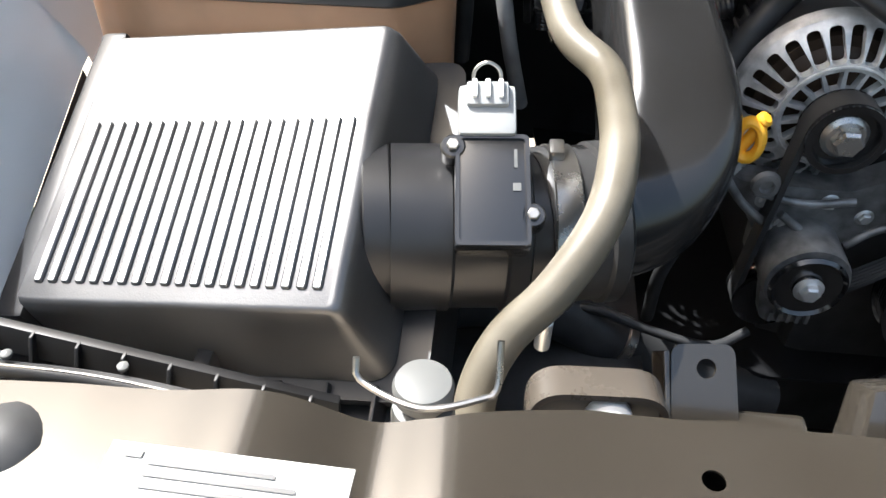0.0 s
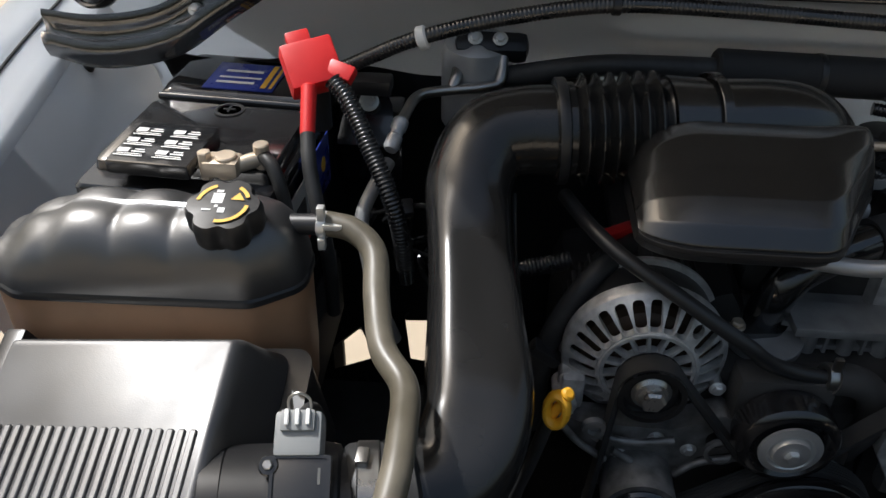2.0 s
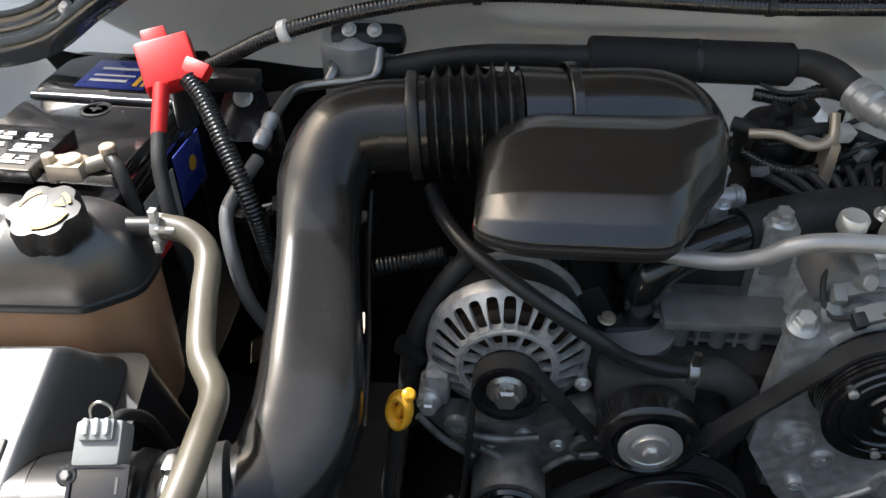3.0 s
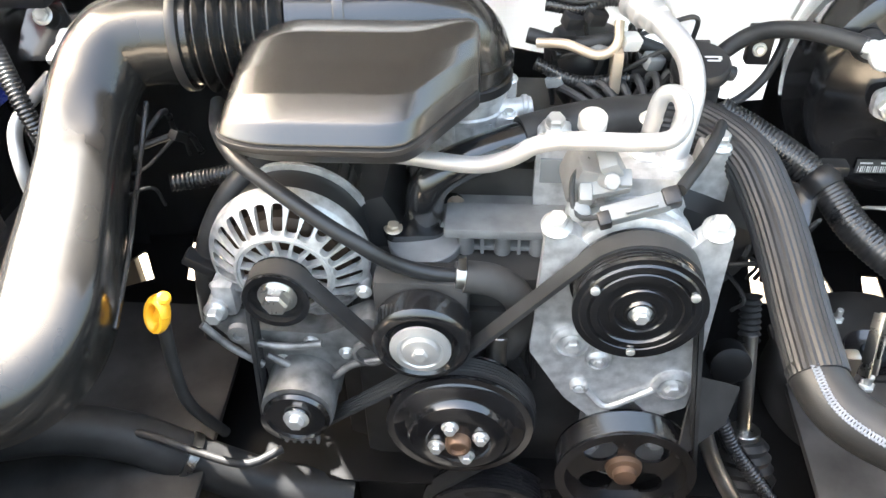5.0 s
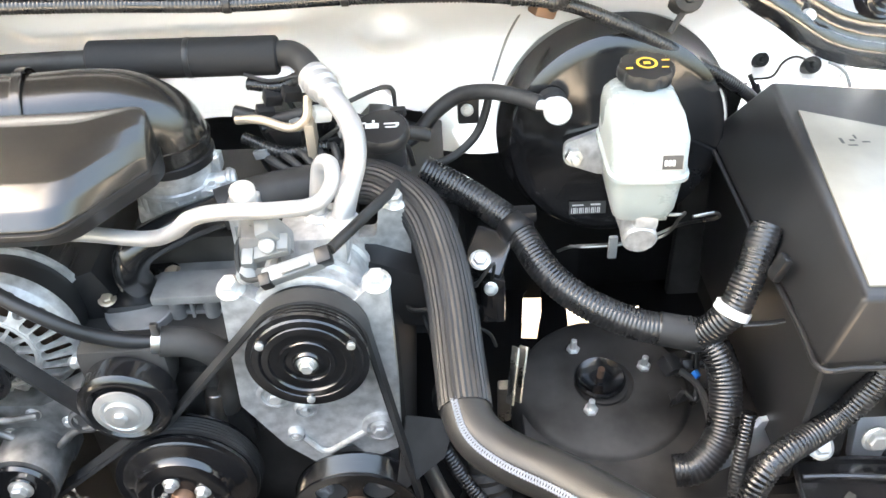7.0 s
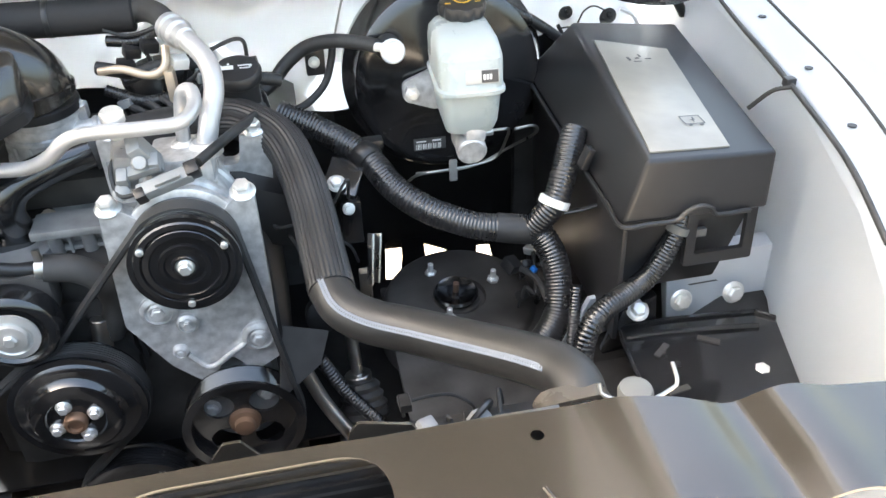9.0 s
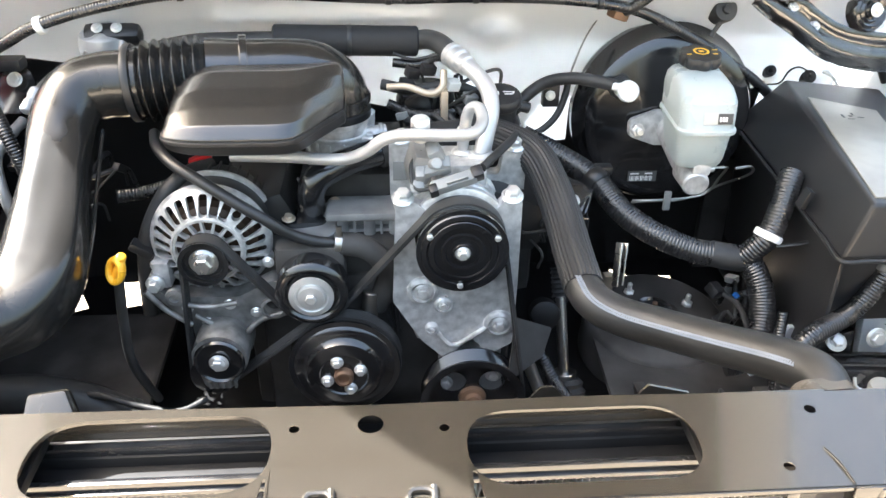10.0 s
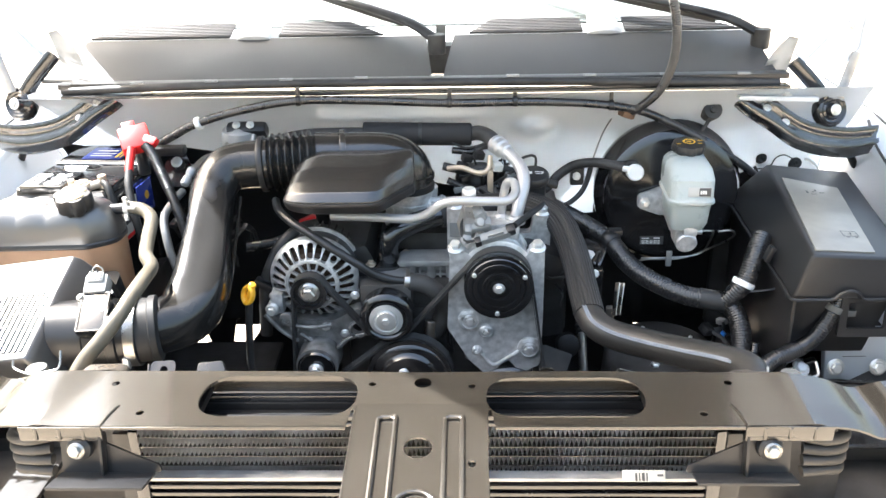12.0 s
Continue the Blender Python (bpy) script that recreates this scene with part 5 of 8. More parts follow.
def idler():
    c = thing("idler_pulley", (-0.09, 0.40, 0.83), "black idler pulley with a bare steel washer", "pulley")
    x, z = -0.0925, 0.880
    part("wheel", lathe([(0.03, 0), (0.049, 0), (0.051, 0.002), (0.0505, 0.03), (0.047, 0.034), (0.040, 0.036), (0.034, 0.031), (0.02, 0.031)], (x, 0.424, z), (0, -1, 0), 56), M_BPAINT, c)
    part("washer", lathe([(0.029, 0), (0.0315, 0.001), (0.0315, 0.004), (0.024, 0.006), (0.021, 0.003), (0.019, 0.004), (0.018, 0.009), (0.01, 0.010)], (x, 0.390, z), (0, -1, 0), 44), M_ZINC, c)
    bolt(c, (x, 0.381, z), (0, -1, 0), 0.008, h=0.006)
    br = part("bracket", join(box((-0.095, 0.445, 0.905), (0.10, 0.04, 0.06), 0.012), box((-0.02, 0.47, 0.80), (0.08, 0.03, 0.14), 0.01)), M_DUSTY, c)
    bolt(br, (-0.109, 0.444, 0.924), (0, -0.7, 0.7), 0.008)
    for k in range(3):
        part("web", box((-0.01 + 0.018 * k, 0.470, 0.815 - 0.006 * k), (0.006, 0.03, 0.08), 0.002, pose(0, 0, 0, 0, -35 + 16 * k, 0)), M_BLACK, br)


idler()


def water_pump():
    c = thing("water_pump_pulley", (-0.054, 0.38, 0.66), "black stepped water pump pulley with four bolts", "pulley")
    x, z = -0.054, 0.748
    part("wheel", lathe(grooved(0.079, 0.430, 0.394, 6, [(0.074, 0.036), (0.070, 0.040), (0.062, 0.042), (0.056, 0.046), (0.053, 0.052), (0.046, 0.055), (0.036, 0.056), (0.034, 0.054), (0.01, 0.054)]), (x, 0.430, z), (0, -1, 0), 72), M_BPAINT, c)
    part("hub", lathe([(0.014, 0), (0.0145, 0.010), (0.012, 0.014), (0.009, 0.0145), (0.008, 0.010)], (x, 0.378, z), (0, -1, 0), 28), M_RUST, c, "rusty brown hub")
    for a in (20, 110, 200, 290):
        q = radians(a)
        bolt(c, (x + 0.026 * math.cos(q), 0.374, z + 0.026 * math.sin(q)), (0, -1, 0), 0.0065, h=0.008)
    part("housing", rod((x, 0.47, z), (x, 0.43, z), 0.045), M_DUSTY, c)


water_pump()


def crank():
    c = thing("crank_pulley", (-0.02, 0.42, 0.47), "black crankshaft pulley low in the engine bay", "pulley")
    part("wheel", lathe(grooved(0.08, 0.432, 0.392, 6, [(0.06, 0.03), (0.03, 0.03), (0.02, 0.036)]), (-0.02, 0.432, 0.555), (0, -1, 0), 56), M_BPAINT, c)
    part("hub", rod((-0.02, 0.50, 0.555), (-0.02, 0.39, 0.555), 0.025), M_DUSTY, c)


crank()


def steering_pump():
    c = thing("steering_pump_pulley", (0.138, 0.40, 0.59), "black spoked power steering pulley", "pulley")
    x, z = 0.139, 0.669
    part("rim", lathe([(0.070, 0), (0.0795, 0), (0.0795, 0.003), *[(0.0785 - 0.0025 * (k % 2), 0.004 + 0.0026 * k) for k in range(11)], (0.0815, 0.034), (0.0815, 0.037), (0.070, 0.037), (0.069, 0.0)], (x, 0.430, z), (0, -1, 0), 64, caps=False), M_BPAINT, c)
    holes = [circ(0, 0, 0.008, 14)]
    for k in range(4):
        a = radians(45 + 90 * k)
        holes.append(circ(0.042 * math.cos(a), 0.042 * math.sin(a), 0.020, 20))
    part("web", sheet(circ(0, 0, 0.072, 56), holes, 0.004, xz(0.408) @ Matrix.Translation((x, z, 0))), M_BPAINT, c)
    part("hub", lathe([(0.022, 0), (0.020, 0.006), (0.014, 0.008), (0.013, 0.016), (0.008, 0.017)], (x, 0.408, z), (0, -1, 0), 28), M_RUST, c)
    part("pump", join(rod((x, 0.50, z), (x, 0.43, z), 0.05), box((x, 0.48, z + 0.03), (0.10, 0.07, 0.08), 0.02)), M_ALU_D, c)
    for k in (0, 2):
        a = radians(40 + 60 * k)
        bolt(c, (x + 0.045 * math.cos(a), 0.425, z + 0.045 * math.sin(a)), (0, -1, 0), 0.009, M_ALU)


steering_pump()


def compressor():
    x, z = 0.117, 0.949
    c = thing("air_conditioning_compressor", (x, 0.48, 0.75), "cast aluminium compressor with a black clutch pulley", "compressor")
    pul = part("pulley", lathe(grooved(0.0605, 0.428, 0.382, 7, [(0.0575, 0.046), (0.0565, 0.041)]), (x, 0.428, z), (0, -1, 0), 72), M_BPAINT, c, "black ribbed clutch pulley")
    part("clutch_plate", lathe([(0.058, 0), (0.0585, 0.003), (0.056, 0.006), (0.050, 0.0065), (0.0485, 0.004), (0.0465, 0.0065), (0.040, 0.0075), (0.0385, 0.005), (0.030, 0.005), (0.0285, 0.008), (0.024, 0.008), (0.022, 0.005), (0.016, 0.006), (0.014, 0.010), (0.012, 0.010), (0.010, 0.006)], (x, 0.386, z), (0, -1, 0), 72), M_BPAINT, pul)
    bolt(pul, (x, 0.379, z), (0, -1, 0), 0.0075, h=0.010, name="nut")
    for a in (28, 152, 270):
        q = radians(a - 3)
        part("rivet", lathe([(0.0042, 0), (0.0045, 0.003), (0.003, 0.004)], (x + 0.052 * math.cos(q), 0.380, z + 0.052 * math.sin(q)), (0, -1, 0), 14), M_ZINC, pul)
    part("coil_ring", lathe([(0.066, 0), (0.070, 0.002), (0.070, 0.012), (0.066, 0.014)], (x, 0.446, z), (0, -1, 0), 56), M_ALU, c)
    body = part("body", lathe([(0.055, 0), (0.060, 0.006), (0.060, 0.05), (0.064, 0.053), (0.064, 0.061), (0.060, 0.064), (0.060, 0.10), (0.064, 0.103), (0.064, 0.113), (0.060, 0.116), (0.056, 0.14)], (x, 0.58, z), (0, -1, 0), 56), M_ALU, c)
    part("head", box((x + 0.005, 0.515, z + 0.065), (0.075, 0.075, 0.04), 0.010), M_ALU, body)
    for k in range(5):
        a = radians(50 + 20 * k)
        part("body_rib", box((x + 0.062 * math.cos(a), 0.53, z + 0.062 * math.sin(a)), (0.006, 0.10, 0.006), 0.002), M_ALU, body)
    # front mounting bracket
    out = loop2([(0.028, 1.000, 0.004), (0.055, 1.000, 0.004), (0.072, 0.985, 0.01), (0.165, 0.985, 0.01), (0.178, 1.000, 0.004), (0.203, 1.000, 0.004), (0.203, 0.86, 0.01), (0.200, 0.755, 0.01), (0.165, 0.735, 0.02), (0.135, 0.770, 0.01), (0.100, 0.726, 0.015), (0.062, 0.765, 0.012), (0.020, 0.838, 0.015)])
    fr = part("front_bracket", sheet(out, [circ(x, z, 0.030, 32)], 0.022, xz(0.430)), M_ALU, c, "pale cast mounting plate")
    part("lower_body", box((0.115, 0.49, 0.82), (0.13, 0.09, 0.14), 0.015), M_ALU_D, c)
    for bx in (0.038, 0.190):
        part("bolt_post", rod((bx, 0.452, 0.985), (bx, 0.440, 1.004), 0.013), M_ALU, fr)
        bolt(fr, (bx, 0.441, 1.003), (0, -0.35, 0.94), 0.0105, h=0.014)
    for bx, bz, s in ((0.064, 0.857, 0.016), (0.094, 0.832, 0.010), (0.077, 0.789, 0.007), (0.178, 0.794, 0.016)):
        part("boss", lathe([(s * 1.45, 0), (s * 1.4, 0.006), (s * 1.05, 0.009), (s * 1.0, 0.006), (s * 0.4, 0.006)], (bx, 0.431, bz), (0, -1, 0), 28), M_ALU, fr)
        bolt(fr, (bx, 0.424, bz), (0, -1, 0), s * 0.55, M_ALU)
    part("rib", tube([(0.085, 0.427, 0.782), (0.108, 0.425, 0.758), (0.135, 0.425, 0.772), (0.165, 0.427, 0.792)], 0.004, 0.006, 8), M_ALU, fr)
    # rear bracket
    out = loop2([(0.020, 1.04, 0.004), (0.055, 1.04, 0.004), (0.06, 0.99, 0.01), (0.185, 0.985, 0.01), (0.19, 1.025, 0.004), (0.225, 1.02, 0.004), (0.222, 0.90, 0.01), (0.02, 0.90, 0.01)])
    rr = part("rear_bracket", sheet(out, [], 0.025, xz(0.545)), M_ALU, c)
    for bx, bz in ((0.038, 1.042), (0.208, 1.026)):
        bolt(rr, (bx, 0.556, bz), (0, -0.2, 0.97), 0.010, h=0.014)
    # electrical plug and its sleeve
    pl = part("clutch_plug", box((0.108, 0.436, 1.028), (0.064, 0.017, 0.016), 0.003, pose(0, 0, 0, 30, -14, 8)), M_GREY, c, "pale grey plug")
    part("plug_nose", box((0.140, 0.440, 1.039), (0.016, 0.018, 0.017), 0.003, pose(0, 0, 0, 30, -14, 8)), M_BLACK, pl)
    part("clip", box((0.088, 0.466, 1.052), (0.018, 0.03, 0.05), 0.004, pose(0, 0, 0, 20, -25, 0)), M_GREY, pl)
    part("pressure_switch", join(box((0.062, 0.478, 1.040), (0.030, 0.05, 0.045), 0.006, pose(0, 0, 0, 10, 15, 10)), rod((0.075, 0.47, 1.04), (0.085, 0.44, 1.055), 0.008)), M_ALU_D, c)
    part("wire", tube([(0.078, 0.43, 1.022), (0.055, 0.435, 1.020), (0.050, 0.455, 1.045), (0.065, 0.47, 1.06)], 0.0028, 0.005, 8), M_RUBBER, pl)
    part("sleeve", tube([(0.147, 0.442, 1.046), (0.180, 0.50, 1.046), (0.212, 0.575, 1.036), (0.222, 0.625, 1.026)], 0.0062, 0.005, 12), M_RUBBER, pl, "black heat-shrink sleeve")
    part("terminal", join(box((0.080, 0.452, 1.040), (0.046, 0.016, 0.012), 0.002, pose(0, 0, 0, 30, -10, 6)), box((0.062, 0.447, 1.034), (0.012, 0.018, 0.020), 0.002, pose(0, 0, 0, 30, 0, 0)), box((0.098, 0.455, 1.046), (0.012, 0.018, 0.018), 0.002, pose(0, 0, 0, 30, 0, 0))), M_GREY, pl, "pale grey terminal clip")
    part("round_boss", lathe([(0.009, 0), (0.010, 0.004), (0.007, 0.006)], (0.058, 0.440, 1.020), (0, -0.8, 0.5), 20), M_GREY, pl)
    part("plug_lock", box((0.080, 0.428, 1.020), (0.012, 0.014, 0.016), 0.002, pose(0, 0, 0, 30, -14, 8)), M_BLACK, pl)
    part("plug_rib", box((0.112, 0.427, 1.036), (0.030, 0.004, 0.005), 0.001, pose(0, 0, 0, 30, -14, 8)), M_GREY, pl)
    part("label", box((0.040, 0.545 - 0.0015, 0.995), (0.03, 0.002, 0.03), 0.0005), M_GREY, rr)


compressor()


def belt():
    """Serpentine belt: tangent runs between pulleys (x, z, r, way round)."""
    P = [(0.117, 0.949, 0.0615, 1), (-0.0925, 0.880, 0.0525, -1), (-0.236, 0.930, 0.032, 1), (-0.249, 0.737, 0.031, 1), (-0.054, 0.748, 0.0815, -1), (-0.02, 0.555, 0.081, 1), (0.139, 0.669, 0.0805, 1)]
    n = len(P)
    leave, arrive = [], []
    for i in range(n):
        a, b = P[i], P[(i + 1) % n]
        d = Vector((b[0] - a[0], b[1] - a[1]))
        k = b[3] * b[2] - a[3] * a[2]
        th = math.atan2(d.y, d.x) - math.asin(max(-1, min(1, k / d.length)))
        nx, nz = -math.sin(th), math.cos(th)
        leave.append((a[0] - a[3] * a[2] * nx, a[1] - a[3] * a[2] * nz))
        arrive.append((b[0] - b[3] * b[2] * nx, b[1] - b[3] * b[2] * nz))
    path = []
    for i in range(n):
        x, z, r, s = P[i]
        p, q = arrive[i - 1], leave[i]
        a0, a1 = math.atan2(p[1] - z, p[0] - x), math.atan2(q[1] - z, q[0] - x)
        da = (a1 - a0) % (2 * math.pi) if s > 0 else -((a0 - a1) % (2 * math.pi))
        m = max(2, int(abs(da) * 12))
        path += [(x + r * math.cos(a0 + da * k / m), z + r * math.sin(a0 + da * k / m)) for k in range(m + 1)]
    N = len(path)
    rings, inner = [], []
    for i in range(N):
        p0, p1 = Vector(path[i - 1]), Vector(path[(i + 1) % N])
        t = (p1 - p0).normalized()
        nx, nz = -t.y * 0.0022, t.x * 0.0022
        x, z = path[i]
        rings.append([Vector((x - nx, 0.402, z - nz)), Vector((x + nx, 0.402, z + nz)), Vector((x + nx, 0.424, z + nz)), Vector((x - nx, 0.424, z - nz))])
        inner.append((x + nx * 1.5, z + nz * 1.5, nx, nz))
    rings.append(rings[0])
    inner.append(inner[0])
    c = thing("drive_belt", (-0.05, 0.413, 0.70), "black serpentine drive belt around the pulleys", "belt")
    bm = skin(rings, caps=False)
    bmesh.ops.remove_doubles(bm, verts=bm.verts, dist=1e-5)
    part("backing", bm, M_RUBBER, c, "smooth rubber backing", 30)
    for k in range(5):
        y = 0.405 + 0.004 * k
        bm = skin([[Vector((x, y - 0.0013, z)), Vector((x + nx * 0.5, y - 0.0006, z + nz * 0.5)), Vector((x + nx * 0.5, y + 0.0006, z + nz * 0.5)), Vector((x, y + 0.0013, z))] for x, z, nx, nz in inner], caps=False)
        bmesh.ops.remove_doubles(bm, verts=bm.verts, dist=1e-5)
        part("rib", bm, M_RUBBER, c)


belt()


def thermostat():
    c = thing("thermostat_housing", (-0.1, 0.52, 0.86), "black water outlet on a grey thermostat housing", "thermostat")
    part("base", rod((-0.095, 0.53, 0.85), (-0.097, 0.518, 0.925), 0.042, seg=32), M_ALU_D, c)
    m = frame_on((-0.098, 0.535, 0.938), (0.83, 0.55, 0.03), (-0.5, 0.8, 0.25))
    part("flange", sheet(loop2([(-0.050, -0.010, 0.012), (0.0, -0.032, 0.02), (0.050, -0.012, 0.012), (0.050, 0.012, 0.012), (0.0, 0.034, 0.02), (-0.050, 0.012, 0.012)]), [], 0.010, m), M_BPAINT, c, "gloss black flange")
    for x in (-0.040, 0.040):
        bolt(c, m @ Vector((x, 0, 0)), m.to_3x3() @ Vector((0, 0, 1)), 0.007, M_LEAD)
    part("outlet", tube([(-0.098, 0.533, 0.935), (-0.096, 0.520, 0.975), (-0.080, 0.525, 1.000), (-0.040, 0.545, 1.012), (0.02, 0.575, 1.018)], 0.021, 0.006, 24), M_BPAINT, c, "gloss black outlet pipe")


thermostat()


def heater_hose():
    c = thing("heater_hose", (-0.2, 0.45, 0.95), "slim black rubber hose running over the alternator", "hose")
    part("hose", tube([(-0.325, 0.585, 1.045), (-0.305, 0.520, 1.052), (-0.275, 0.475, 1.046), (-0.232, 0.448, 1.030), (-0.185, 0.430, 1.005), (-0.148, 0.424, 0.982), (-0.130, 0.426, 0.966), (-0.112, 0.432, 0.952), (-0.082, 0.436, 0.940), (-0.052, 0.440, 0.934)], 0.0080, 0.006, 18), M_BLACK, c)
    part("spring_clamp", join(lathe([(0.0145, 0), (0.015, 0.002), (0.015, 0.012), (0.0145, 0.014)], (-0.060, 0.440, 0.935), (1, 0.1, -0.15), 24), box((-0.052, 0.436, 0.955), (0.008, 0.006, 0.016), 0.001)), M_STEEL, c)
    part("bypass_hose", tube([(-0.052, 0.440, 0.934), (-0.020, 0.446, 0.924), (0.004, 0.450, 0.900), (0.012, 0.452, 0.860), (-0.005, 0.455, 0.815)], 0.017, 0.006, 20), M_DUSTY, c, "worn dark bypass hose")
    part("hose_end", rod((-0.012, 0.448, 0.845), (-0.016, 0.44, 0.800), 0.012), M_STEEL, c)


heater_hose()


def ac_lines():
    c = thing("refrigerant_lines", (0.1, 0.5, 1.0), "bare aluminium refrigerant pipes on the compressor", "pipe")
    part("pipe", tube([(-0.20, 0.50, 1.045), (-0.12, 0.49, 1.046), (-0.045, 0.470, 1.050), (-0.010, 0.458, 1.066), (0.012, 0.449, 1.086), (0.04, 0.446, 1.094), (0.10, 0.452, 1.090), (0.135, 0.462, 1.088), (0.150, 0.487, 1.094), (0.148, 0.512, 1.104), (0.135, 0.525, 1.096), (0.128, 0.522, 1.060), (0.126, 0.520, 1.03)], 0.0085, 0.004, 18), M_TUBE, c)
    part("suction_pipe", tube([(0.128, 0.652, 1.130), (0.146, 0.622, 1.124), (0.166, 0.585, 1.108), (0.170, 0.555, 1.086), (0.160, 0.525, 1.058), (0.152, 0.510, 1.030)], 0.0125, 0.004, 22), M_TUBE, c)
    part("collar", lathe([(0.017, 0), (0.0195, 0.002), (0.0195, 0.010), (0.0165, 0.012), (0.0165, 0.016), (0.0195, 0.018), (0.0195, 0.028), (0.016, 0.032), (0.016, 0.045), (0.0125, 0.048)], (0.118, 0.668, 1.133), (0.5, -0.83, -0.16), 32), M_TUBE, c)
    part("service_cap", join(lathe([(0.012, 0), (0.0132, 0.002), (0.0132, 0.013), (0.011, 0.016), (0.006, 0.0165)], (0.064, 0.468, 1.094), (0, -0.1, 1), 28), rod((0.064, 0.468, 1.075), (0.064, 0.468, 1.095), 0.009)), M_ZINC, c, "pale metal service cap")
    part("fitting", join(lathe([(0.020, 0), (0.020, 0.012), (0.015, 0.016)], (0.152, 0.510, 1.024), (0, 0, 1), 28), lathe([(0.016, 0), (0.016, 0.012), (0.011, 0.016)], (0.126, 0.520, 1.024), (0, 0, 1), 28)), M_ALU, c)
    bolt(c, (0.132, 0.545, 1.060), (0, -0.2, 1), 0.008)
    part("hose", tube([(0.06, 0.732, 1.134), (0.085, 0.722, 1.140), (0.105, 0.695, 1.140), (0.122, 0.662, 1.132)], 0.0155, 0.006, 20), M_RUBBER, c)
    part("foam_sleeve", rod((-0.158, 0.722, 1.142), (0.070, 0.732, 1.134), 0.024, seg=28, bev=0.003), M_FOAM, c, "black foam insulation sleeve")
    part("sleeve_tie", lathe([(0.0245, 0), (0.025, 0.001), (0.025, 0.006), (0.0245, 0.007)], (-0.042, 0.727, 1.138), (1, 0.04, -0.03), 28), M_BLACK, c)
    part("inner_hose", tube([(-0.42, 0.76, 1.10), (-0.30, 0.73, 1.135), (-0.22, 0.722, 1.142), (-0.14, 0.722, 1.142)], 0.013, 0.008, 18), M_RUBBER, c)


ac_lines()


def oil_filler():
    c = thing("oil_filler_cap", (0.195, 0.65, 1.0), "black oil filler cap with white oil can symbol", "cap")
    part("neck", rod((0.196, 0.655, 0.96), (0.196, 0.645, 1.062), 0.026), M_BLACK, c)
    part("lid", lathe([(0.030, 0), (0.032, 0.003), (0.032, 0.014), (0.029, 0.018), (0.01, 0.019)], (0.196, 0.645, 1.060), (0, -0.25, 0.97), 24), M_BLACK, c)
    m = frame_on((0.196, 0.640, 1.0795), (1, 0, 0), (0, 0.97, 0.25))
    bars(c, m, [(-0.020, -0.006, 0.016, 0.009), (-0.024, 0.002, 0.005, 0.003), (-0.012, 0.004, 0.003, 0.004), (0.002, 0.0, 0.018, 0.0025), (0.004, -0.006, 0.014, 0.0025), (0.016, -0.003, 0.004, 0.0025)], M_PRINT_W, "symbol")


oil_filler()


def fuel_rail():
    c = thing("fuel_line", (0.05, 0.66, 1.0), "tan metal fuel line and black wiring above the manifold", "pipe")
    part("line", tube([(0.02, 0.665, 1.082), (0.05, 0.655, 1.086), (0.085, 0.65, 1.076), (0.105, 0.655, 1.085), (0.108, 0.672, 1.105)], 0.0055, 0.004, 12), M_LEAD, c)
    part("block", box((0.108, 0.66, 1.055), (0.012, 0.03, 0.05), 0.003), M_LEAD, c)
    part("conduit", tube([(0.03, 0.715, 1.105), (0.07, 0.705, 1.105), (0.10, 0.70, 1.118), (0.14, 0.69, 1.112)], 0.008, ridge=0.0015, pitch=0.004), M_LOOM, c, angle=85)
    part("conduit", tube([(0.01, 0.70, 1.075), (0.06, 0.69, 1.068), (0.12, 0.69, 1.075), (0.19, 0.69, 1.050), (0.25, 0.70, 1.03)], 0.009, 0.008, 12), M_RUBBER, c)
    part("conduit", tube([(0.02, 0.68, 1.05), (0.07, 0.665, 1.035), (0.13, 0.665, 1.04), (0.18, 0.69, 1.01)], 0.008, ridge=0.0015, pitch=0.004), M_LOOM, c, angle=85)
    for x, y, z, mm in ((0.06, 0.70, 1.093, M_BLACK), (0.085, 0.695, 1.10, M_BLACK), (0.122, 0.672, 1.082, M_WPLAST), (0.05, 0.69, 1.078, M_BLACK), (0.15, 0.67, 1.06, M_GREY)):
        part("plug", box((x, y, z), (0.022, 0.018, 0.016), 0.003, pose(0, 0, 0, 15, 10, 25)), mm, c)
    part("wire", tube([(0.03, 0.70, 1.125), (0.06, 0.70, 1.115), (0.10, 0.69, 1.125)], 0.0025, 0.005, 8), M_RUBBER, c)


fuel_rail()


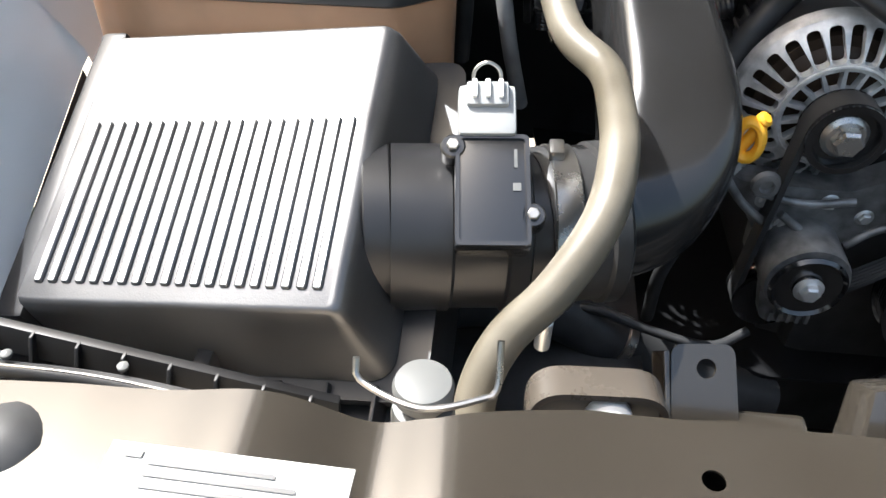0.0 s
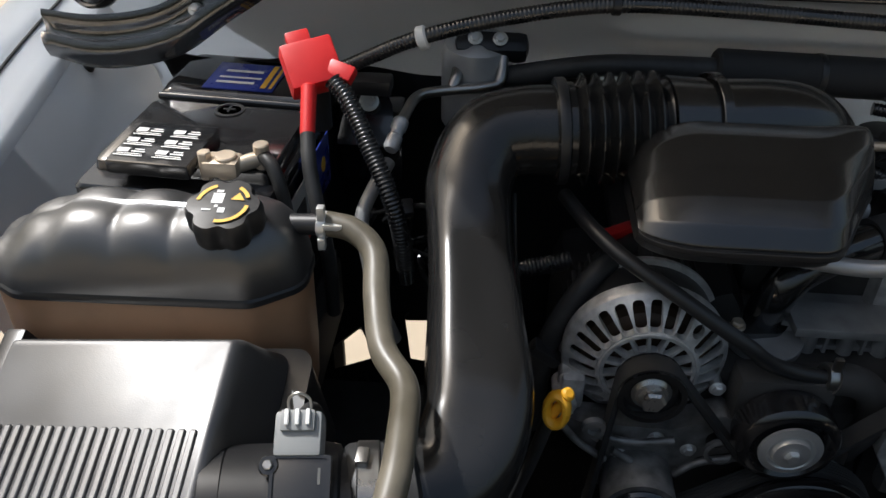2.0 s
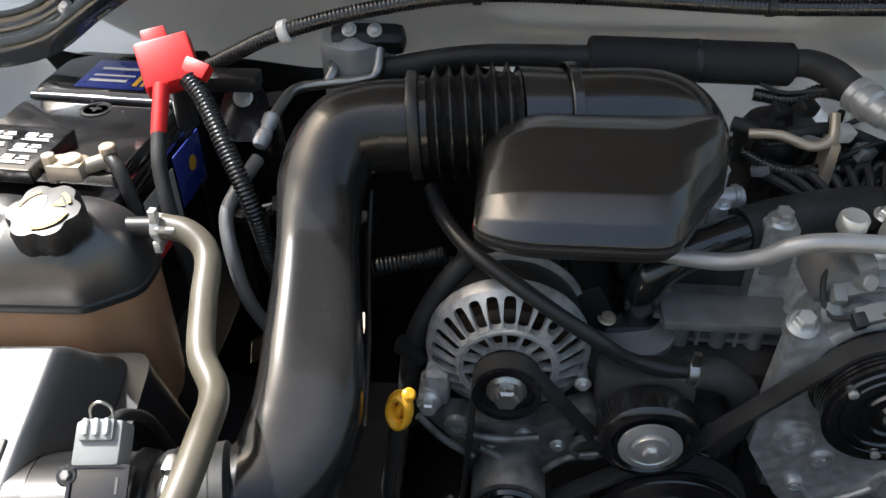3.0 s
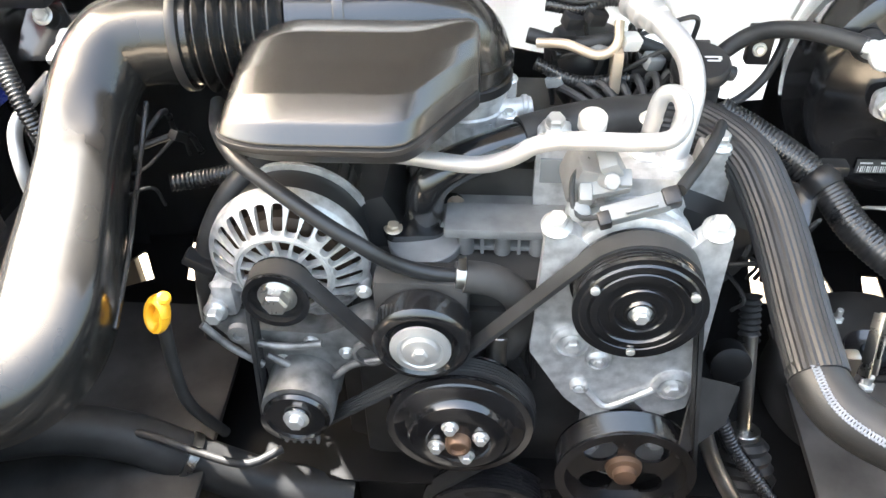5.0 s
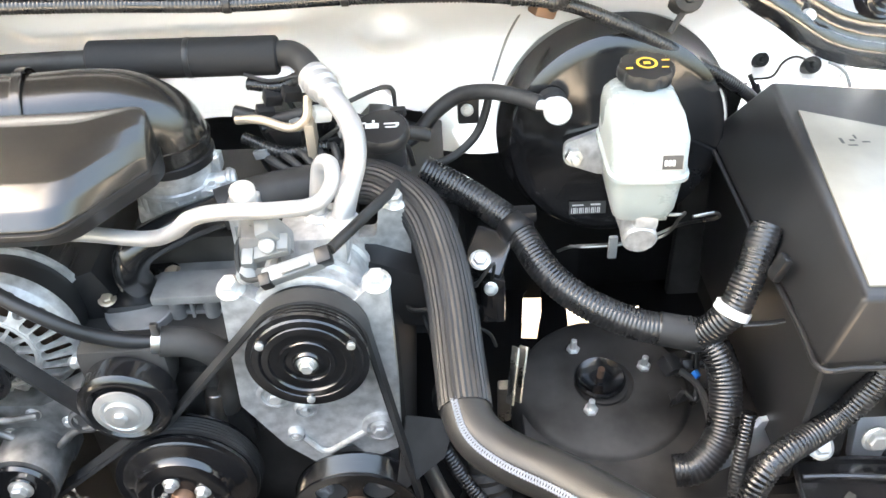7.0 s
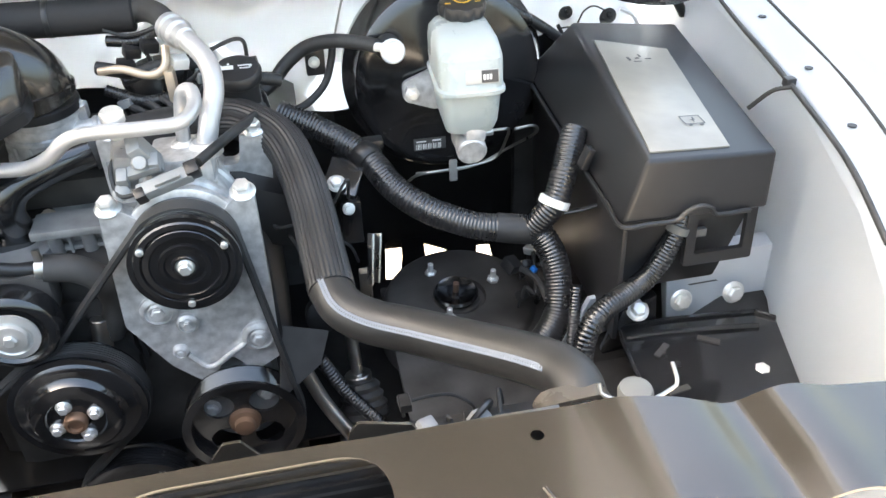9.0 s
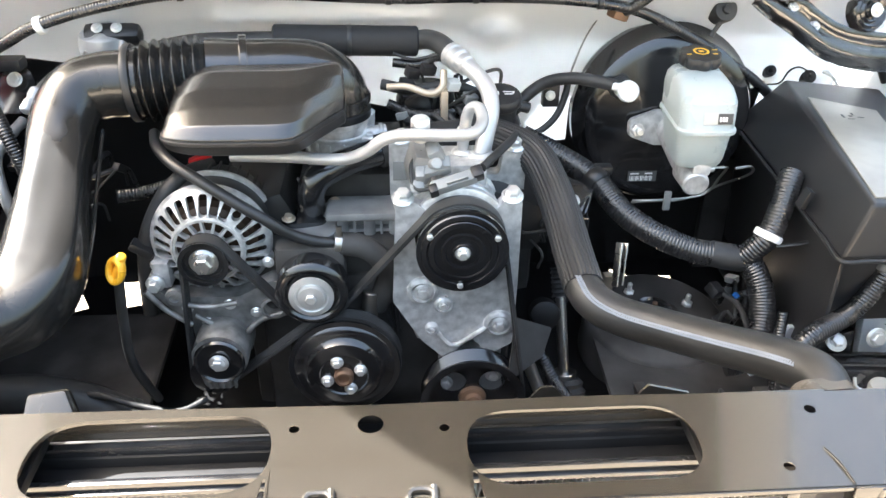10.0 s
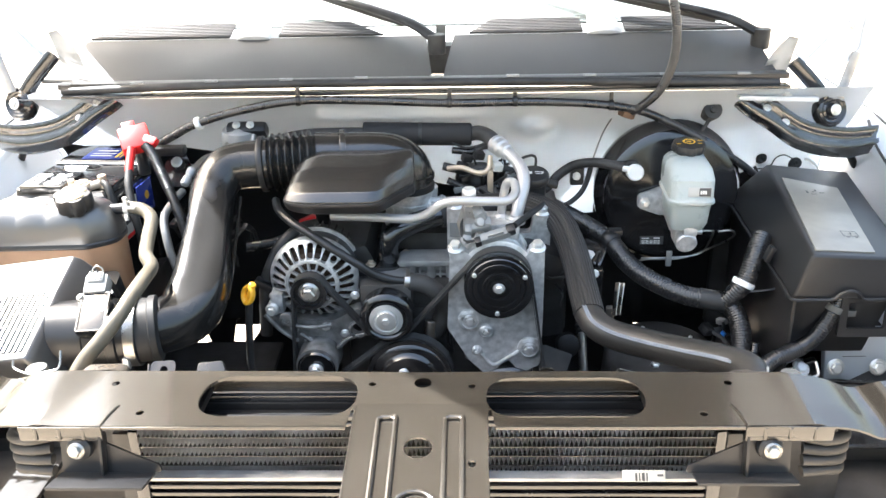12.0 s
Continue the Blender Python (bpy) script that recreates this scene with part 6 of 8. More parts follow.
# ---- tank and battery side ----
def coolant_tank():
    c = thing("coolant_tank", (-0.71, 0.42, 0.88), "coolant tank with black grained top and amber lower half", "tank")
    # outline of the tank seen from above
    def ring(k, z, sx=0.0):
        o = loop2([(-0.868, 0.385, 0.035), (-0.83, 0.362, 0.03), (-0.618, 0.368, 0.03), (-0.575, 0.398, 0.03), (-0.575, 0.455, 0.035), (-0.618, 0.475, 0.03), (-0.84, 0.470, 0.04), (-0.872, 0.44, 0.03)], 6)
        cx, cy = -0.712, 0.420
        return [Vector((cx + (x - cx) * (1 - k * 0.45), cy + (y - cy) * (1 - k), z)) for x, y in o]
    part("lower_tank", skin([ring(0.10, 0.88), ring(0.04, 0.90), ring(0.0, 0.95), ring(-0.01, 1.030), ring(-0.01, 1.040)]), M_TANK, c, "translucent amber plastic lower half")
    part("weld_rim", skin([ring(-0.01, 1.038), ring(-0.05, 1.040), ring(-0.05, 1.046), ring(-0.01, 1.049)]), M_BLACK, c)
    # bulged top: two rows of lobes divided by shallow valleys
    rings = []
    for k, z in ((-0.02, 1.048), (-0.02, 1.058), (0.0, 1.066), (0.03, 1.075), (0.07, 1.084), (0.12, 1.091), (0.18, 1.097), (0.26, 1.103), (0.34, 1.107), (0.42, 1.110), (0.52, 1.113), (0.62, 1.115), (0.72, 1.116), (0.82, 1.1165), (0.90, 1.117), (0.97, 1.117)):
        r = evenly(ring(k, z), 150)
        for v in r:
            if z > 1.06:
                f = min(1, (z - 1.06) / 0.045)
                inside = 1 / (1 + math.exp((v.x + 0.665) * 220))
                lobe = abs(math.sin(math.pi * (v.x + 0.791) / 0.0525)) ** 0.7 * (0.35 + 0.65 * abs(math.sin(math.pi * (v.y - 0.417) / 0.055)) ** 0.7)
                v.z -= f * 0.0065 * (1 - lobe) * inside + f * 0.010 / (1 + math.exp((v.x + 0.795) * 400))
                v.z -= f * 0.22 * max(0, -0.80 - v.x)
                v.z -= f * 0.18 * max(0, v.x + 0.60)
        rings.append(r)
    part("upper_tank", skin(rings), M_TOP, c, "grained black upper half")
    cap = part("cap", lobed([(0.022, -0.02), (0.025, -0.012), (0.032, -0.010), (0.0335, -0.006), (0.0335, 0.011), (0.031, 0.0165), (0.010, 0.018)], (-0.634, 0.390, 1.122), (0.02, -0.22, 0.97), 6, 0.16), M_BLACK, c, "black screw cap with yellow warning print")
    m = frame_on(Vector((-0.634, 0.390, 1.122)) + Vector((0.02, -0.22, 0.97)).normalized() * 0.0178, (1, 0, 0), (0, 0.97, 0.22))

    def arc(a0, a1):
        bm = bmesh.new()
        prev = None
        for i in range(13):
            a = radians(a0 + (a1 - a0) * i / 12)
            p = [bm.verts.new(m @ Vector((r * math.cos(a), r * math.sin(a), 0.0006))) for r in (0.0200, 0.0235)]
            if prev:
                bm.faces.new((prev[0], p[0], p[1], prev[1]))
            prev = p
        return bm
    part("yellow_print", arc(115, 175), M_PRINT_Y, cap)
    part("yellow_print", arc(-95, -5), M_PRINT_Y, cap)
    part("yellow_print", arc(20, 60), M_PRINT_Y, cap)
    tri = bmesh.new()
    tri.faces.new([tri.verts.new(m @ Vector(p)) for p in ((0.006, 0.004, 0.0006), (0.018, 0.004, 0.0006), (0.012, 0.013, 0.0006))])
    part("warning_sign", tri, M_PRINT_Y, cap)
    bars(cap, m, [(-0.010, -0.001, 0.010, 0.012), (-0.008, 0.012, 0.006, 0.003), (-0.016, -0.010, 0.008, 0.0018), (-0.002, -0.012, 0.006, 0.006), (-0.006, -0.006, 0.003, 0.003)], M_PRINT_W, "symbol")
    part("outlet", rod((-0.600, 0.433, 1.089), (-0.545, 0.430, 1.094), 0.010), M_BLACK, c)
    part("foot", box((-0.72, 0.42, 0.80), (0.2, 0.08, 0.17), 0.01), M_DUSTY, c)


coolant_tank()


def tank_hose():
    c = thing("coolant_hose", (-0.5, 0.25, 0.95), "dusty grey coolant hose from the tank to the radiator", "hose")
    pts = [(-0.556, 0.431, 1.094), (-0.530, 0.425, 1.092), (-0.508, 0.405, 1.082), (-0.500, 0.36, 1.066), (-0.488, 0.31, 1.054), (-0.466, 0.272, 1.050), (-0.462, 0.225, 1.050), (-0.463, 0.18, 1.046), (-0.472, 0.14, 1.030), (-0.495, 0.112, 1.002), (-0.520, 0.098, 0.975), (-0.533, 0.080, 0.950), (-0.535, 0.055, 0.925)]
    part("hose", tube(pts, 0.0118, 0.005, 24), M_HOSE, c)
    cl = part("spring_clamp", lathe([(0.0118, 0), (0.0128, 0.001), (0.0128, 0.008), (0.0118, 0.009)], (-0.563, 0.431, 1.093), (1, -0.1, 0), 28), M_ZINC, c)
    part("ear", box((-0.559, 0.425, 1.109), (0.007, 0.008, 0.014), 0.001), M_ZINC, cl)
    part("ear", box((-0.559, 0.420, 1.079), (0.007, 0.007, 0.012), 0.001), M_ZINC, cl)
    part("ear", box((-0.548, 0.420, 1.098), (0.018, 0.006, 0.006), 0.001), M_ZINC, cl)


tank_hose()


def battery():
    c = thing("battery", (-0.72, 0.57, 0.88), "black car battery with printed labels", "battery")
    m = Matrix.Translation((-0.726, 0.570, 0)) @ pose(0, 0, 0, 0, 0, -4)
    R = pose(0, 0, 0, 0, 0, -4)
    part("case", stack([(0.88, 0.012, 0, 0.195, 0.180, 0.008), (1.070, 0.012, 0, 0.198, 0.184, 0.008), (1.072, 0.012, 0, 0.204, 0.190, 0.008), (1.086, 0.012, 0, 0.204, 0.190, 0.008), (1.090, 0.012, 0, 0.198, 0.184, 0.008)], m, 4), M_BPAINT, c)
    part("lid", stack([(1.089, 0.012, 0.01, 0.190, 0.150, 0.01), (1.100, 0.012, 0.01, 0.186, 0.145, 0.01), (1.102, 0.012, 0.01, 0.182, 0.14, 0.01)], m, 4), M_BPAINT, c)
    pan = part("vent_panel", box(m @ Vector((-0.010, -0.046, 1.110)), (0.085, 0.086, 0.016), 0.003, R), M_BPAINT, c)
    mm = m @ Matrix.Translation((-0.010, -0.046, 1.1186))
    rows = []
    for i in range(2):
        for j in range(3):
            x, y = -0.038 + 0.040 * i, -0.034 + 0.022 * j
            rows += [(x, y + 0.001, 0.030, 0.0018), (x + 0.002, y + 0.0045, 0.026, 0.0016), (x, y + 0.008, 0.012, 0.008), (x + 0.015, y + 0.009, 0.014, 0.0026), (x + 0.017, y + 0.0135, 0.010, 0.0022)]
    bars(pan, mm, rows, M_PRINT_W)
    part("grip", box(m @ Vector((0.012, -0.098, 1.078)), (0.18, 0.008, 0.012), 0.003, R), M_SATIN, c)
    part("plus_mark", lathe([(0.017, 0), (0.017, 0.002), (0.014, 0.0025), (0.013, 0.001)], m @ Vector((0.015, 0.068, 1.101)), (0, 0, 1), 24), M_BLACK, c)
    part("plus_mark", join(box(m @ Vector((0.015, 0.068, 1.103)), (0.014, 0.003, 0.002), 0.0005), box(m @ Vector((0.015, 0.068, 1.103)), (0.003, 0.014, 0.002), 0.0005)), M_BLACK, c)
    lab = part("side_label", box(m @ Vector((0.1215, -0.022, 1.030)), (0.0015, 0.070, 0.075), 0.0004, R), M_LABEL, c, "white side label with red block")
    part("label_block", box(m @ Vector((0.1225, -0.030, 1.036)), (0.0015, 0.03, 0.026), 0.0003, R), M_PRINT_K, lab)
    part("label_block", box(m @ Vector((0.1225, -0.022, 0.998)), (0.0015, 0.066, 0.008), 0.0003, R), M_RED, lab)
    part("label_block", box(m @ Vector((0.1225, 0.050, 1.046)), (0.0015, 0.066, 0.064), 0.0003, R), M_BLUE, lab)
    part("label_block", lathe([(0.009, 0), (0.009, 0.001)], m @ Vector((0.1235, 0.055, 1.05)), (1, 0, 0), 20), M_PRINT_Y, lab)
    part("rear_half", stack([(0.88, 0.012, 0.158, 0.195, 0.120, 0.008), (1.082, 0.012, 0.158, 0.198, 0.122, 0.008), (1.098, 0.012, 0.160, 0.196, 0.116, 0.012), (1.104, 0.012, 0.162, 0.188, 0.106, 0.012)], m, 4), M_BPAINT, c)
    part("joint_ridge", rod(m @ Vector((-0.085, 0.102, 1.097)), m @ Vector((0.108, 0.102, 1.097)), 0.005), M_BPAINT, c)
    top = part("top_label", box(m @ Vector((0.006, 0.150, 1.1065)), (0.086, 0.070, 0.0015), 0.0005, R @ pose(0, 0, 0, 2, 0, 0)), M_BLUE, c, "blue top label with yellow and white bars")
    q = m @ Matrix.Translation((0.012, 0.150, 1.1079)) @ pose(0, 0, 0, 2, 0, 0) @ Matrix.Diagonal((1.3, 1.5, 1.0, 1.0))
    bars(top, q, [(0.016, -0.02, 0.005, 0.04), (0.024, -0.02, 0.003, 0.04)], M_PRINT_Y)
    bars(top, q, [(-0.028, -0.015, 0.036, 0.004), (-0.028, -0.006, 0.040, 0.003), (-0.026, 0.005, 0.036, 0.004)], M_PRINT_W)
    term = part("terminal", join(rod((-0.668, 0.500, 1.098), (-0.668, 0.500, 1.122), 0.011, seg=20), box((-0.672, 0.500, 1.110), (0.036, 0.026, 0.018), 0.005), rod((-0.688, 0.497, 1.096), (-0.688, 0.497, 1.126), 0.007, seg=6), rod((-0.665, 0.500, 1.108), (-0.636, 0.515, 1.112), 0.008), rod((-0.636, 0.515, 1.100), (-0.636, 0.515, 1.128), 0.008, seg=14)), M_LEAD, c, "tan metal battery clamp")
    part("ground_lead", tube([(-0.634, 0.512, 1.116), (-0.622, 0.500, 1.110), (-0.612, 0.490, 1.085), (-0.608, 0.49, 1.04)], 0.007, 0.005, 12), M_RUBBER, term)
    part("tray", box((-0.726, 0.57, 0.84), (0.26, 0.2, 0.09), 0.01), M_DUSTY, c)


battery()


def positive_cover():
    c = thing("terminal_cover", (-0.60, 0.62, 1.10), "red plastic terminal cover with black battery cables", "cover")
    R = pose(0, 0, 0, 38, -8, 24)
    cov = part("cover", box((-0.604, 0.622, 1.166), (0.060, 0.058, 0.024), 0.004, R, taper=(0.94, 0.92)), M_RED, c)
    part("raised_block", box((-0.620, 0.640, 1.182), (0.026, 0.028, 0.016), 0.003, R), M_RED, cov)
    part("spout", box((-0.571, 0.614, 1.164), (0.030, 0.018, 0.014), 0.003, pose(0, 0, 0, 38, 10, -20)), M_RED, cov)
    part("cable_sleeve", rod((-0.601, 0.590, 1.158), (-0.596, 0.545, 1.122), 0.0085, 0.0078, bev=0.002), M_RED, c, "red cable sleeve")
    part("cable", tube([(-0.596, 0.547, 1.124), (-0.590, 0.520, 1.100), (-0.578, 0.495, 1.060), (-0.570, 0.49, 1.0), (-0.572, 0.50, 0.93)], 0.0078, 0.006, 12), M_RUBBER, c)
    part("conduit", tube([(-0.578, 0.605, 1.158), (-0.560, 0.590, 1.142), (-0.535, 0.560, 1.105), (-0.512, 0.535, 1.065), (-0.500, 0.53, 1.02), (-0.495, 0.54, 0.95)], 0.0105, ridge=0.0018, pitch=0.0045), M_LOOM, c, "corrugated black conduit", angle=85)
    part("post", rod((-0.60, 0.63, 1.09), (-0.60, 0.628, 1.16), 0.012), M_BLACK, c)
    part("fuse_block", box((-0.555, 0.672, 1.126), (0.06, 0.03, 0.018), 0.004), M_BLACK, c)


positive_cover()


def heater_pipes():
    c = thing("heater_pipes", (-0.5, 0.65, 0.9), "slim steel heater pipes beside the duct", "pipe")
    part("pipe", tube([(-0.400, 0.77, 1.150), (-0.402, 0.735, 1.112), (-0.42, 0.728, 1.104), (-0.47, 0.725, 1.098), (-0.500, 0.715, 1.094), (-0.512, 0.68, 1.085), (-0.520, 0.645, 1.075)], 0.0065, 0.005, 12), M_STEEL, c)
    part("fitting", lathe([(0.007, 0), (0.0095, 0.003), (0.0095, 0.014), (0.0075, 0.017), (0.0075, 0.024), (0.0092, 0.026), (0.0092, 0.04), (0.007, 0.044)], (-0.514, 0.668, 1.086), (-0.2, -0.8, -0.45), 20), M_ALU, c)
    part("pipe", tube([(-0.524, 0.620, 1.055), (-0.538, 0.575, 1.040), (-0.545, 0.550, 1.020), (-0.535, 0.525, 0.98), (-0.525, 0.52, 0.93), (-0.51, 0.54, 0.86)], 0.008, 0.006, 12), M_ALU_D, c)
    box_ = part("hvac_flange", box((-0.415, 0.765, 1.140), (0.09, 0.03, 0.035), 0.012, pose(0, 0, 0, 40, 0, 0)), M_BLACK, c)
    for x in (-0.435, -0.405):
        bolt(box_, (x, 0.752, 1.156), (0, -0.7, 0.7), 0.006)
    part("pipe", tube([(-0.455, 0.775, 1.130), (-0.455, 0.74, 1.112), (-0.46, 0.728, 1.098)], 0.008, 0.006, 12), M_STEEL, c)


heater_pipes()


def dipstick():
    c = thing("dipstick", (-0.33, 0.36, 0.7), "yellow ring-handled dipstick in its black tube", "dipstick")
    pts = []
    for k in range(25):
        a = 2 * math.pi * k / 24
        pts.append(Vector((-0.334, 0.350, 0.955)) + Vector((0.8, -0.35, 0.0)).normalized() * 0.0095 * math.cos(a) + Vector((0.1, 0.35, 0.93)).normalized() * 0.0145 * math.sin(a))
    part("ring", tube(pts, 0.0045, 0.003, 10, flat=1.6, flat_dir=(0.3, 0.9, 0)), M_YELLOW, c)
    part("knob", lathe([(0.004, 0), (0.0065, 0.002), (0.0065, 0.006), (0.004, 0.008)], (-0.327, 0.356, 0.968), (0.4, -0.4, 0.8), 20), M_YELLOW, c)
    part("stalk", rod((-0.325, 0.355, 0.968), (-0.338, 0.352, 0.945), 0.005), M_YELLOW, c)
    part("tube", tube([(-0.336, 0.360, 0.945), (-0.350, 0.375, 0.85), (-0.36, 0.40, 0.76), (-0.35, 0.44, 0.66)], 0.007, 0.01, 12), M_RUBBER, c)


dipstick()


# ---- brake side ----
BOOST = Vector((0.505, 0.735, 0.985))
BAX = Vector((0.0, -0.99, 0.07)).normalized()


def booster():
    c = thing("brake_booster", (0.505, 0.82, 0.85), "round gloss black brake booster on the firewall", "brake booster")
    part("shell", lathe([(0.10, -0.16), (0.135, -0.15), (0.150, -0.11), (0.158, -0.075), (0.162, -0.070), (0.162, -0.055), (0.157, -0.050), (0.148, -0.035), (0.145, -0.018), (0.136, -0.012), (0.125, -0.010), (0.10, -0.006), (0.06, 0.002), (0.04, 0.004), (0.036, 0.012)], BOOST, BAX, 72), M_BPAINT, c)
    part("check_valve", join(lathe([(0.012, -0.02), (0.012, 0.006), (0.0165, 0.008), (0.018, 0.012), (0.0175, 0.020), (0.015, 0.022), (0.014, 0.020), (0.006, 0.020)], (0.412, 0.715, 1.052), (0.1, -0.97, 0.25), 28), rod((0.412, 0.712, 1.056), (0.385, 0.706, 1.064), 0.0065)), M_WPLAST, c, "white plastic check valve")
    part("grommet", lathe([(0.02, 0), (0.018, 0.012), (0.012, 0.014)], (0.412, 0.745, 1.047), BAX, 24), M_RUBBER, c)
    m = frame_on((0.468, 0.7325, 0.885), (1, 0.0, 0), (0, 0.07, 0.99))
    lab = part("label", box(m.translation, (0.052, 0.020, 0.0015), 0.0003, m.to_3x3().to_4x4()), M_PRINT_K, c)
    bars(lab, m @ Matrix.Translation((0, 0, 0.0008)), [(-0.023 + 0.0028 * k, -0.008, 0.0010 + 0.0005 * ((k * 5) % 3), 0.009) for k in range(15)] + [(-0.022, 0.004, 0.016, 0.0025), (0.004, 0.004, 0.014, 0.003)], M_PRINT_W)
    part("mount_spacer", box((0.505, 0.91, 0.95), (0.16, 0.08, 0.14), 0.01), M_DUSTY, c)


booster()


def master_cylinder():
    c = thing("brake_fluid_reservoir", (0.50, 0.60, 0.93), "translucent white brake fluid reservoir on an aluminium master cylinder", "reservoir")
    cyl = part("cylinder", join(lathe([(0.024, 0), (0.026, 0.01), (0.024, 0.10), (0.021, 0.115), (0.019, 0.15), (0.021, 0.155), (0.021, 0.172), (0.018, 0.175)], (0.502, 0.725, 0.984), (-0.04, -0.97, -0.16), 32), box((0.500, 0.60, 0.985), (0.03, 0.10, 0.03), 0.008)), M_ALU, c, "aluminium master cylinder")
    part("flange", sheet(loop2([(-0.075, -0.014, 0.012), (-0.03, -0.03, 0.02), (0.03, -0.03, 0.02), (0.075, -0.014, 0.012), (0.075, 0.014, 0.012), (0.03, 0.03, 0.02), (-0.03, 0.03, 0.02), (-0.075, 0.014, 0.012)]), [], 0.012, frame_on((0.502, 0.712, 0.986), (1, 0, 0), (0, 0.2, 0.97))), M_ALU, cyl)
    for s in (-1, 1):
        part("stud", join(rod((0.502 + s * 0.064, 0.715, 0.986), (0.502 + s * 0.064, 0.682, 0.990), 0.006), rod((0.502 + s * 0.064, 0.706, 0.987), (0.502 + s * 0.064, 0.694, 0.989), 0.0115, seg=6)), M_ZINC, cyl)
    m = Matrix.Translation((0.498, 0.618, 0)) @ pose(0, 0, 0, 0, 0, -3)
    res = part("reservoir", stack([(0.985, 0.0, -0.02, 0.066, 0.090, 0.02), (1.000, 0.0, -0.02, 0.074, 0.104, 0.02), (1.042, 0.0, -0.014, 0.082, 0.124, 0.022), (1.045, 0.0, -0.014, 0.092, 0.136, 0.024), (1.050, 0.0, -0.014, 0.092, 0.136, 0.024), (1.053, 0.0, -0.014, 0.086, 0.130, 0.022), (1.090, 0.0, -0.008, 0.086, 0.128, 0.020), (1.104, 0.0, 0.002, 0.082, 0.108, 0.022), (1.112, 0.0, 0.012, 0.070, 0.080, 0.022), (1.114, 0.0, 0.018, 0.048, 0.060, 0.02)], m, 5), M_RESV, c)
    cap = part("cap", lobed([(0.024, -0.008), (0.026, -0.004), (0.032, 0), (0.0335, 0.003), (0.0335, 0.012), (0.0315, 0.016), (0.006, 0.0175)], (0.506, 0.655, 1.118), (0, -0.12, 0.99), 8, 0.10), M_BLACK, c, "black cap with yellow print")
    q = frame_on((0.506, 0.6528, 1.1362), (1, 0, 0), (0, 0.99, 0.12))
    ringbm = bmesh.new()
    prev = None
    for i in range(25):
        a = 2 * math.pi * i / 24
        p = [ringbm.verts.new(q @ Vector((r * math.cos(a), r * math.sin(a), 0.0006))) for r in (0.009, 0.0125)]
        if prev:
            ringbm.faces.new((prev[0], p[0], p[1], prev[1]))
        prev = p
    part("yellow_ring", ringbm, M_PRINT_Y, cap)
    bars(cap, q, [(-0.026, -0.012, 0.008, 0.004), (0.018, 0.003, 0.009, 0.003), (0.015, -0.012, 0.008, 0.003), (-0.004, -0.003, 0.008, 0.006)], M_PRINT_Y)
    f = m @ Matrix.Translation((0, -0.0768, 1.070)) @ frame_on((0, 0, 0), (1, 0, 0), (0, 0.17, 1))
    lab = part("label", box(f @ Vector((0.012, 0, 0)), (0.044, 0.018, 0.001), 0.0002, f.to_3x3().to_4x4()), M_LABEL, c)
    part("label_block", box(f @ Vector((0.022, 0, 0.0008)), (0.022, 0.016, 0.001), 0.0002, f.to_3x3().to_4x4()), M_PRINT_K, lab)
    bars(lab, f @ Matrix.Translation((0.012, 0, 0.0012)), [(0.001 + 0.0042 * k, -0.004, 0.0032, 0.007) for k in range(3)], M_PRINT_W)
    part("block", box((0.497, 0.600, 0.955), (0.035, 0.05, 0.03), 0.006), M_ALU, cyl)
    part("brake_pipe", tube([(0.520, 0.585, 0.970), (0.548, 0.580, 0.972), (0.560, 0.60, 0.960), (0.565, 0.63, 0.93), (0.555, 0.645, 0.895), (0.52, 0.645, 0.885), (0.46, 0.64, 0.885), (0.43, 0.65, 0.88)], 0.0022, 0.005, 8), M_STEEL, c)
    part("brake_pipe", tube([(0.560, 0.57, 0.975), (0.59, 0.58, 0.972), (0.60, 0.60, 0.95), (0.58, 0.66, 0.90), (0.52, 0.66, 0.875), (0.44, 0.66, 0.872), (0.42, 0.68, 0.85)], 0.0022, 0.005, 8), M_STEEL, c)
    part("nut", rod((0.520, 0.585, 0.970), (0.532, 0.583, 0.971), 0.007, seg=6), M_ZINC, c)
    part("pipe_clip", box((0.485, 0.637, 0.885), (0.012, 0.006, 0.035), 0.002), M_GREY, c, "pale pipe clip")


master_cylinder()


def vacuum_hose():
    c = thing("vacuum_hose", (0.3, 0.75, 1.0), "black rubber vacuum hose to the brake booster", "hose")
    part("hose", tube([(0.20, 0.745, 0.985), (0.235, 0.765, 1.000), (0.262, 0.778, 1.025), (0.295, 0.775, 1.048), (0.335, 0.750, 1.062), (0.375, 0.722, 1.064), (0.392, 0.708, 1.063)], 0.0105, 0.006, 16), M_RUBBER, c)
    part("cable", tube([(0.335, 0.80, 1.045), (0.33, 0.79, 1.02), (0.315, 0.78, 0.985), (0.285, 0.76, 0.965), (0.25, 0.74, 0.96)], 0.006, 0.006, 10), M_RUBBER, c)
    part("strap", tube([(0.376, 0.800, 1.148), (0.362, 0.805, 1.12), (0.352, 0.81, 1.09), (0.34, 0.81, 1.05)], 0.004, 0.006, 8, flat=0.4), M_GREY, c, "pale earth strap")
    part("bracket", box((0.305, 0.80, 1.02), (0.03, 0.02, 0.05), 0.004), M_BLACK, c)
    bolt(c, (0.303, 0.788, 1.018), (0, -1, 0.2), 0.006)


vacuum_hose()


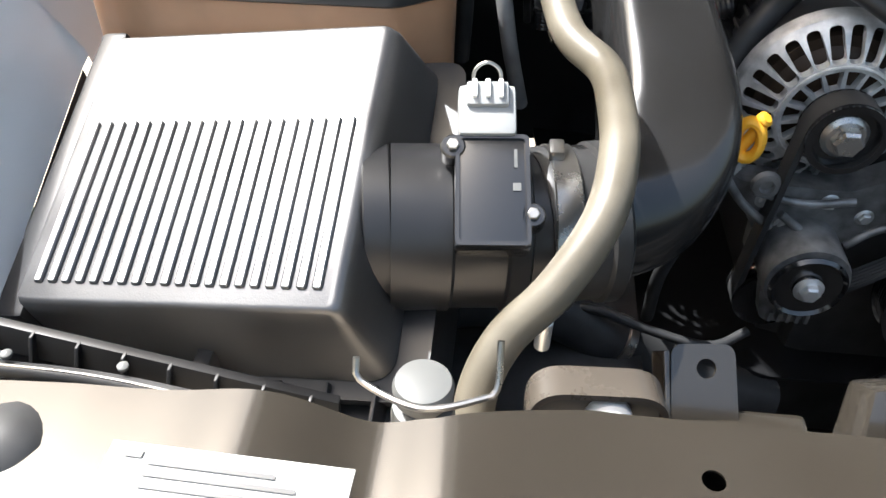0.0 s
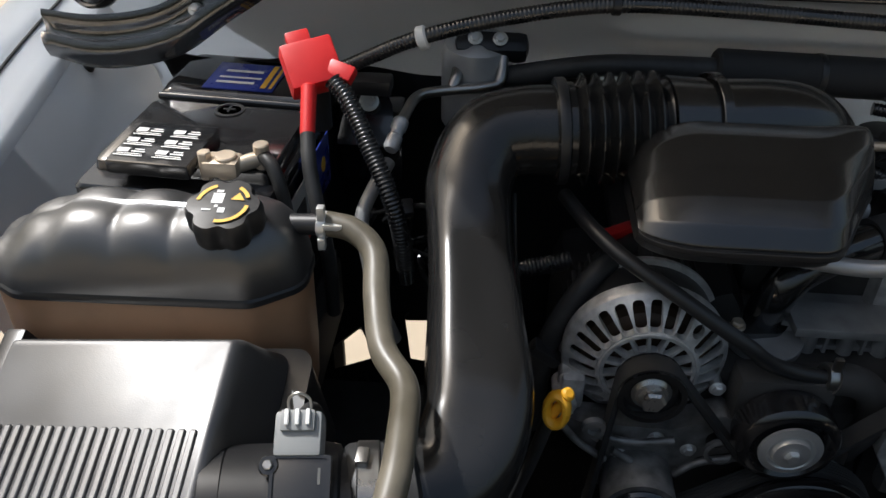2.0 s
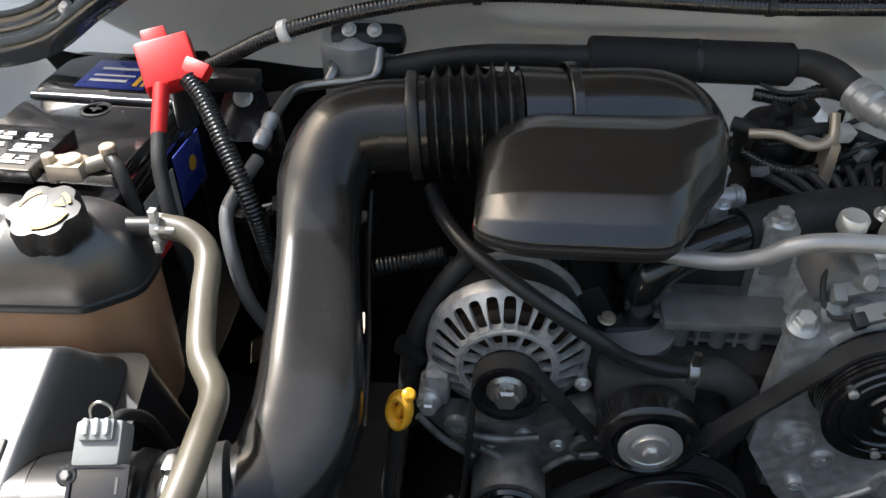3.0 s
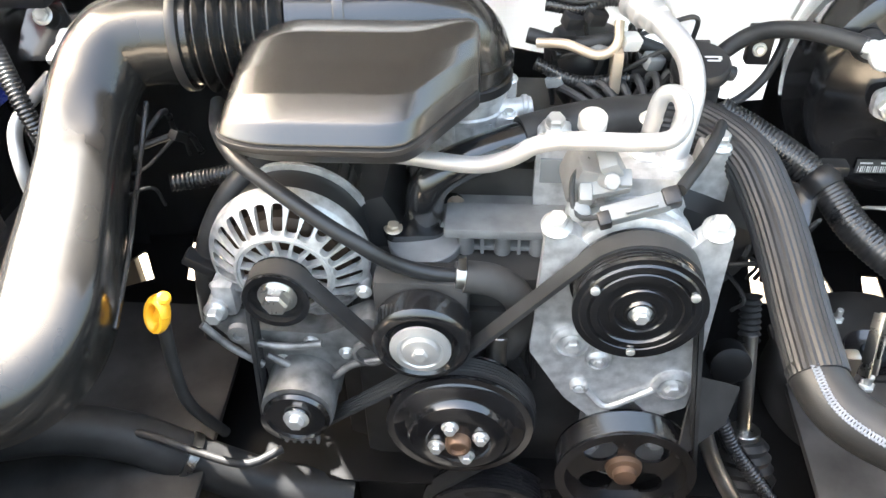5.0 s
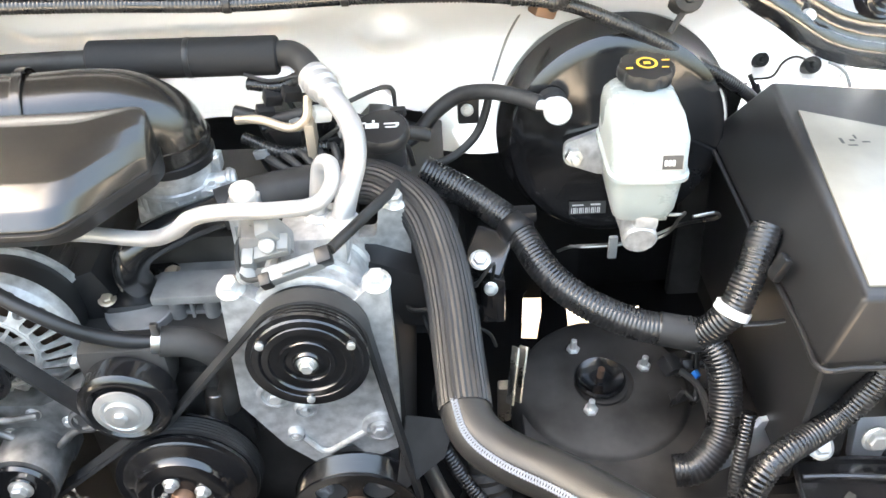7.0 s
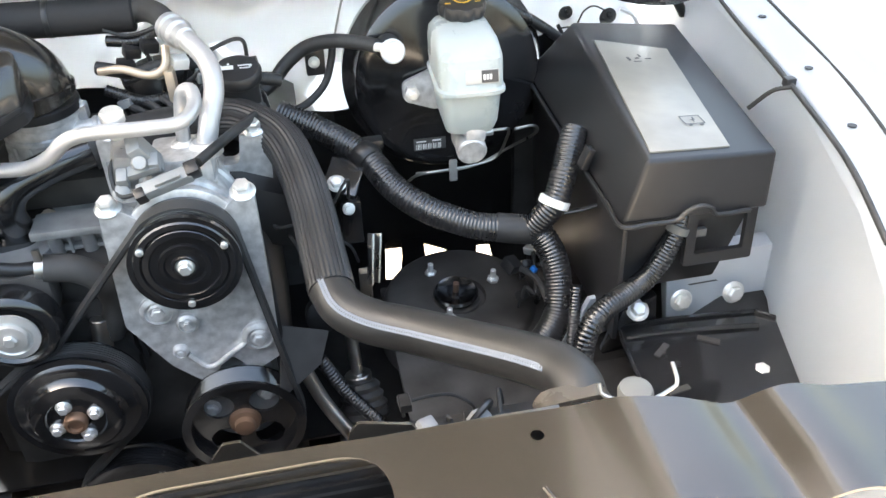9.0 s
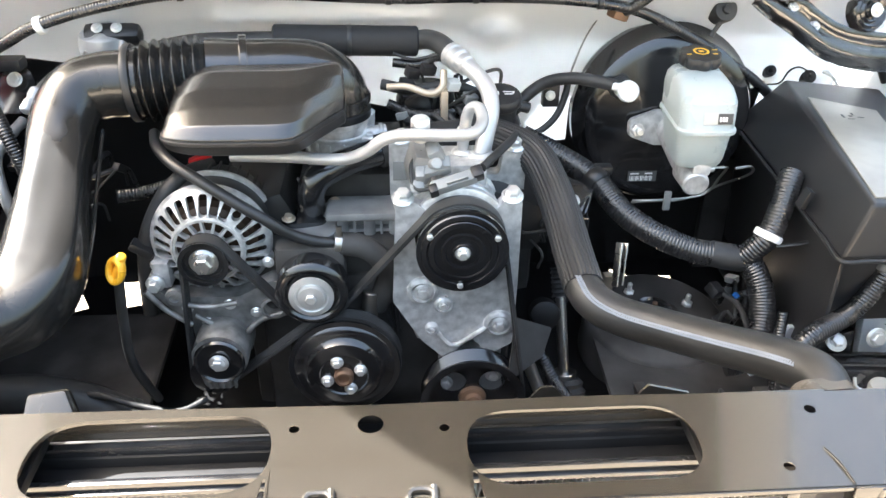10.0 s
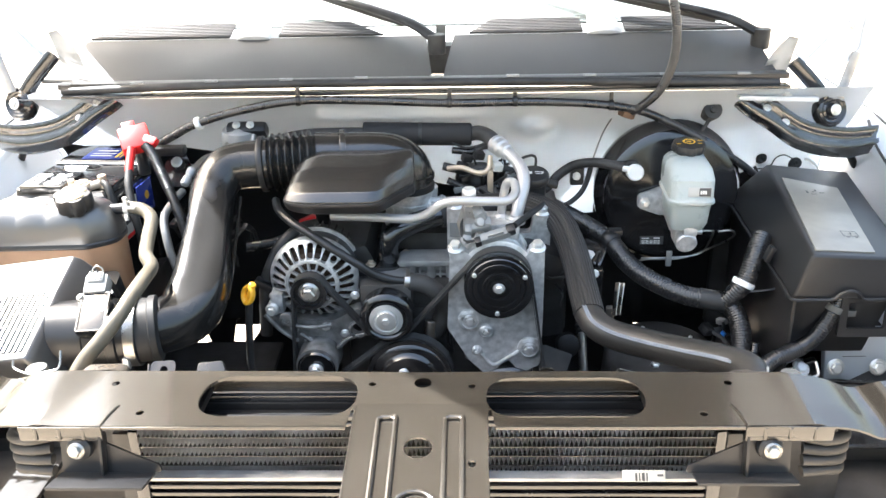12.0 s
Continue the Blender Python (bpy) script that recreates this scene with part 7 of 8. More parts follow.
def fuse_box():
    c = thing("fuse_box", (0.76, 0.55, 0.84), "black plastic fuse box with a glossy printed panel on its cover", "fuse box")
    TFL, TFR, TRR, TRL = V(0.657, 0.355, 1.022), V(0.827, 0.357, 1.012), V(0.888, 0.775, 1.026), V(0.712, 0.775, 1.046)
    cover = part("cover", block([(0.632, 0.350, 0.940), (0.826, 0.352, 0.935), (0.900, 0.79, 0.95), (0.642, 0.79, 0.965)], [TFL, TFR, TRR, TRL], 0.006, 3), M_BLACK, c)
    n = (TFR - TFL).cross(TRL - TFL).normalized()

    def on(u, v, h):
        return TFL.lerp(TFR, u).lerp(TRL.lerp(TRR, u), v) + n * h
    # raised panel, its sky sheen put into a pale colour
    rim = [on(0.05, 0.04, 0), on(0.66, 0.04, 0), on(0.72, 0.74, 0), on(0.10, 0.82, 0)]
    part("panel", block([p - n * 0.002 for p in rim], [p + n * 0.0022 for p in rim], 0.001), M_PANEL, cover, "smooth glossy top panel with small printed marks, coloured pale for its sheen")
    m = frame_on(on(0.36, 0.66, 0.0028), TFR - TFL, TRL - TFL)
    bars(cover, m, [(-0.012, -0.01, 0.004, 0.012), (0.0, -0.005, 0.006, 0.004), (-0.006, -0.015, 0.012, 0.0025), (0.008, 0.0, 0.003, 0.009), (0.014, -0.008, 0.010, 0.003)], M_PRINT_K, "mark")
    q = frame_on(on(0.50, 0.20, 0.0028), TFR - TFL, TRL - TFL)
    bars(cover, q, [(-0.014, -0.010, 0.028, 0.0016), (-0.014, 0.010, 0.028, 0.0016), (-0.014, -0.010, 0.0016, 0.020), (0.0125, -0.010, 0.0016, 0.020), (-0.002, 0.0, 0.006, 0.002), (0.0, -0.005, 0.002, 0.006), (0.002, 0.001, 0.002, 0.006), (-0.010, -0.014, 0.005, 0.003), (0.005, -0.014, 0.005, 0.003)], M_PRINT_K, "symbol")
    part("lip", tube([(0.640, 0.76, 0.960), (0.632, 0.55, 0.952), (0.630, 0.40, 0.944), (0.630, 0.348, 0.940), (0.665, 0.346, 0.939), (0.700, 0.345, 0.940), (0.712, 0.343, 0.952), (0.728, 0.342, 0.958), (0.744, 0.343, 0.952), (0.755, 0.345, 0.940), (0.80, 0.348, 0.938)], 0.0032, 0.006, 8), M_BLACK, cover)
    part("base", block([(0.655, 0.40, 0.80), (0.80, 0.40, 0.80), (0.88, 0.78, 0.82), (0.665, 0.78, 0.82)], [(0.645, 0.372, 0.942), (0.822, 0.372, 0.940), (0.895, 0.785, 0.955), (0.652, 0.785, 0.962)], 0.004), M_BLACK, c)
    part("side_wall", block([(0.645, 0.37, 0.74), (0.652, 0.37, 0.74), (0.662, 0.76, 0.74), (0.655, 0.76, 0.74)], [(0.640, 0.362, 0.942), (0.647, 0.362, 0.942), (0.657, 0.78, 0.962), (0.650, 0.78, 0.962)], 0.0015), M_BLACK, c)
    part("catch", box((0.628, 0.47, 0.972), (0.010, 0.018, 0.03), 0.002, pose(0, 0, 0, 0, 20, 0)), M_BLACK, c)
    part("window_frame", sheet(rrect(0.095, 0.085, 0.004, 3), [rrect(0.068, 0.052, 0.003, 3)], 0.008, frame_on((0.775, 0.362, 0.898), (1, 0, 0), (0, 0.06, 1))), M_BLACK, c)
    bolt(c, (0.765, 0.392, 0.888), (0, -1, 0), 0.007, M_ZINC)


fuse_box()


def conduit(name, label, pts, r, ridge=0.0014, pitch=0.0052, cat="conduit"):
    c = thing(name, pts[len(pts) // 2], label, cat)
    part("conduit", tube(pts, r, ridge=ridge, pitch=pitch, seg=20), M_LOOM, c, angle=85)
    return c


k = conduit("wiring_conduit", "thick corrugated black wiring conduit across the strut tower", [(0.24, 0.69, 0.985), (0.295, 0.665, 0.962), (0.352, 0.625, 0.935), (0.385, 0.570, 0.907), (0.425, 0.530, 0.888), (0.485, 0.506, 0.868), (0.530, 0.496, 0.862), (0.567, 0.490, 0.857), (0.585, 0.470, 0.835), (0.590, 0.445, 0.800), (0.580, 0.415, 0.760), (0.552, 0.395, 0.735), (0.525, 0.395, 0.728)], 0.0200)
part("tape", tube([(0.515, 0.499, 0.864), (0.540, 0.494, 0.8605), (0.567, 0.490, 0.857)], 0.0208, 0.006, 18), M_RUBBER, k, "black tape wrap")
part("clamp", join(lathe([(0.0205, -0.012), (0.0232, -0.008), (0.0232, 0.008), (0.0205, 0.012)], (0.354, 0.622, 0.934), (0.5, -0.8, -0.4), 24), box((0.366, 0.630, 0.950), (0.03, 0.02, 0.014), 0.003)), M_BLACK, k)
k2 = conduit("wiring_conduit", "corrugated conduit rising into the fuse box", [(0.562, 0.488, 0.858), (0.575, 0.482, 0.880), (0.592, 0.480, 0.905), (0.608, 0.495, 0.940), (0.622, 0.515, 0.968), (0.632, 0.530, 0.985)], 0.0185)
part("white_clamp", lathe([(0.0195, -0.006), (0.0218, -0.005), (0.0218, 0.005), (0.0195, 0.006)], (0.591, 0.480, 0.904), (0.4, 0.25, 0.8), 28), M_WPLAST, k2, "white plastic tie band")
part("bracket", tube([(0.60, 0.465, 0.895), (0.625, 0.46, 0.900), (0.645, 0.458, 0.905)], 0.004, 0.006, 8, flat=0.5), M_BLACK, k2)
k3 = conduit("wiring_conduit", "corrugated conduit leaving the fuse box front", [(0.734, 0.395, 0.955), (0.730, 0.382, 0.930), (0.722, 0.378, 0.902), (0.706, 0.375, 0.866), (0.684, 0.370, 0.838), (0.650, 0.355, 0.828), (0.618, 0.338, 0.826), (0.592, 0.322, 0.815), (0.578, 0.31, 0.78), (0.580, 0.30, 0.70)], 0.0150)
part("clip", join(lathe([(0.0155, -0.006), (0.0172, -0.005), (0.0172, 0.005), (0.0155, 0.006)], (0.723, 0.378, 0.906), (0.35, 0.08, 0.9), 24), box((0.748, 0.372, 0.898), (0.022, 0.008, 0.012), 0.002)), M_MOUNT, k3, "grey tie clip")
conduit("wiring_conduit", "slim corrugated conduit beside the wheel arch", [(0.600, 0.40, 0.82), (0.590, 0.375, 0.775), (0.585, 0.36, 0.74), (0.590, 0.345, 0.70), (0.597, 0.33, 0.66)], 0.0085, 0.0010, 0.0045)
k = conduit("wiring_conduit", "long corrugated conduit along the cowl", [(-0.62, 0.70, 1.115), (-0.555, 0.69, 1.15), (-0.495, 0.680, 1.180), (-0.40, 0.685, 1.205), (-0.285, 0.690, 1.222), (-0.15, 0.700, 1.218), (0.025, 0.708, 1.208), (0.16, 0.718, 1.206), (0.28, 0.728, 1.200), (0.365, 0.735, 1.190), (0.44, 0.748, 1.170), (0.54, 0.760, 1.120), (0.62, 0.775, 1.070), (0.67, 0.79, 1.035), (0.71, 0.805, 1.0), (0.74, 0.81, 0.96)], 0.0090, 0.0010, 0.0046)
for p, dz in (((-0.283, 0.690, 1.222), 0), ((0.025, 0.708, 1.209), 0), ((0.160, 0.718, 1.207), 0), ((0.36, 0.734, 1.192), 0)):
    part("clip", join(lathe([(0.0095, -0.005), (0.011, -0.004), (0.011, 0.004), (0.0095, 0.005)], p, (1, 0.05, 0), 20), box(Vector(p) + V(0, 0.004, 0.016), (0.008, 0.006, 0.022), 0.001)), M_BLACK, k)
part("end_collar", lathe([(0.011, 0), (0.0135, 0.002), (0.0135, 0.010), (0.011, 0.012)], (-0.497, 0.681, 1.178), (0.9, 0, 0.3), 20), M_WPLAST, k)
k = conduit("wiring_conduit", "conduit rising in front of the cowl towards the hood", [(0.405, 0.752, 1.172), (0.425, 0.735, 1.19), (0.455, 0.715, 1.23), (0.472, 0.70, 1.29), (0.470, 0.695, 1.36), (0.455, 0.70, 1.43), (0.44, 0.74, 1.56), (0.43, 0.80, 1.60)], 0.0095, 0.0010, 0.0046)
part("plug", box((0.398, 0.755, 1.170), (0.03, 0.025, 0.022), 0.005, pose(0, 0, 0, 0, 20, 20)), M_RUST, k, "rust-coloured plug end")

# firewall plugs
for x, y, z, r in ((0.582, 0.772, 1.168, 0.020), (0.755, 0.925, 1.010, 0.012), (0.838, 0.93, 0.995, 0.014)):
    g = thing("firewall_grommet", (x, y + 0.02, z), "black rubber grommet in the white firewall", "grommet", "firewall grommets")
    part("disc", lathe([(r, -0.03), (r, 0), (r * 0.9, 0.005), (r * 0.4, 0.006), (r * 0.35, 0.012), (r * 0.15, 0.013)], (x, y, z), (0, -0.9, 0.4), 28), M_RUBBER, g)
g = thing("firewall_leads", (0.78, 0.90, 0.98), "thin black and white leads clipped behind the fuse box", "cable")
part("lead", tube([(0.730, 0.895, 1.000), (0.742, 0.885, 0.975), (0.752, 0.885, 0.950), (0.765, 0.885, 0.930)], 0.0035, 0.006, 8), M_RUBBER, g)
part("lead", tube([(0.735, 0.890, 0.995), (0.760, 0.885, 1.000), (0.772, 0.885, 1.022), (0.790, 0.885, 1.030), (0.812, 0.885, 1.020)], 0.0016, 0.006, 6), M_RUBBER, g)
part("lead", tube([(0.840, 0.885, 1.020), (0.865, 0.885, 1.005), (0.882, 0.885, 0.975), (0.886, 0.885, 0.940)], 0.0030, 0.006, 8), M_WPLAST, g, "white cable")
part("stalk", rod((0.740, 0.89, 0.985), (0.752, 0.885, 0.955), 0.006), M_BLACK, g)
g = thing("firewall_cable", (0.60, 0.84, 1.12), "thin black cable from the firewall grommet", "cable")
part("cable", tube([(0.580, 0.768, 1.155), (0.572, 0.770, 1.140), (0.562, 0.765, 1.125)], 0.004, 0.006, 8), M_RUBBER, g)


def radiator_hose():
    c = thing("upper_radiator_hose", (0.3, 0.3, 0.85), "thick black radiator hose in a woven sleeve", "hose")
    part("neck_hose", tube([(0.005, 0.570, 1.016), (0.04, 0.583, 1.020), (0.075, 0.595, 1.022), (0.110, 0.605, 1.022), (0.150, 0.612, 1.022), (0.175, 0.608, 1.021)], 0.0255, 0.006, 32), M_RUBBER, c)
    part("sleeve", tube([(0.155, 0.611, 1.022), (0.195, 0.602, 1.020), (0.238, 0.560, 1.008), (0.258, 0.510, 0.982), (0.268, 0.450, 0.955), (0.272, 0.395, 0.935), (0.276, 0.335, 0.918)], 0.0275, 0.008, 120, flutes=30, flute=0.0012), M_SLEEVE, c, "ribbed woven protective sleeve")
    part("hose", tube([(0.272, 0.350, 0.921), (0.284, 0.312, 0.912), (0.312, 0.285, 0.906), (0.360, 0.252, 0.908), (0.410, 0.200, 0.922), (0.450, 0.150, 0.940), (0.472, 0.112, 0.952), (0.478, 0.085, 0.955), (0.474, 0.062, 0.948)], 0.0255, 0.006, 32), M_WEAVE, c, "dark grey braided hose")
    way = [(0.264, 0.330, 0.9410), (0.275, 0.292, 0.9300), (0.304, 0.262, 0.9245), (0.350, 0.228, 0.9265), (0.398, 0.178, 0.9405), (0.432, 0.134, 0.9565), (0.453, 0.104, 0.966)]
    run = glide(way, 0.0015)
    for ph in (0, 1):
        zig = []
        for i, (p, t) in enumerate(run[::2]):
            d = (run[min(2 * i + 6, len(run) - 1)][0] - run[max(2 * i - 6, 0)][0]).normalized()
            zig.append(p + d.cross(Vector((-0.35, -0.35, 0.87))).normalized() * (0.0034 if (i + ph) % 2 else -0.0034))
        part("seam_stitch", tube(zig, 0.0009, 0.0016, 6), M_STITCH, c, "pale zigzag stitched seam")


radiator_hose()


def strut_tower():
    c = thing("strut_tower", (0.465, 0.56, 0.64), "black strut tower plate with three studs", "strut tower")
    x, y, z = 0.478, 0.580, 0.688
    ax = (0.0, -0.12, 0.99)
    part("plate", lathe([(0.128, -0.08), (0.125, -0.02), (0.118, -0.004), (0.112, 0.0), (0.042, 0.004), (0.040, -0.004), (0.034, -0.006), (0.033, -0.002), (0.026, -0.002), (0.025, -0.008), (0.008, -0.008)], (x, y, z), ax, 64), M_DUSTY, c)
    part("bushing", lathe([(0.034, 0), (0.036, 0.003), (0.033, 0.007), (0.026, 0.004), (0.014, 0.003), (0.012, 0.006)], (x - 0.004, y + 0.008, z + 0.002), ax, 40), M_BPAINT, c)
    part("rod_end", rod((x - 0.004, y + 0.008, z), (x - 0.004, y + 0.004, z + 0.026), 0.005), M_RUST, c)
    for px, py, pz in ((0.444, 0.642, 0.692), (0.539, 0.604, 0.690), (0.452, 0.534, 0.682)):
        bolt(c, (px, py, pz), ax, 0.010, h=0.010, name="stud_nut")
        part("stud", rod((px, py, pz), (px, py - 0.003, pz + 0.026), 0.0045), M_ZINC, c)


strut_tower()

g = thing("side_card", (0.325, 0.36, 0.88), "thin folded metal tab beside the sleeved hose", "tab")
part("tab", join(box((0.326, 0.362, 0.935), (0.003, 0.012, 0.060), 0.001, pose(0, 0, 0, -25, 20, 20)), box((0.334, 0.366, 0.933), (0.003, 0.012, 0.058), 0.001, pose(0, 0, 0, -25, 26, 26)), box((0.318, 0.37, 0.89), (0.014, 0.014, 0.05), 0.003)), M_STEEL, g)
g = thing("hose_bracket", (0.315, 0.59, 0.86), "dark steel hose bracket beside the strut tower", "bracket")
part("arm", join(box((0.318, 0.60, 0.91), (0.05, 0.06, 0.03), 0.005, pose(0, 0, 0, 25, 10, -20)), box((0.318, 0.62, 0.87), (0.04, 0.03, 0.10), 0.006), box((0.322, 0.575, 0.86), (0.03, 0.02, 0.07), 0.004)), M_BPAINT, g)
bolt(g, (0.306, 0.572, 0.924), (0, -0.5, 0.8), 0.009)
bolt(g, (0.318, 0.556, 0.890), (0, -0.9, 0.4), 0.006)


def steering():
    c = thing("steering_shaft", (0.30, 0.5, 0.6), "steering shaft with rubber bellows boot", "shaft")
    part("shaft", rod((0.302, 0.485, 0.63), (0.296, 0.545, 0.76), 0.009), M_STEEL, c)
    prof = []
    for k in range(7):
        prof += [(0.024 + 0.003 * k, 0.014 * k), (0.030 + 0.003 * k, 0.014 * k + 0.007)]
    part("boot", lathe(prof, (0.302, 0.482, 0.635), (0.05, -0.5, -0.85), 32), M_RUBBER, c)
    part("collar", rod((0.302, 0.486, 0.63), (0.301, 0.490, 0.645), 0.020), M_STEEL, c)
    prof = []
    for k in range(8):
        prof += [(0.010, 0.008 * k), (0.014, 0.008 * k + 0.004)]
    part("joint_boot", lathe(prof, (0.297, 0.545, 0.745), (-0.05, 0.45, 0.88), 24), M_RUBBER, c)
    part("sensor", lathe([(0.02, 0), (0.024, 0.004), (0.024, 0.03), (0.018, 0.034)], (0.262, 0.52, 0.75), (0, -0.95, 0.3), 24), M_TRAY, c)
    br = part("shield", sheet(loop2([(0, 0, 0.002), (0.070, -0.004, 0.004), (0.062, -0.05, 0.004), (0.005, -0.10, 0.004)]), [], 0.003, frame_on((0.208, 0.447, 0.790), (1, 0.3, -0.5), (0, 0.5, 0.86))), M_DUSTY, c, "dark steel shield plate")
    part("steering_pipe", tube([(0.225, 0.44, 0.72), (0.25, 0.42, 0.66), (0.29, 0.39, 0.60), (0.32, 0.37, 0.55)], 0.010, 0.01, 12), M_STEEL, c)
    part("steering_hose", tube([(0.25, 0.46, 0.71), (0.28, 0.44, 0.66), (0.33, 0.41, 0.60), (0.36, 0.38, 0.54)], 0.010, ridge=0.0015, pitch=0.005), M_LOOM, c, angle=85)


steering()


def side_tray():
    c = thing("battery_tray", (0.76, 0.30, 0.70), "gloss black bolted tray beside the wing", "tray")
    m = Matrix.Translation((0, 0, 0.742))
    out = loop2([(0.664, 0.388, 0.006), (0.735, 0.388, 0.006), (0.860, 0.376, 0.006), (0.888, 0.350, 0.008), (0.862, 0.262, 0.008), (0.845, 0.19, 0.006), (0.640, 0.19, 0.006), (0.655, 0.35, 0.008)])
    oval = rrect(0.085, 0.052, 0.025, 8, 0.805, 0.268)
    pan = part("pan", sheet(out, [oval], 0.004, m), M_BPAINT, c)
    part("recess", skin([[Vector((0.805 + (x - 0.805) * k, 0.268 + (y - 0.268) * k, z)) for x, y in oval] for k, z in ((1.0, 0.742), (0.9, 0.735), (0.1, 0.734))]), M_BPAINT, pan)
    edge = [Vector((x, y, 0.744)) for x, y in out]
    part("rolled_edge", tube(edge + [edge[0]], 0.0035, 0.006, 8), M_BPAINT, pan)
    part("bead", tube([(0.664, 0.365, 0.744), (0.72, 0.362, 0.745), (0.80, 0.352, 0.745), (0.85, 0.345, 0.744)], 0.004, 0.006, 8), M_BPAINT, pan)
    for x, y, a in ((0.770, 0.335, -35), (0.700, 0.330, 40), (0.690, 0.255, 10)):
        part("slot", box((x, y, 0.7435), (0.030, 0.009, 0.003), 0.001, pose(0, 0, 0, 0, 0, a)), M_DUSTY, pan)
    bolt(pan, (0.812, 0.268, 0.736), (0, -0.1, 1), 0.010)
    br = part("bracket", block([(0.752, 0.418, 0.70), (0.90, 0.416, 0.70), (0.90, 0.432, 0.70), (0.752, 0.432, 0.70)], [(0.737, 0.418, 0.826), (0.90, 0.416, 0.826), (0.90, 0.445, 0.830), (0.737, 0.445, 0.830)], 0.003), M_WHITE, c, "white painted bracket")
    st = part("strap", sheet(loop2([(-0.058, -0.03, 0.004), (0.064, -0.03, 0.004), (0.064, 0.018, 0.016), (0.02, 0.018, 0.004), (-0.024, 0.018, 0.010), (-0.058, 0.012, 0.014)]), [], 0.005, frame_on((0.793, 0.400, 0.768), (1, 0.02, 0), (0, 0.25, 1))), M_BPAINT, c, "black strap with two bolts")
    for x in (0.755, 0.834):
        bolt(st, (x, 0.394, 0.769), (0, -1, 0.25), 0.011)
    part("upright", block([(0.640, 0.385, 0.70), (0.725, 0.395, 0.70), (0.725, 0.41, 0.70), (0.640, 0.40, 0.70)], [(0.665, 0.385, 0.775), (0.718, 0.395, 0.785), (0.718, 0.41, 0.785), (0.665, 0.40, 0.775)], 0.004), M_BPAINT, c)
    bolt(c, (0.686, 0.386, 0.772), (0, -0.6, 0.8), 0.011)
    part("support", box((0.76, 0.29, 0.70), (0.16, 0.15, 0.06), 0.008), M_DUSTY, c)


side_tray()

g = thing("inner_wing_sheet", (0.665, 0.46, 0.60), "white painted sheet under the fuse box", "panel")
part("sheet", box((0.650, 0.465, 0.655), (0.12, 0.008, 0.20), 0.002, pose(0, 0, 0, 12, 18, 25)), M_WHITE, g)
g = thing("lug_bracket", (-0.56, 0.71, 1.05), "gloss black lug bracket with one bolt by the battery", "bracket")
part("plate", sheet(loop2([(-0.035, -0.05, 0.004), (0.035, -0.05, 0.004), (0.030, 0.0, 0.006), (0.018, 0.024, 0.014), (-0.018, 0.024, 0.014), (-0.030, -0.02, 0.006)]), [], 0.005, frame_on((-0.560, 0.705, 1.085), (1, 0, 0), (0, 0.6, 0.8))), M_BPAINT, g)
bolt(g, (-0.557, 0.698, 1.092), (0, -0.8, 0.6), 0.008)
part("foot", box((-0.560, 0.745, 1.02), (0.08, 0.05, 0.10), 0.006), M_BPAINT, g)
g = thing("wing_cable", (0.79, 0.40, 1.06), "thin black cable clipped along the white wing", "cable")
part("cable", tube([(0.955, 0.86, 1.115), (0.93, 0.76, 1.092), (0.915, 0.64, 1.072), (0.900, 0.52, 1.060), (0.880, 0.40, 1.050), (0.848, 0.26, 1.042), (0.815, 0.14, 1.02)], 0.0035, 0.012, 8), M_RUBBER, g)
part("clip", box((0.888, 0.45, 1.056), (0.014, 0.012, 0.012), 0.002), M_BLACK, g)
part("branch", tube([(0.886, 0.44, 1.053), (0.868, 0.452, 1.045), (0.850, 0.470, 1.015)], 0.003, 0.006, 8), M_RUBBER, g)
g = thing("accumulator", (-0.43, 0.79, 1.0), "round pale aluminium accumulator by the firewall", "accumulator")
part("dome", lathe([(0.045, 0), (0.045, 0.09), (0.041, 0.106), (0.028, 0.116), (0.008, 0.119)], (-0.432, 0.788, 1.035), (0, -0.1, 1), 36), M_TUBE, g)

# low wiring by the strut tower and lower left hoses
g = thing("abs_wiring", (0.52, 0.36, 0.66), "small plugs and wires with bright blue clips near the strut tower", "wiring")
for x, y, z, mm in ((0.545, 0.52, 0.78, M_BLACK), (0.38, 0.20, 0.80, M_BLACK), (0.42, 0.21, 0.80, M_GREY), (0.44, 0.18, 0.82, M_BLACK), (0.36, 0.22, 0.79, M_ALU_D)):
    part("plug", box((x, y, z), (0.022, 0.024, 0.018), 0.003, pose(0, 0, 0, 20, 15, 30)), mm, g)
part("blue_clip", box((0.572, 0.500, 0.780), (0.007, 0.010, 0.012), 0.002, pose(0, 0, 0, 20, 15, 30)), M_BLUEP, g)
part("lead", tube([(0.555, 0.51, 0.78), (0.575, 0.49, 0.77), (0.585, 0.46, 0.74), (0.58, 0.42, 0.70)], 0.005, 0.008, 8), M_RUBBER, g)
part("lead", tube([(0.34, 0.23, 0.79), (0.38, 0.21, 0.79), (0.42, 0.20, 0.79), (0.46, 0.17, 0.80)], 0.007, 0.008, 8), M_RUBBER, g)
part("base", box((0.42, 0.20, 0.76), (0.20, 0.08, 0.06), 0.01), M_DUSTY, g)
g = thing("lower_radiator_hose", (-0.30, 0.25, 0.65), "black lower radiator hose with clamp", "hose")
part("hose", tube([(-0.60, 0.36, 0.735), (-0.52, 0.385, 0.725), (-0.45, 0.400, 0.695), (-0.375, 0.405, 0.645), (-0.30, 0.41, 0.60), (-0.2, 0.42, 0.56)], 0.030, 0.01, 24), M_RUBBER, g)
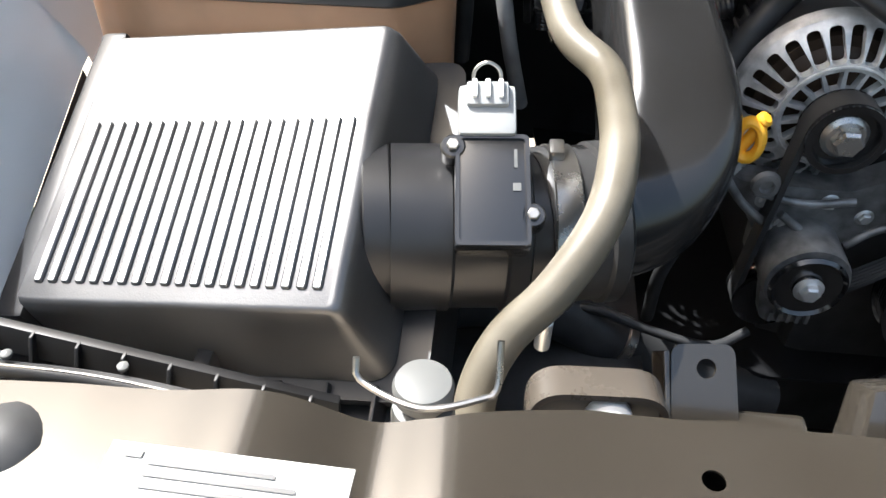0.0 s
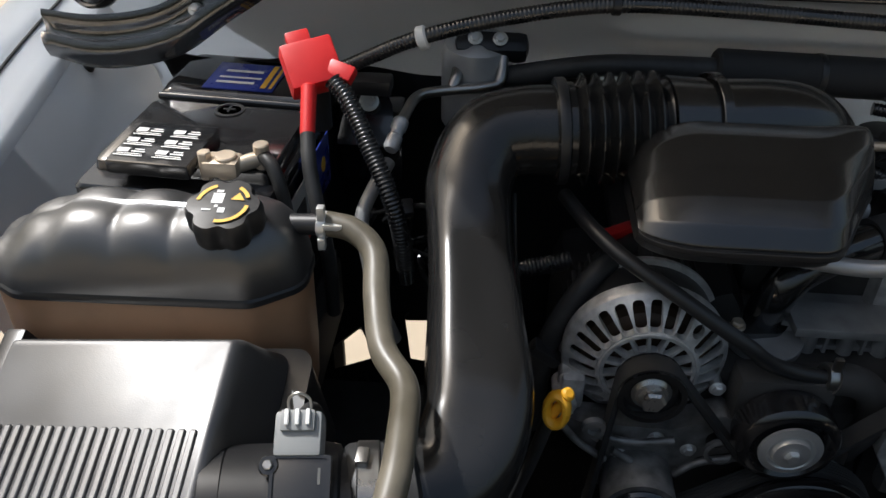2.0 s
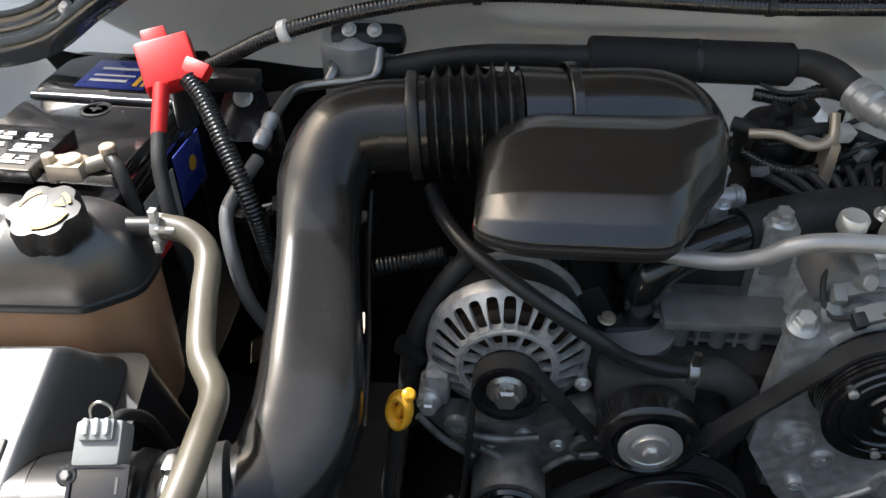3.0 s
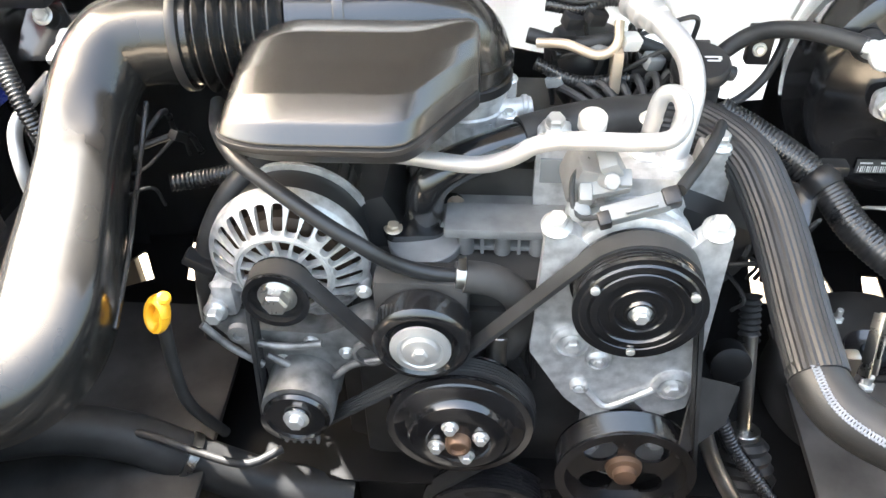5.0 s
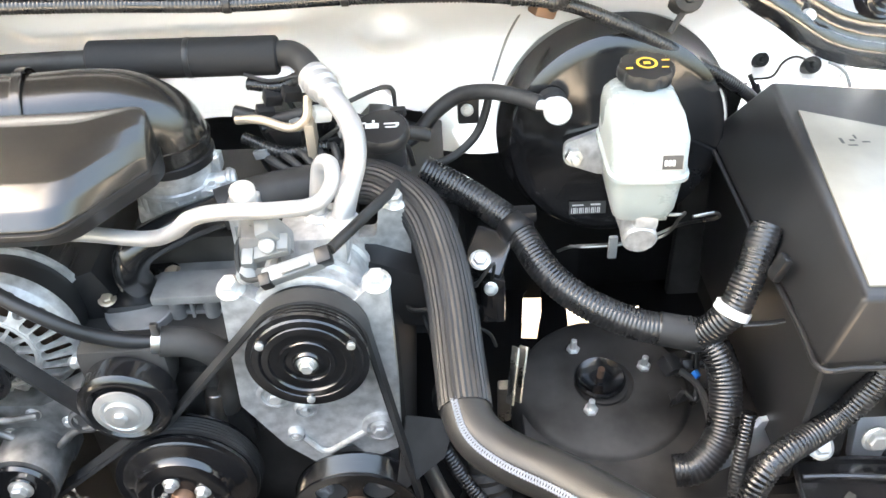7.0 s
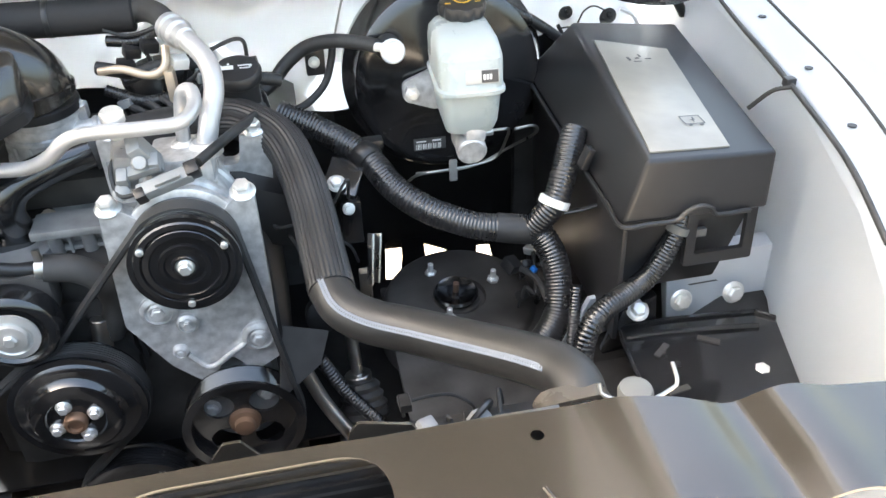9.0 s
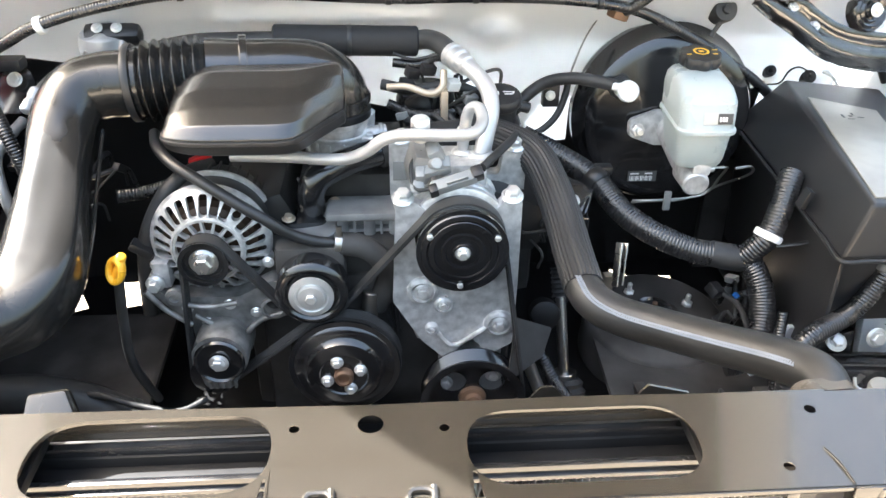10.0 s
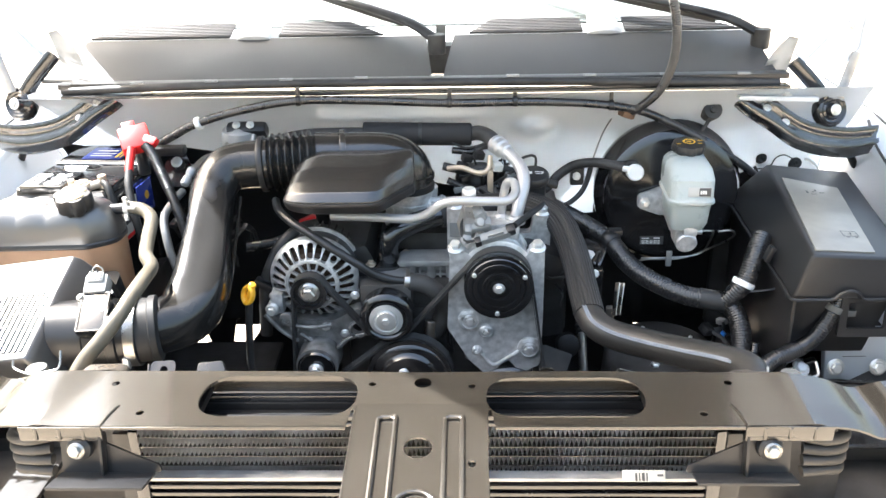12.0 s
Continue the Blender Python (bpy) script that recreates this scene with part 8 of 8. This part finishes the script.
part("clamp", lathe([(0.0305, 0), (0.032, 0.001), (0.032, 0.012), (0.0305, 0.013)], (-0.392, 0.404, 0.657), (0.82, 0.05, -0.55), 32), M_STEEL, g)
g = thing("lower_cable", (-0.4, 0.4, 0.68), "thin black cable across the wheel-arch panel", "cable")
part("cable", tube([(-0.47, 0.40, 0.70), (-0.42, 0.39, 0.715), (-0.36, 0.38, 0.70), (-0.30, 0.37, 0.695), (-0.26, 0.39, 0.70)], 0.005, 0.01, 10), M_RUBBER, g)
g = thing("bracket_plate", (0.335, 0.045, 0.95), "dark folded plate behind the tie bar", "bracket")
part("plate", sheet(loop2([(0.262, 0.94, 0.002), (0.270, 0.972, 0.003), (0.278, 0.982, 0.003), (0.322, 0.970, 0.003), (0.338, 0.94, 0.002)]), [], 0.003, xz(0.060)), M_TIEBAR, g)
g = thing("bracket_plate", (0.176, 0.055, 0.95), "dark pressed tongue behind the tie bar", "bracket")
part("plate", sheet(loop2([(0.148, 0.94, 0.002), (0.157, 0.969, 0.004), (0.168, 0.984, 0.004), (0.182, 0.984, 0.004), (0.197, 0.962, 0.004), (0.210, 0.94, 0.002)]), [], 0.003, xz(0.060)), M_TIEBAR, g)


# loose thin wiring over the manifold and round the strut tower
rng = random.Random(7)


def loose_wiring(label, n, lo, hi, sag):
    c = thing("loose_wiring", ((lo[0] + hi[0]) / 2, (lo[1] + hi[1]) / 2, lo[2]), label, "wiring", "loose wiring")
    for k in range(n):
        p = Vector([rng.uniform(a, b) for a, b in zip(lo, hi)])
        q = Vector([rng.uniform(a, b) for a, b in zip(lo, hi)])
        mid = p.lerp(q, 0.5) + V(rng.uniform(-0.02, 0.02), rng.uniform(-0.02, 0.02), -sag * rng.random())
        r = rng.choice((0.0022, 0.003, 0.0042))
        w = part("wire", tube([p + V(0, 0.02, -0.04), p, mid, q, q + V(0.01, 0.02, -0.04)], r, 0.006, 8), M_LOOM if r > 0.004 else M_RUBBER, c)
        if k % 2 == 0:
            part("plug", box(p, (0.014, 0.020, 0.012), 0.002, pose(0, 0, 0, rng.uniform(-40, 40), 0, rng.uniform(0, 180))), rng.choice((M_BLACK, M_BLACK, M_GREY)), w)
        else:
            part("tie", lathe([(r * 1.2, -0.003), (r * 1.5, -0.002), (r * 1.5, 0.002), (r * 1.2, 0.003)], mid, q - p, 12), M_BLACK, w)


loose_wiring("thin black wires and small plugs above the manifold", 12, (0.03, 0.66, 1.01), (0.22, 0.74, 1.10), 0.03)
loose_wiring("thin black wires and small plugs beside the strut tower", 6, (0.555, 0.49, 0.72), (0.63, 0.57, 0.79), 0.03)
loose_wiring("thin black wires and plugs behind the radiator", 7, (0.33, 0.16, 0.76), (0.46, 0.26, 0.83), 0.02)
loose_wiring("thin black wires behind the duct and battery", 7, (-0.55, 0.56, 0.92), (-0.40, 0.70, 1.03), 0.03)
loose_wiring("thin black wires beside the valve cover", 8, (0.215, 0.47, 0.84), (0.32, 0.62, 0.98), 0.03)
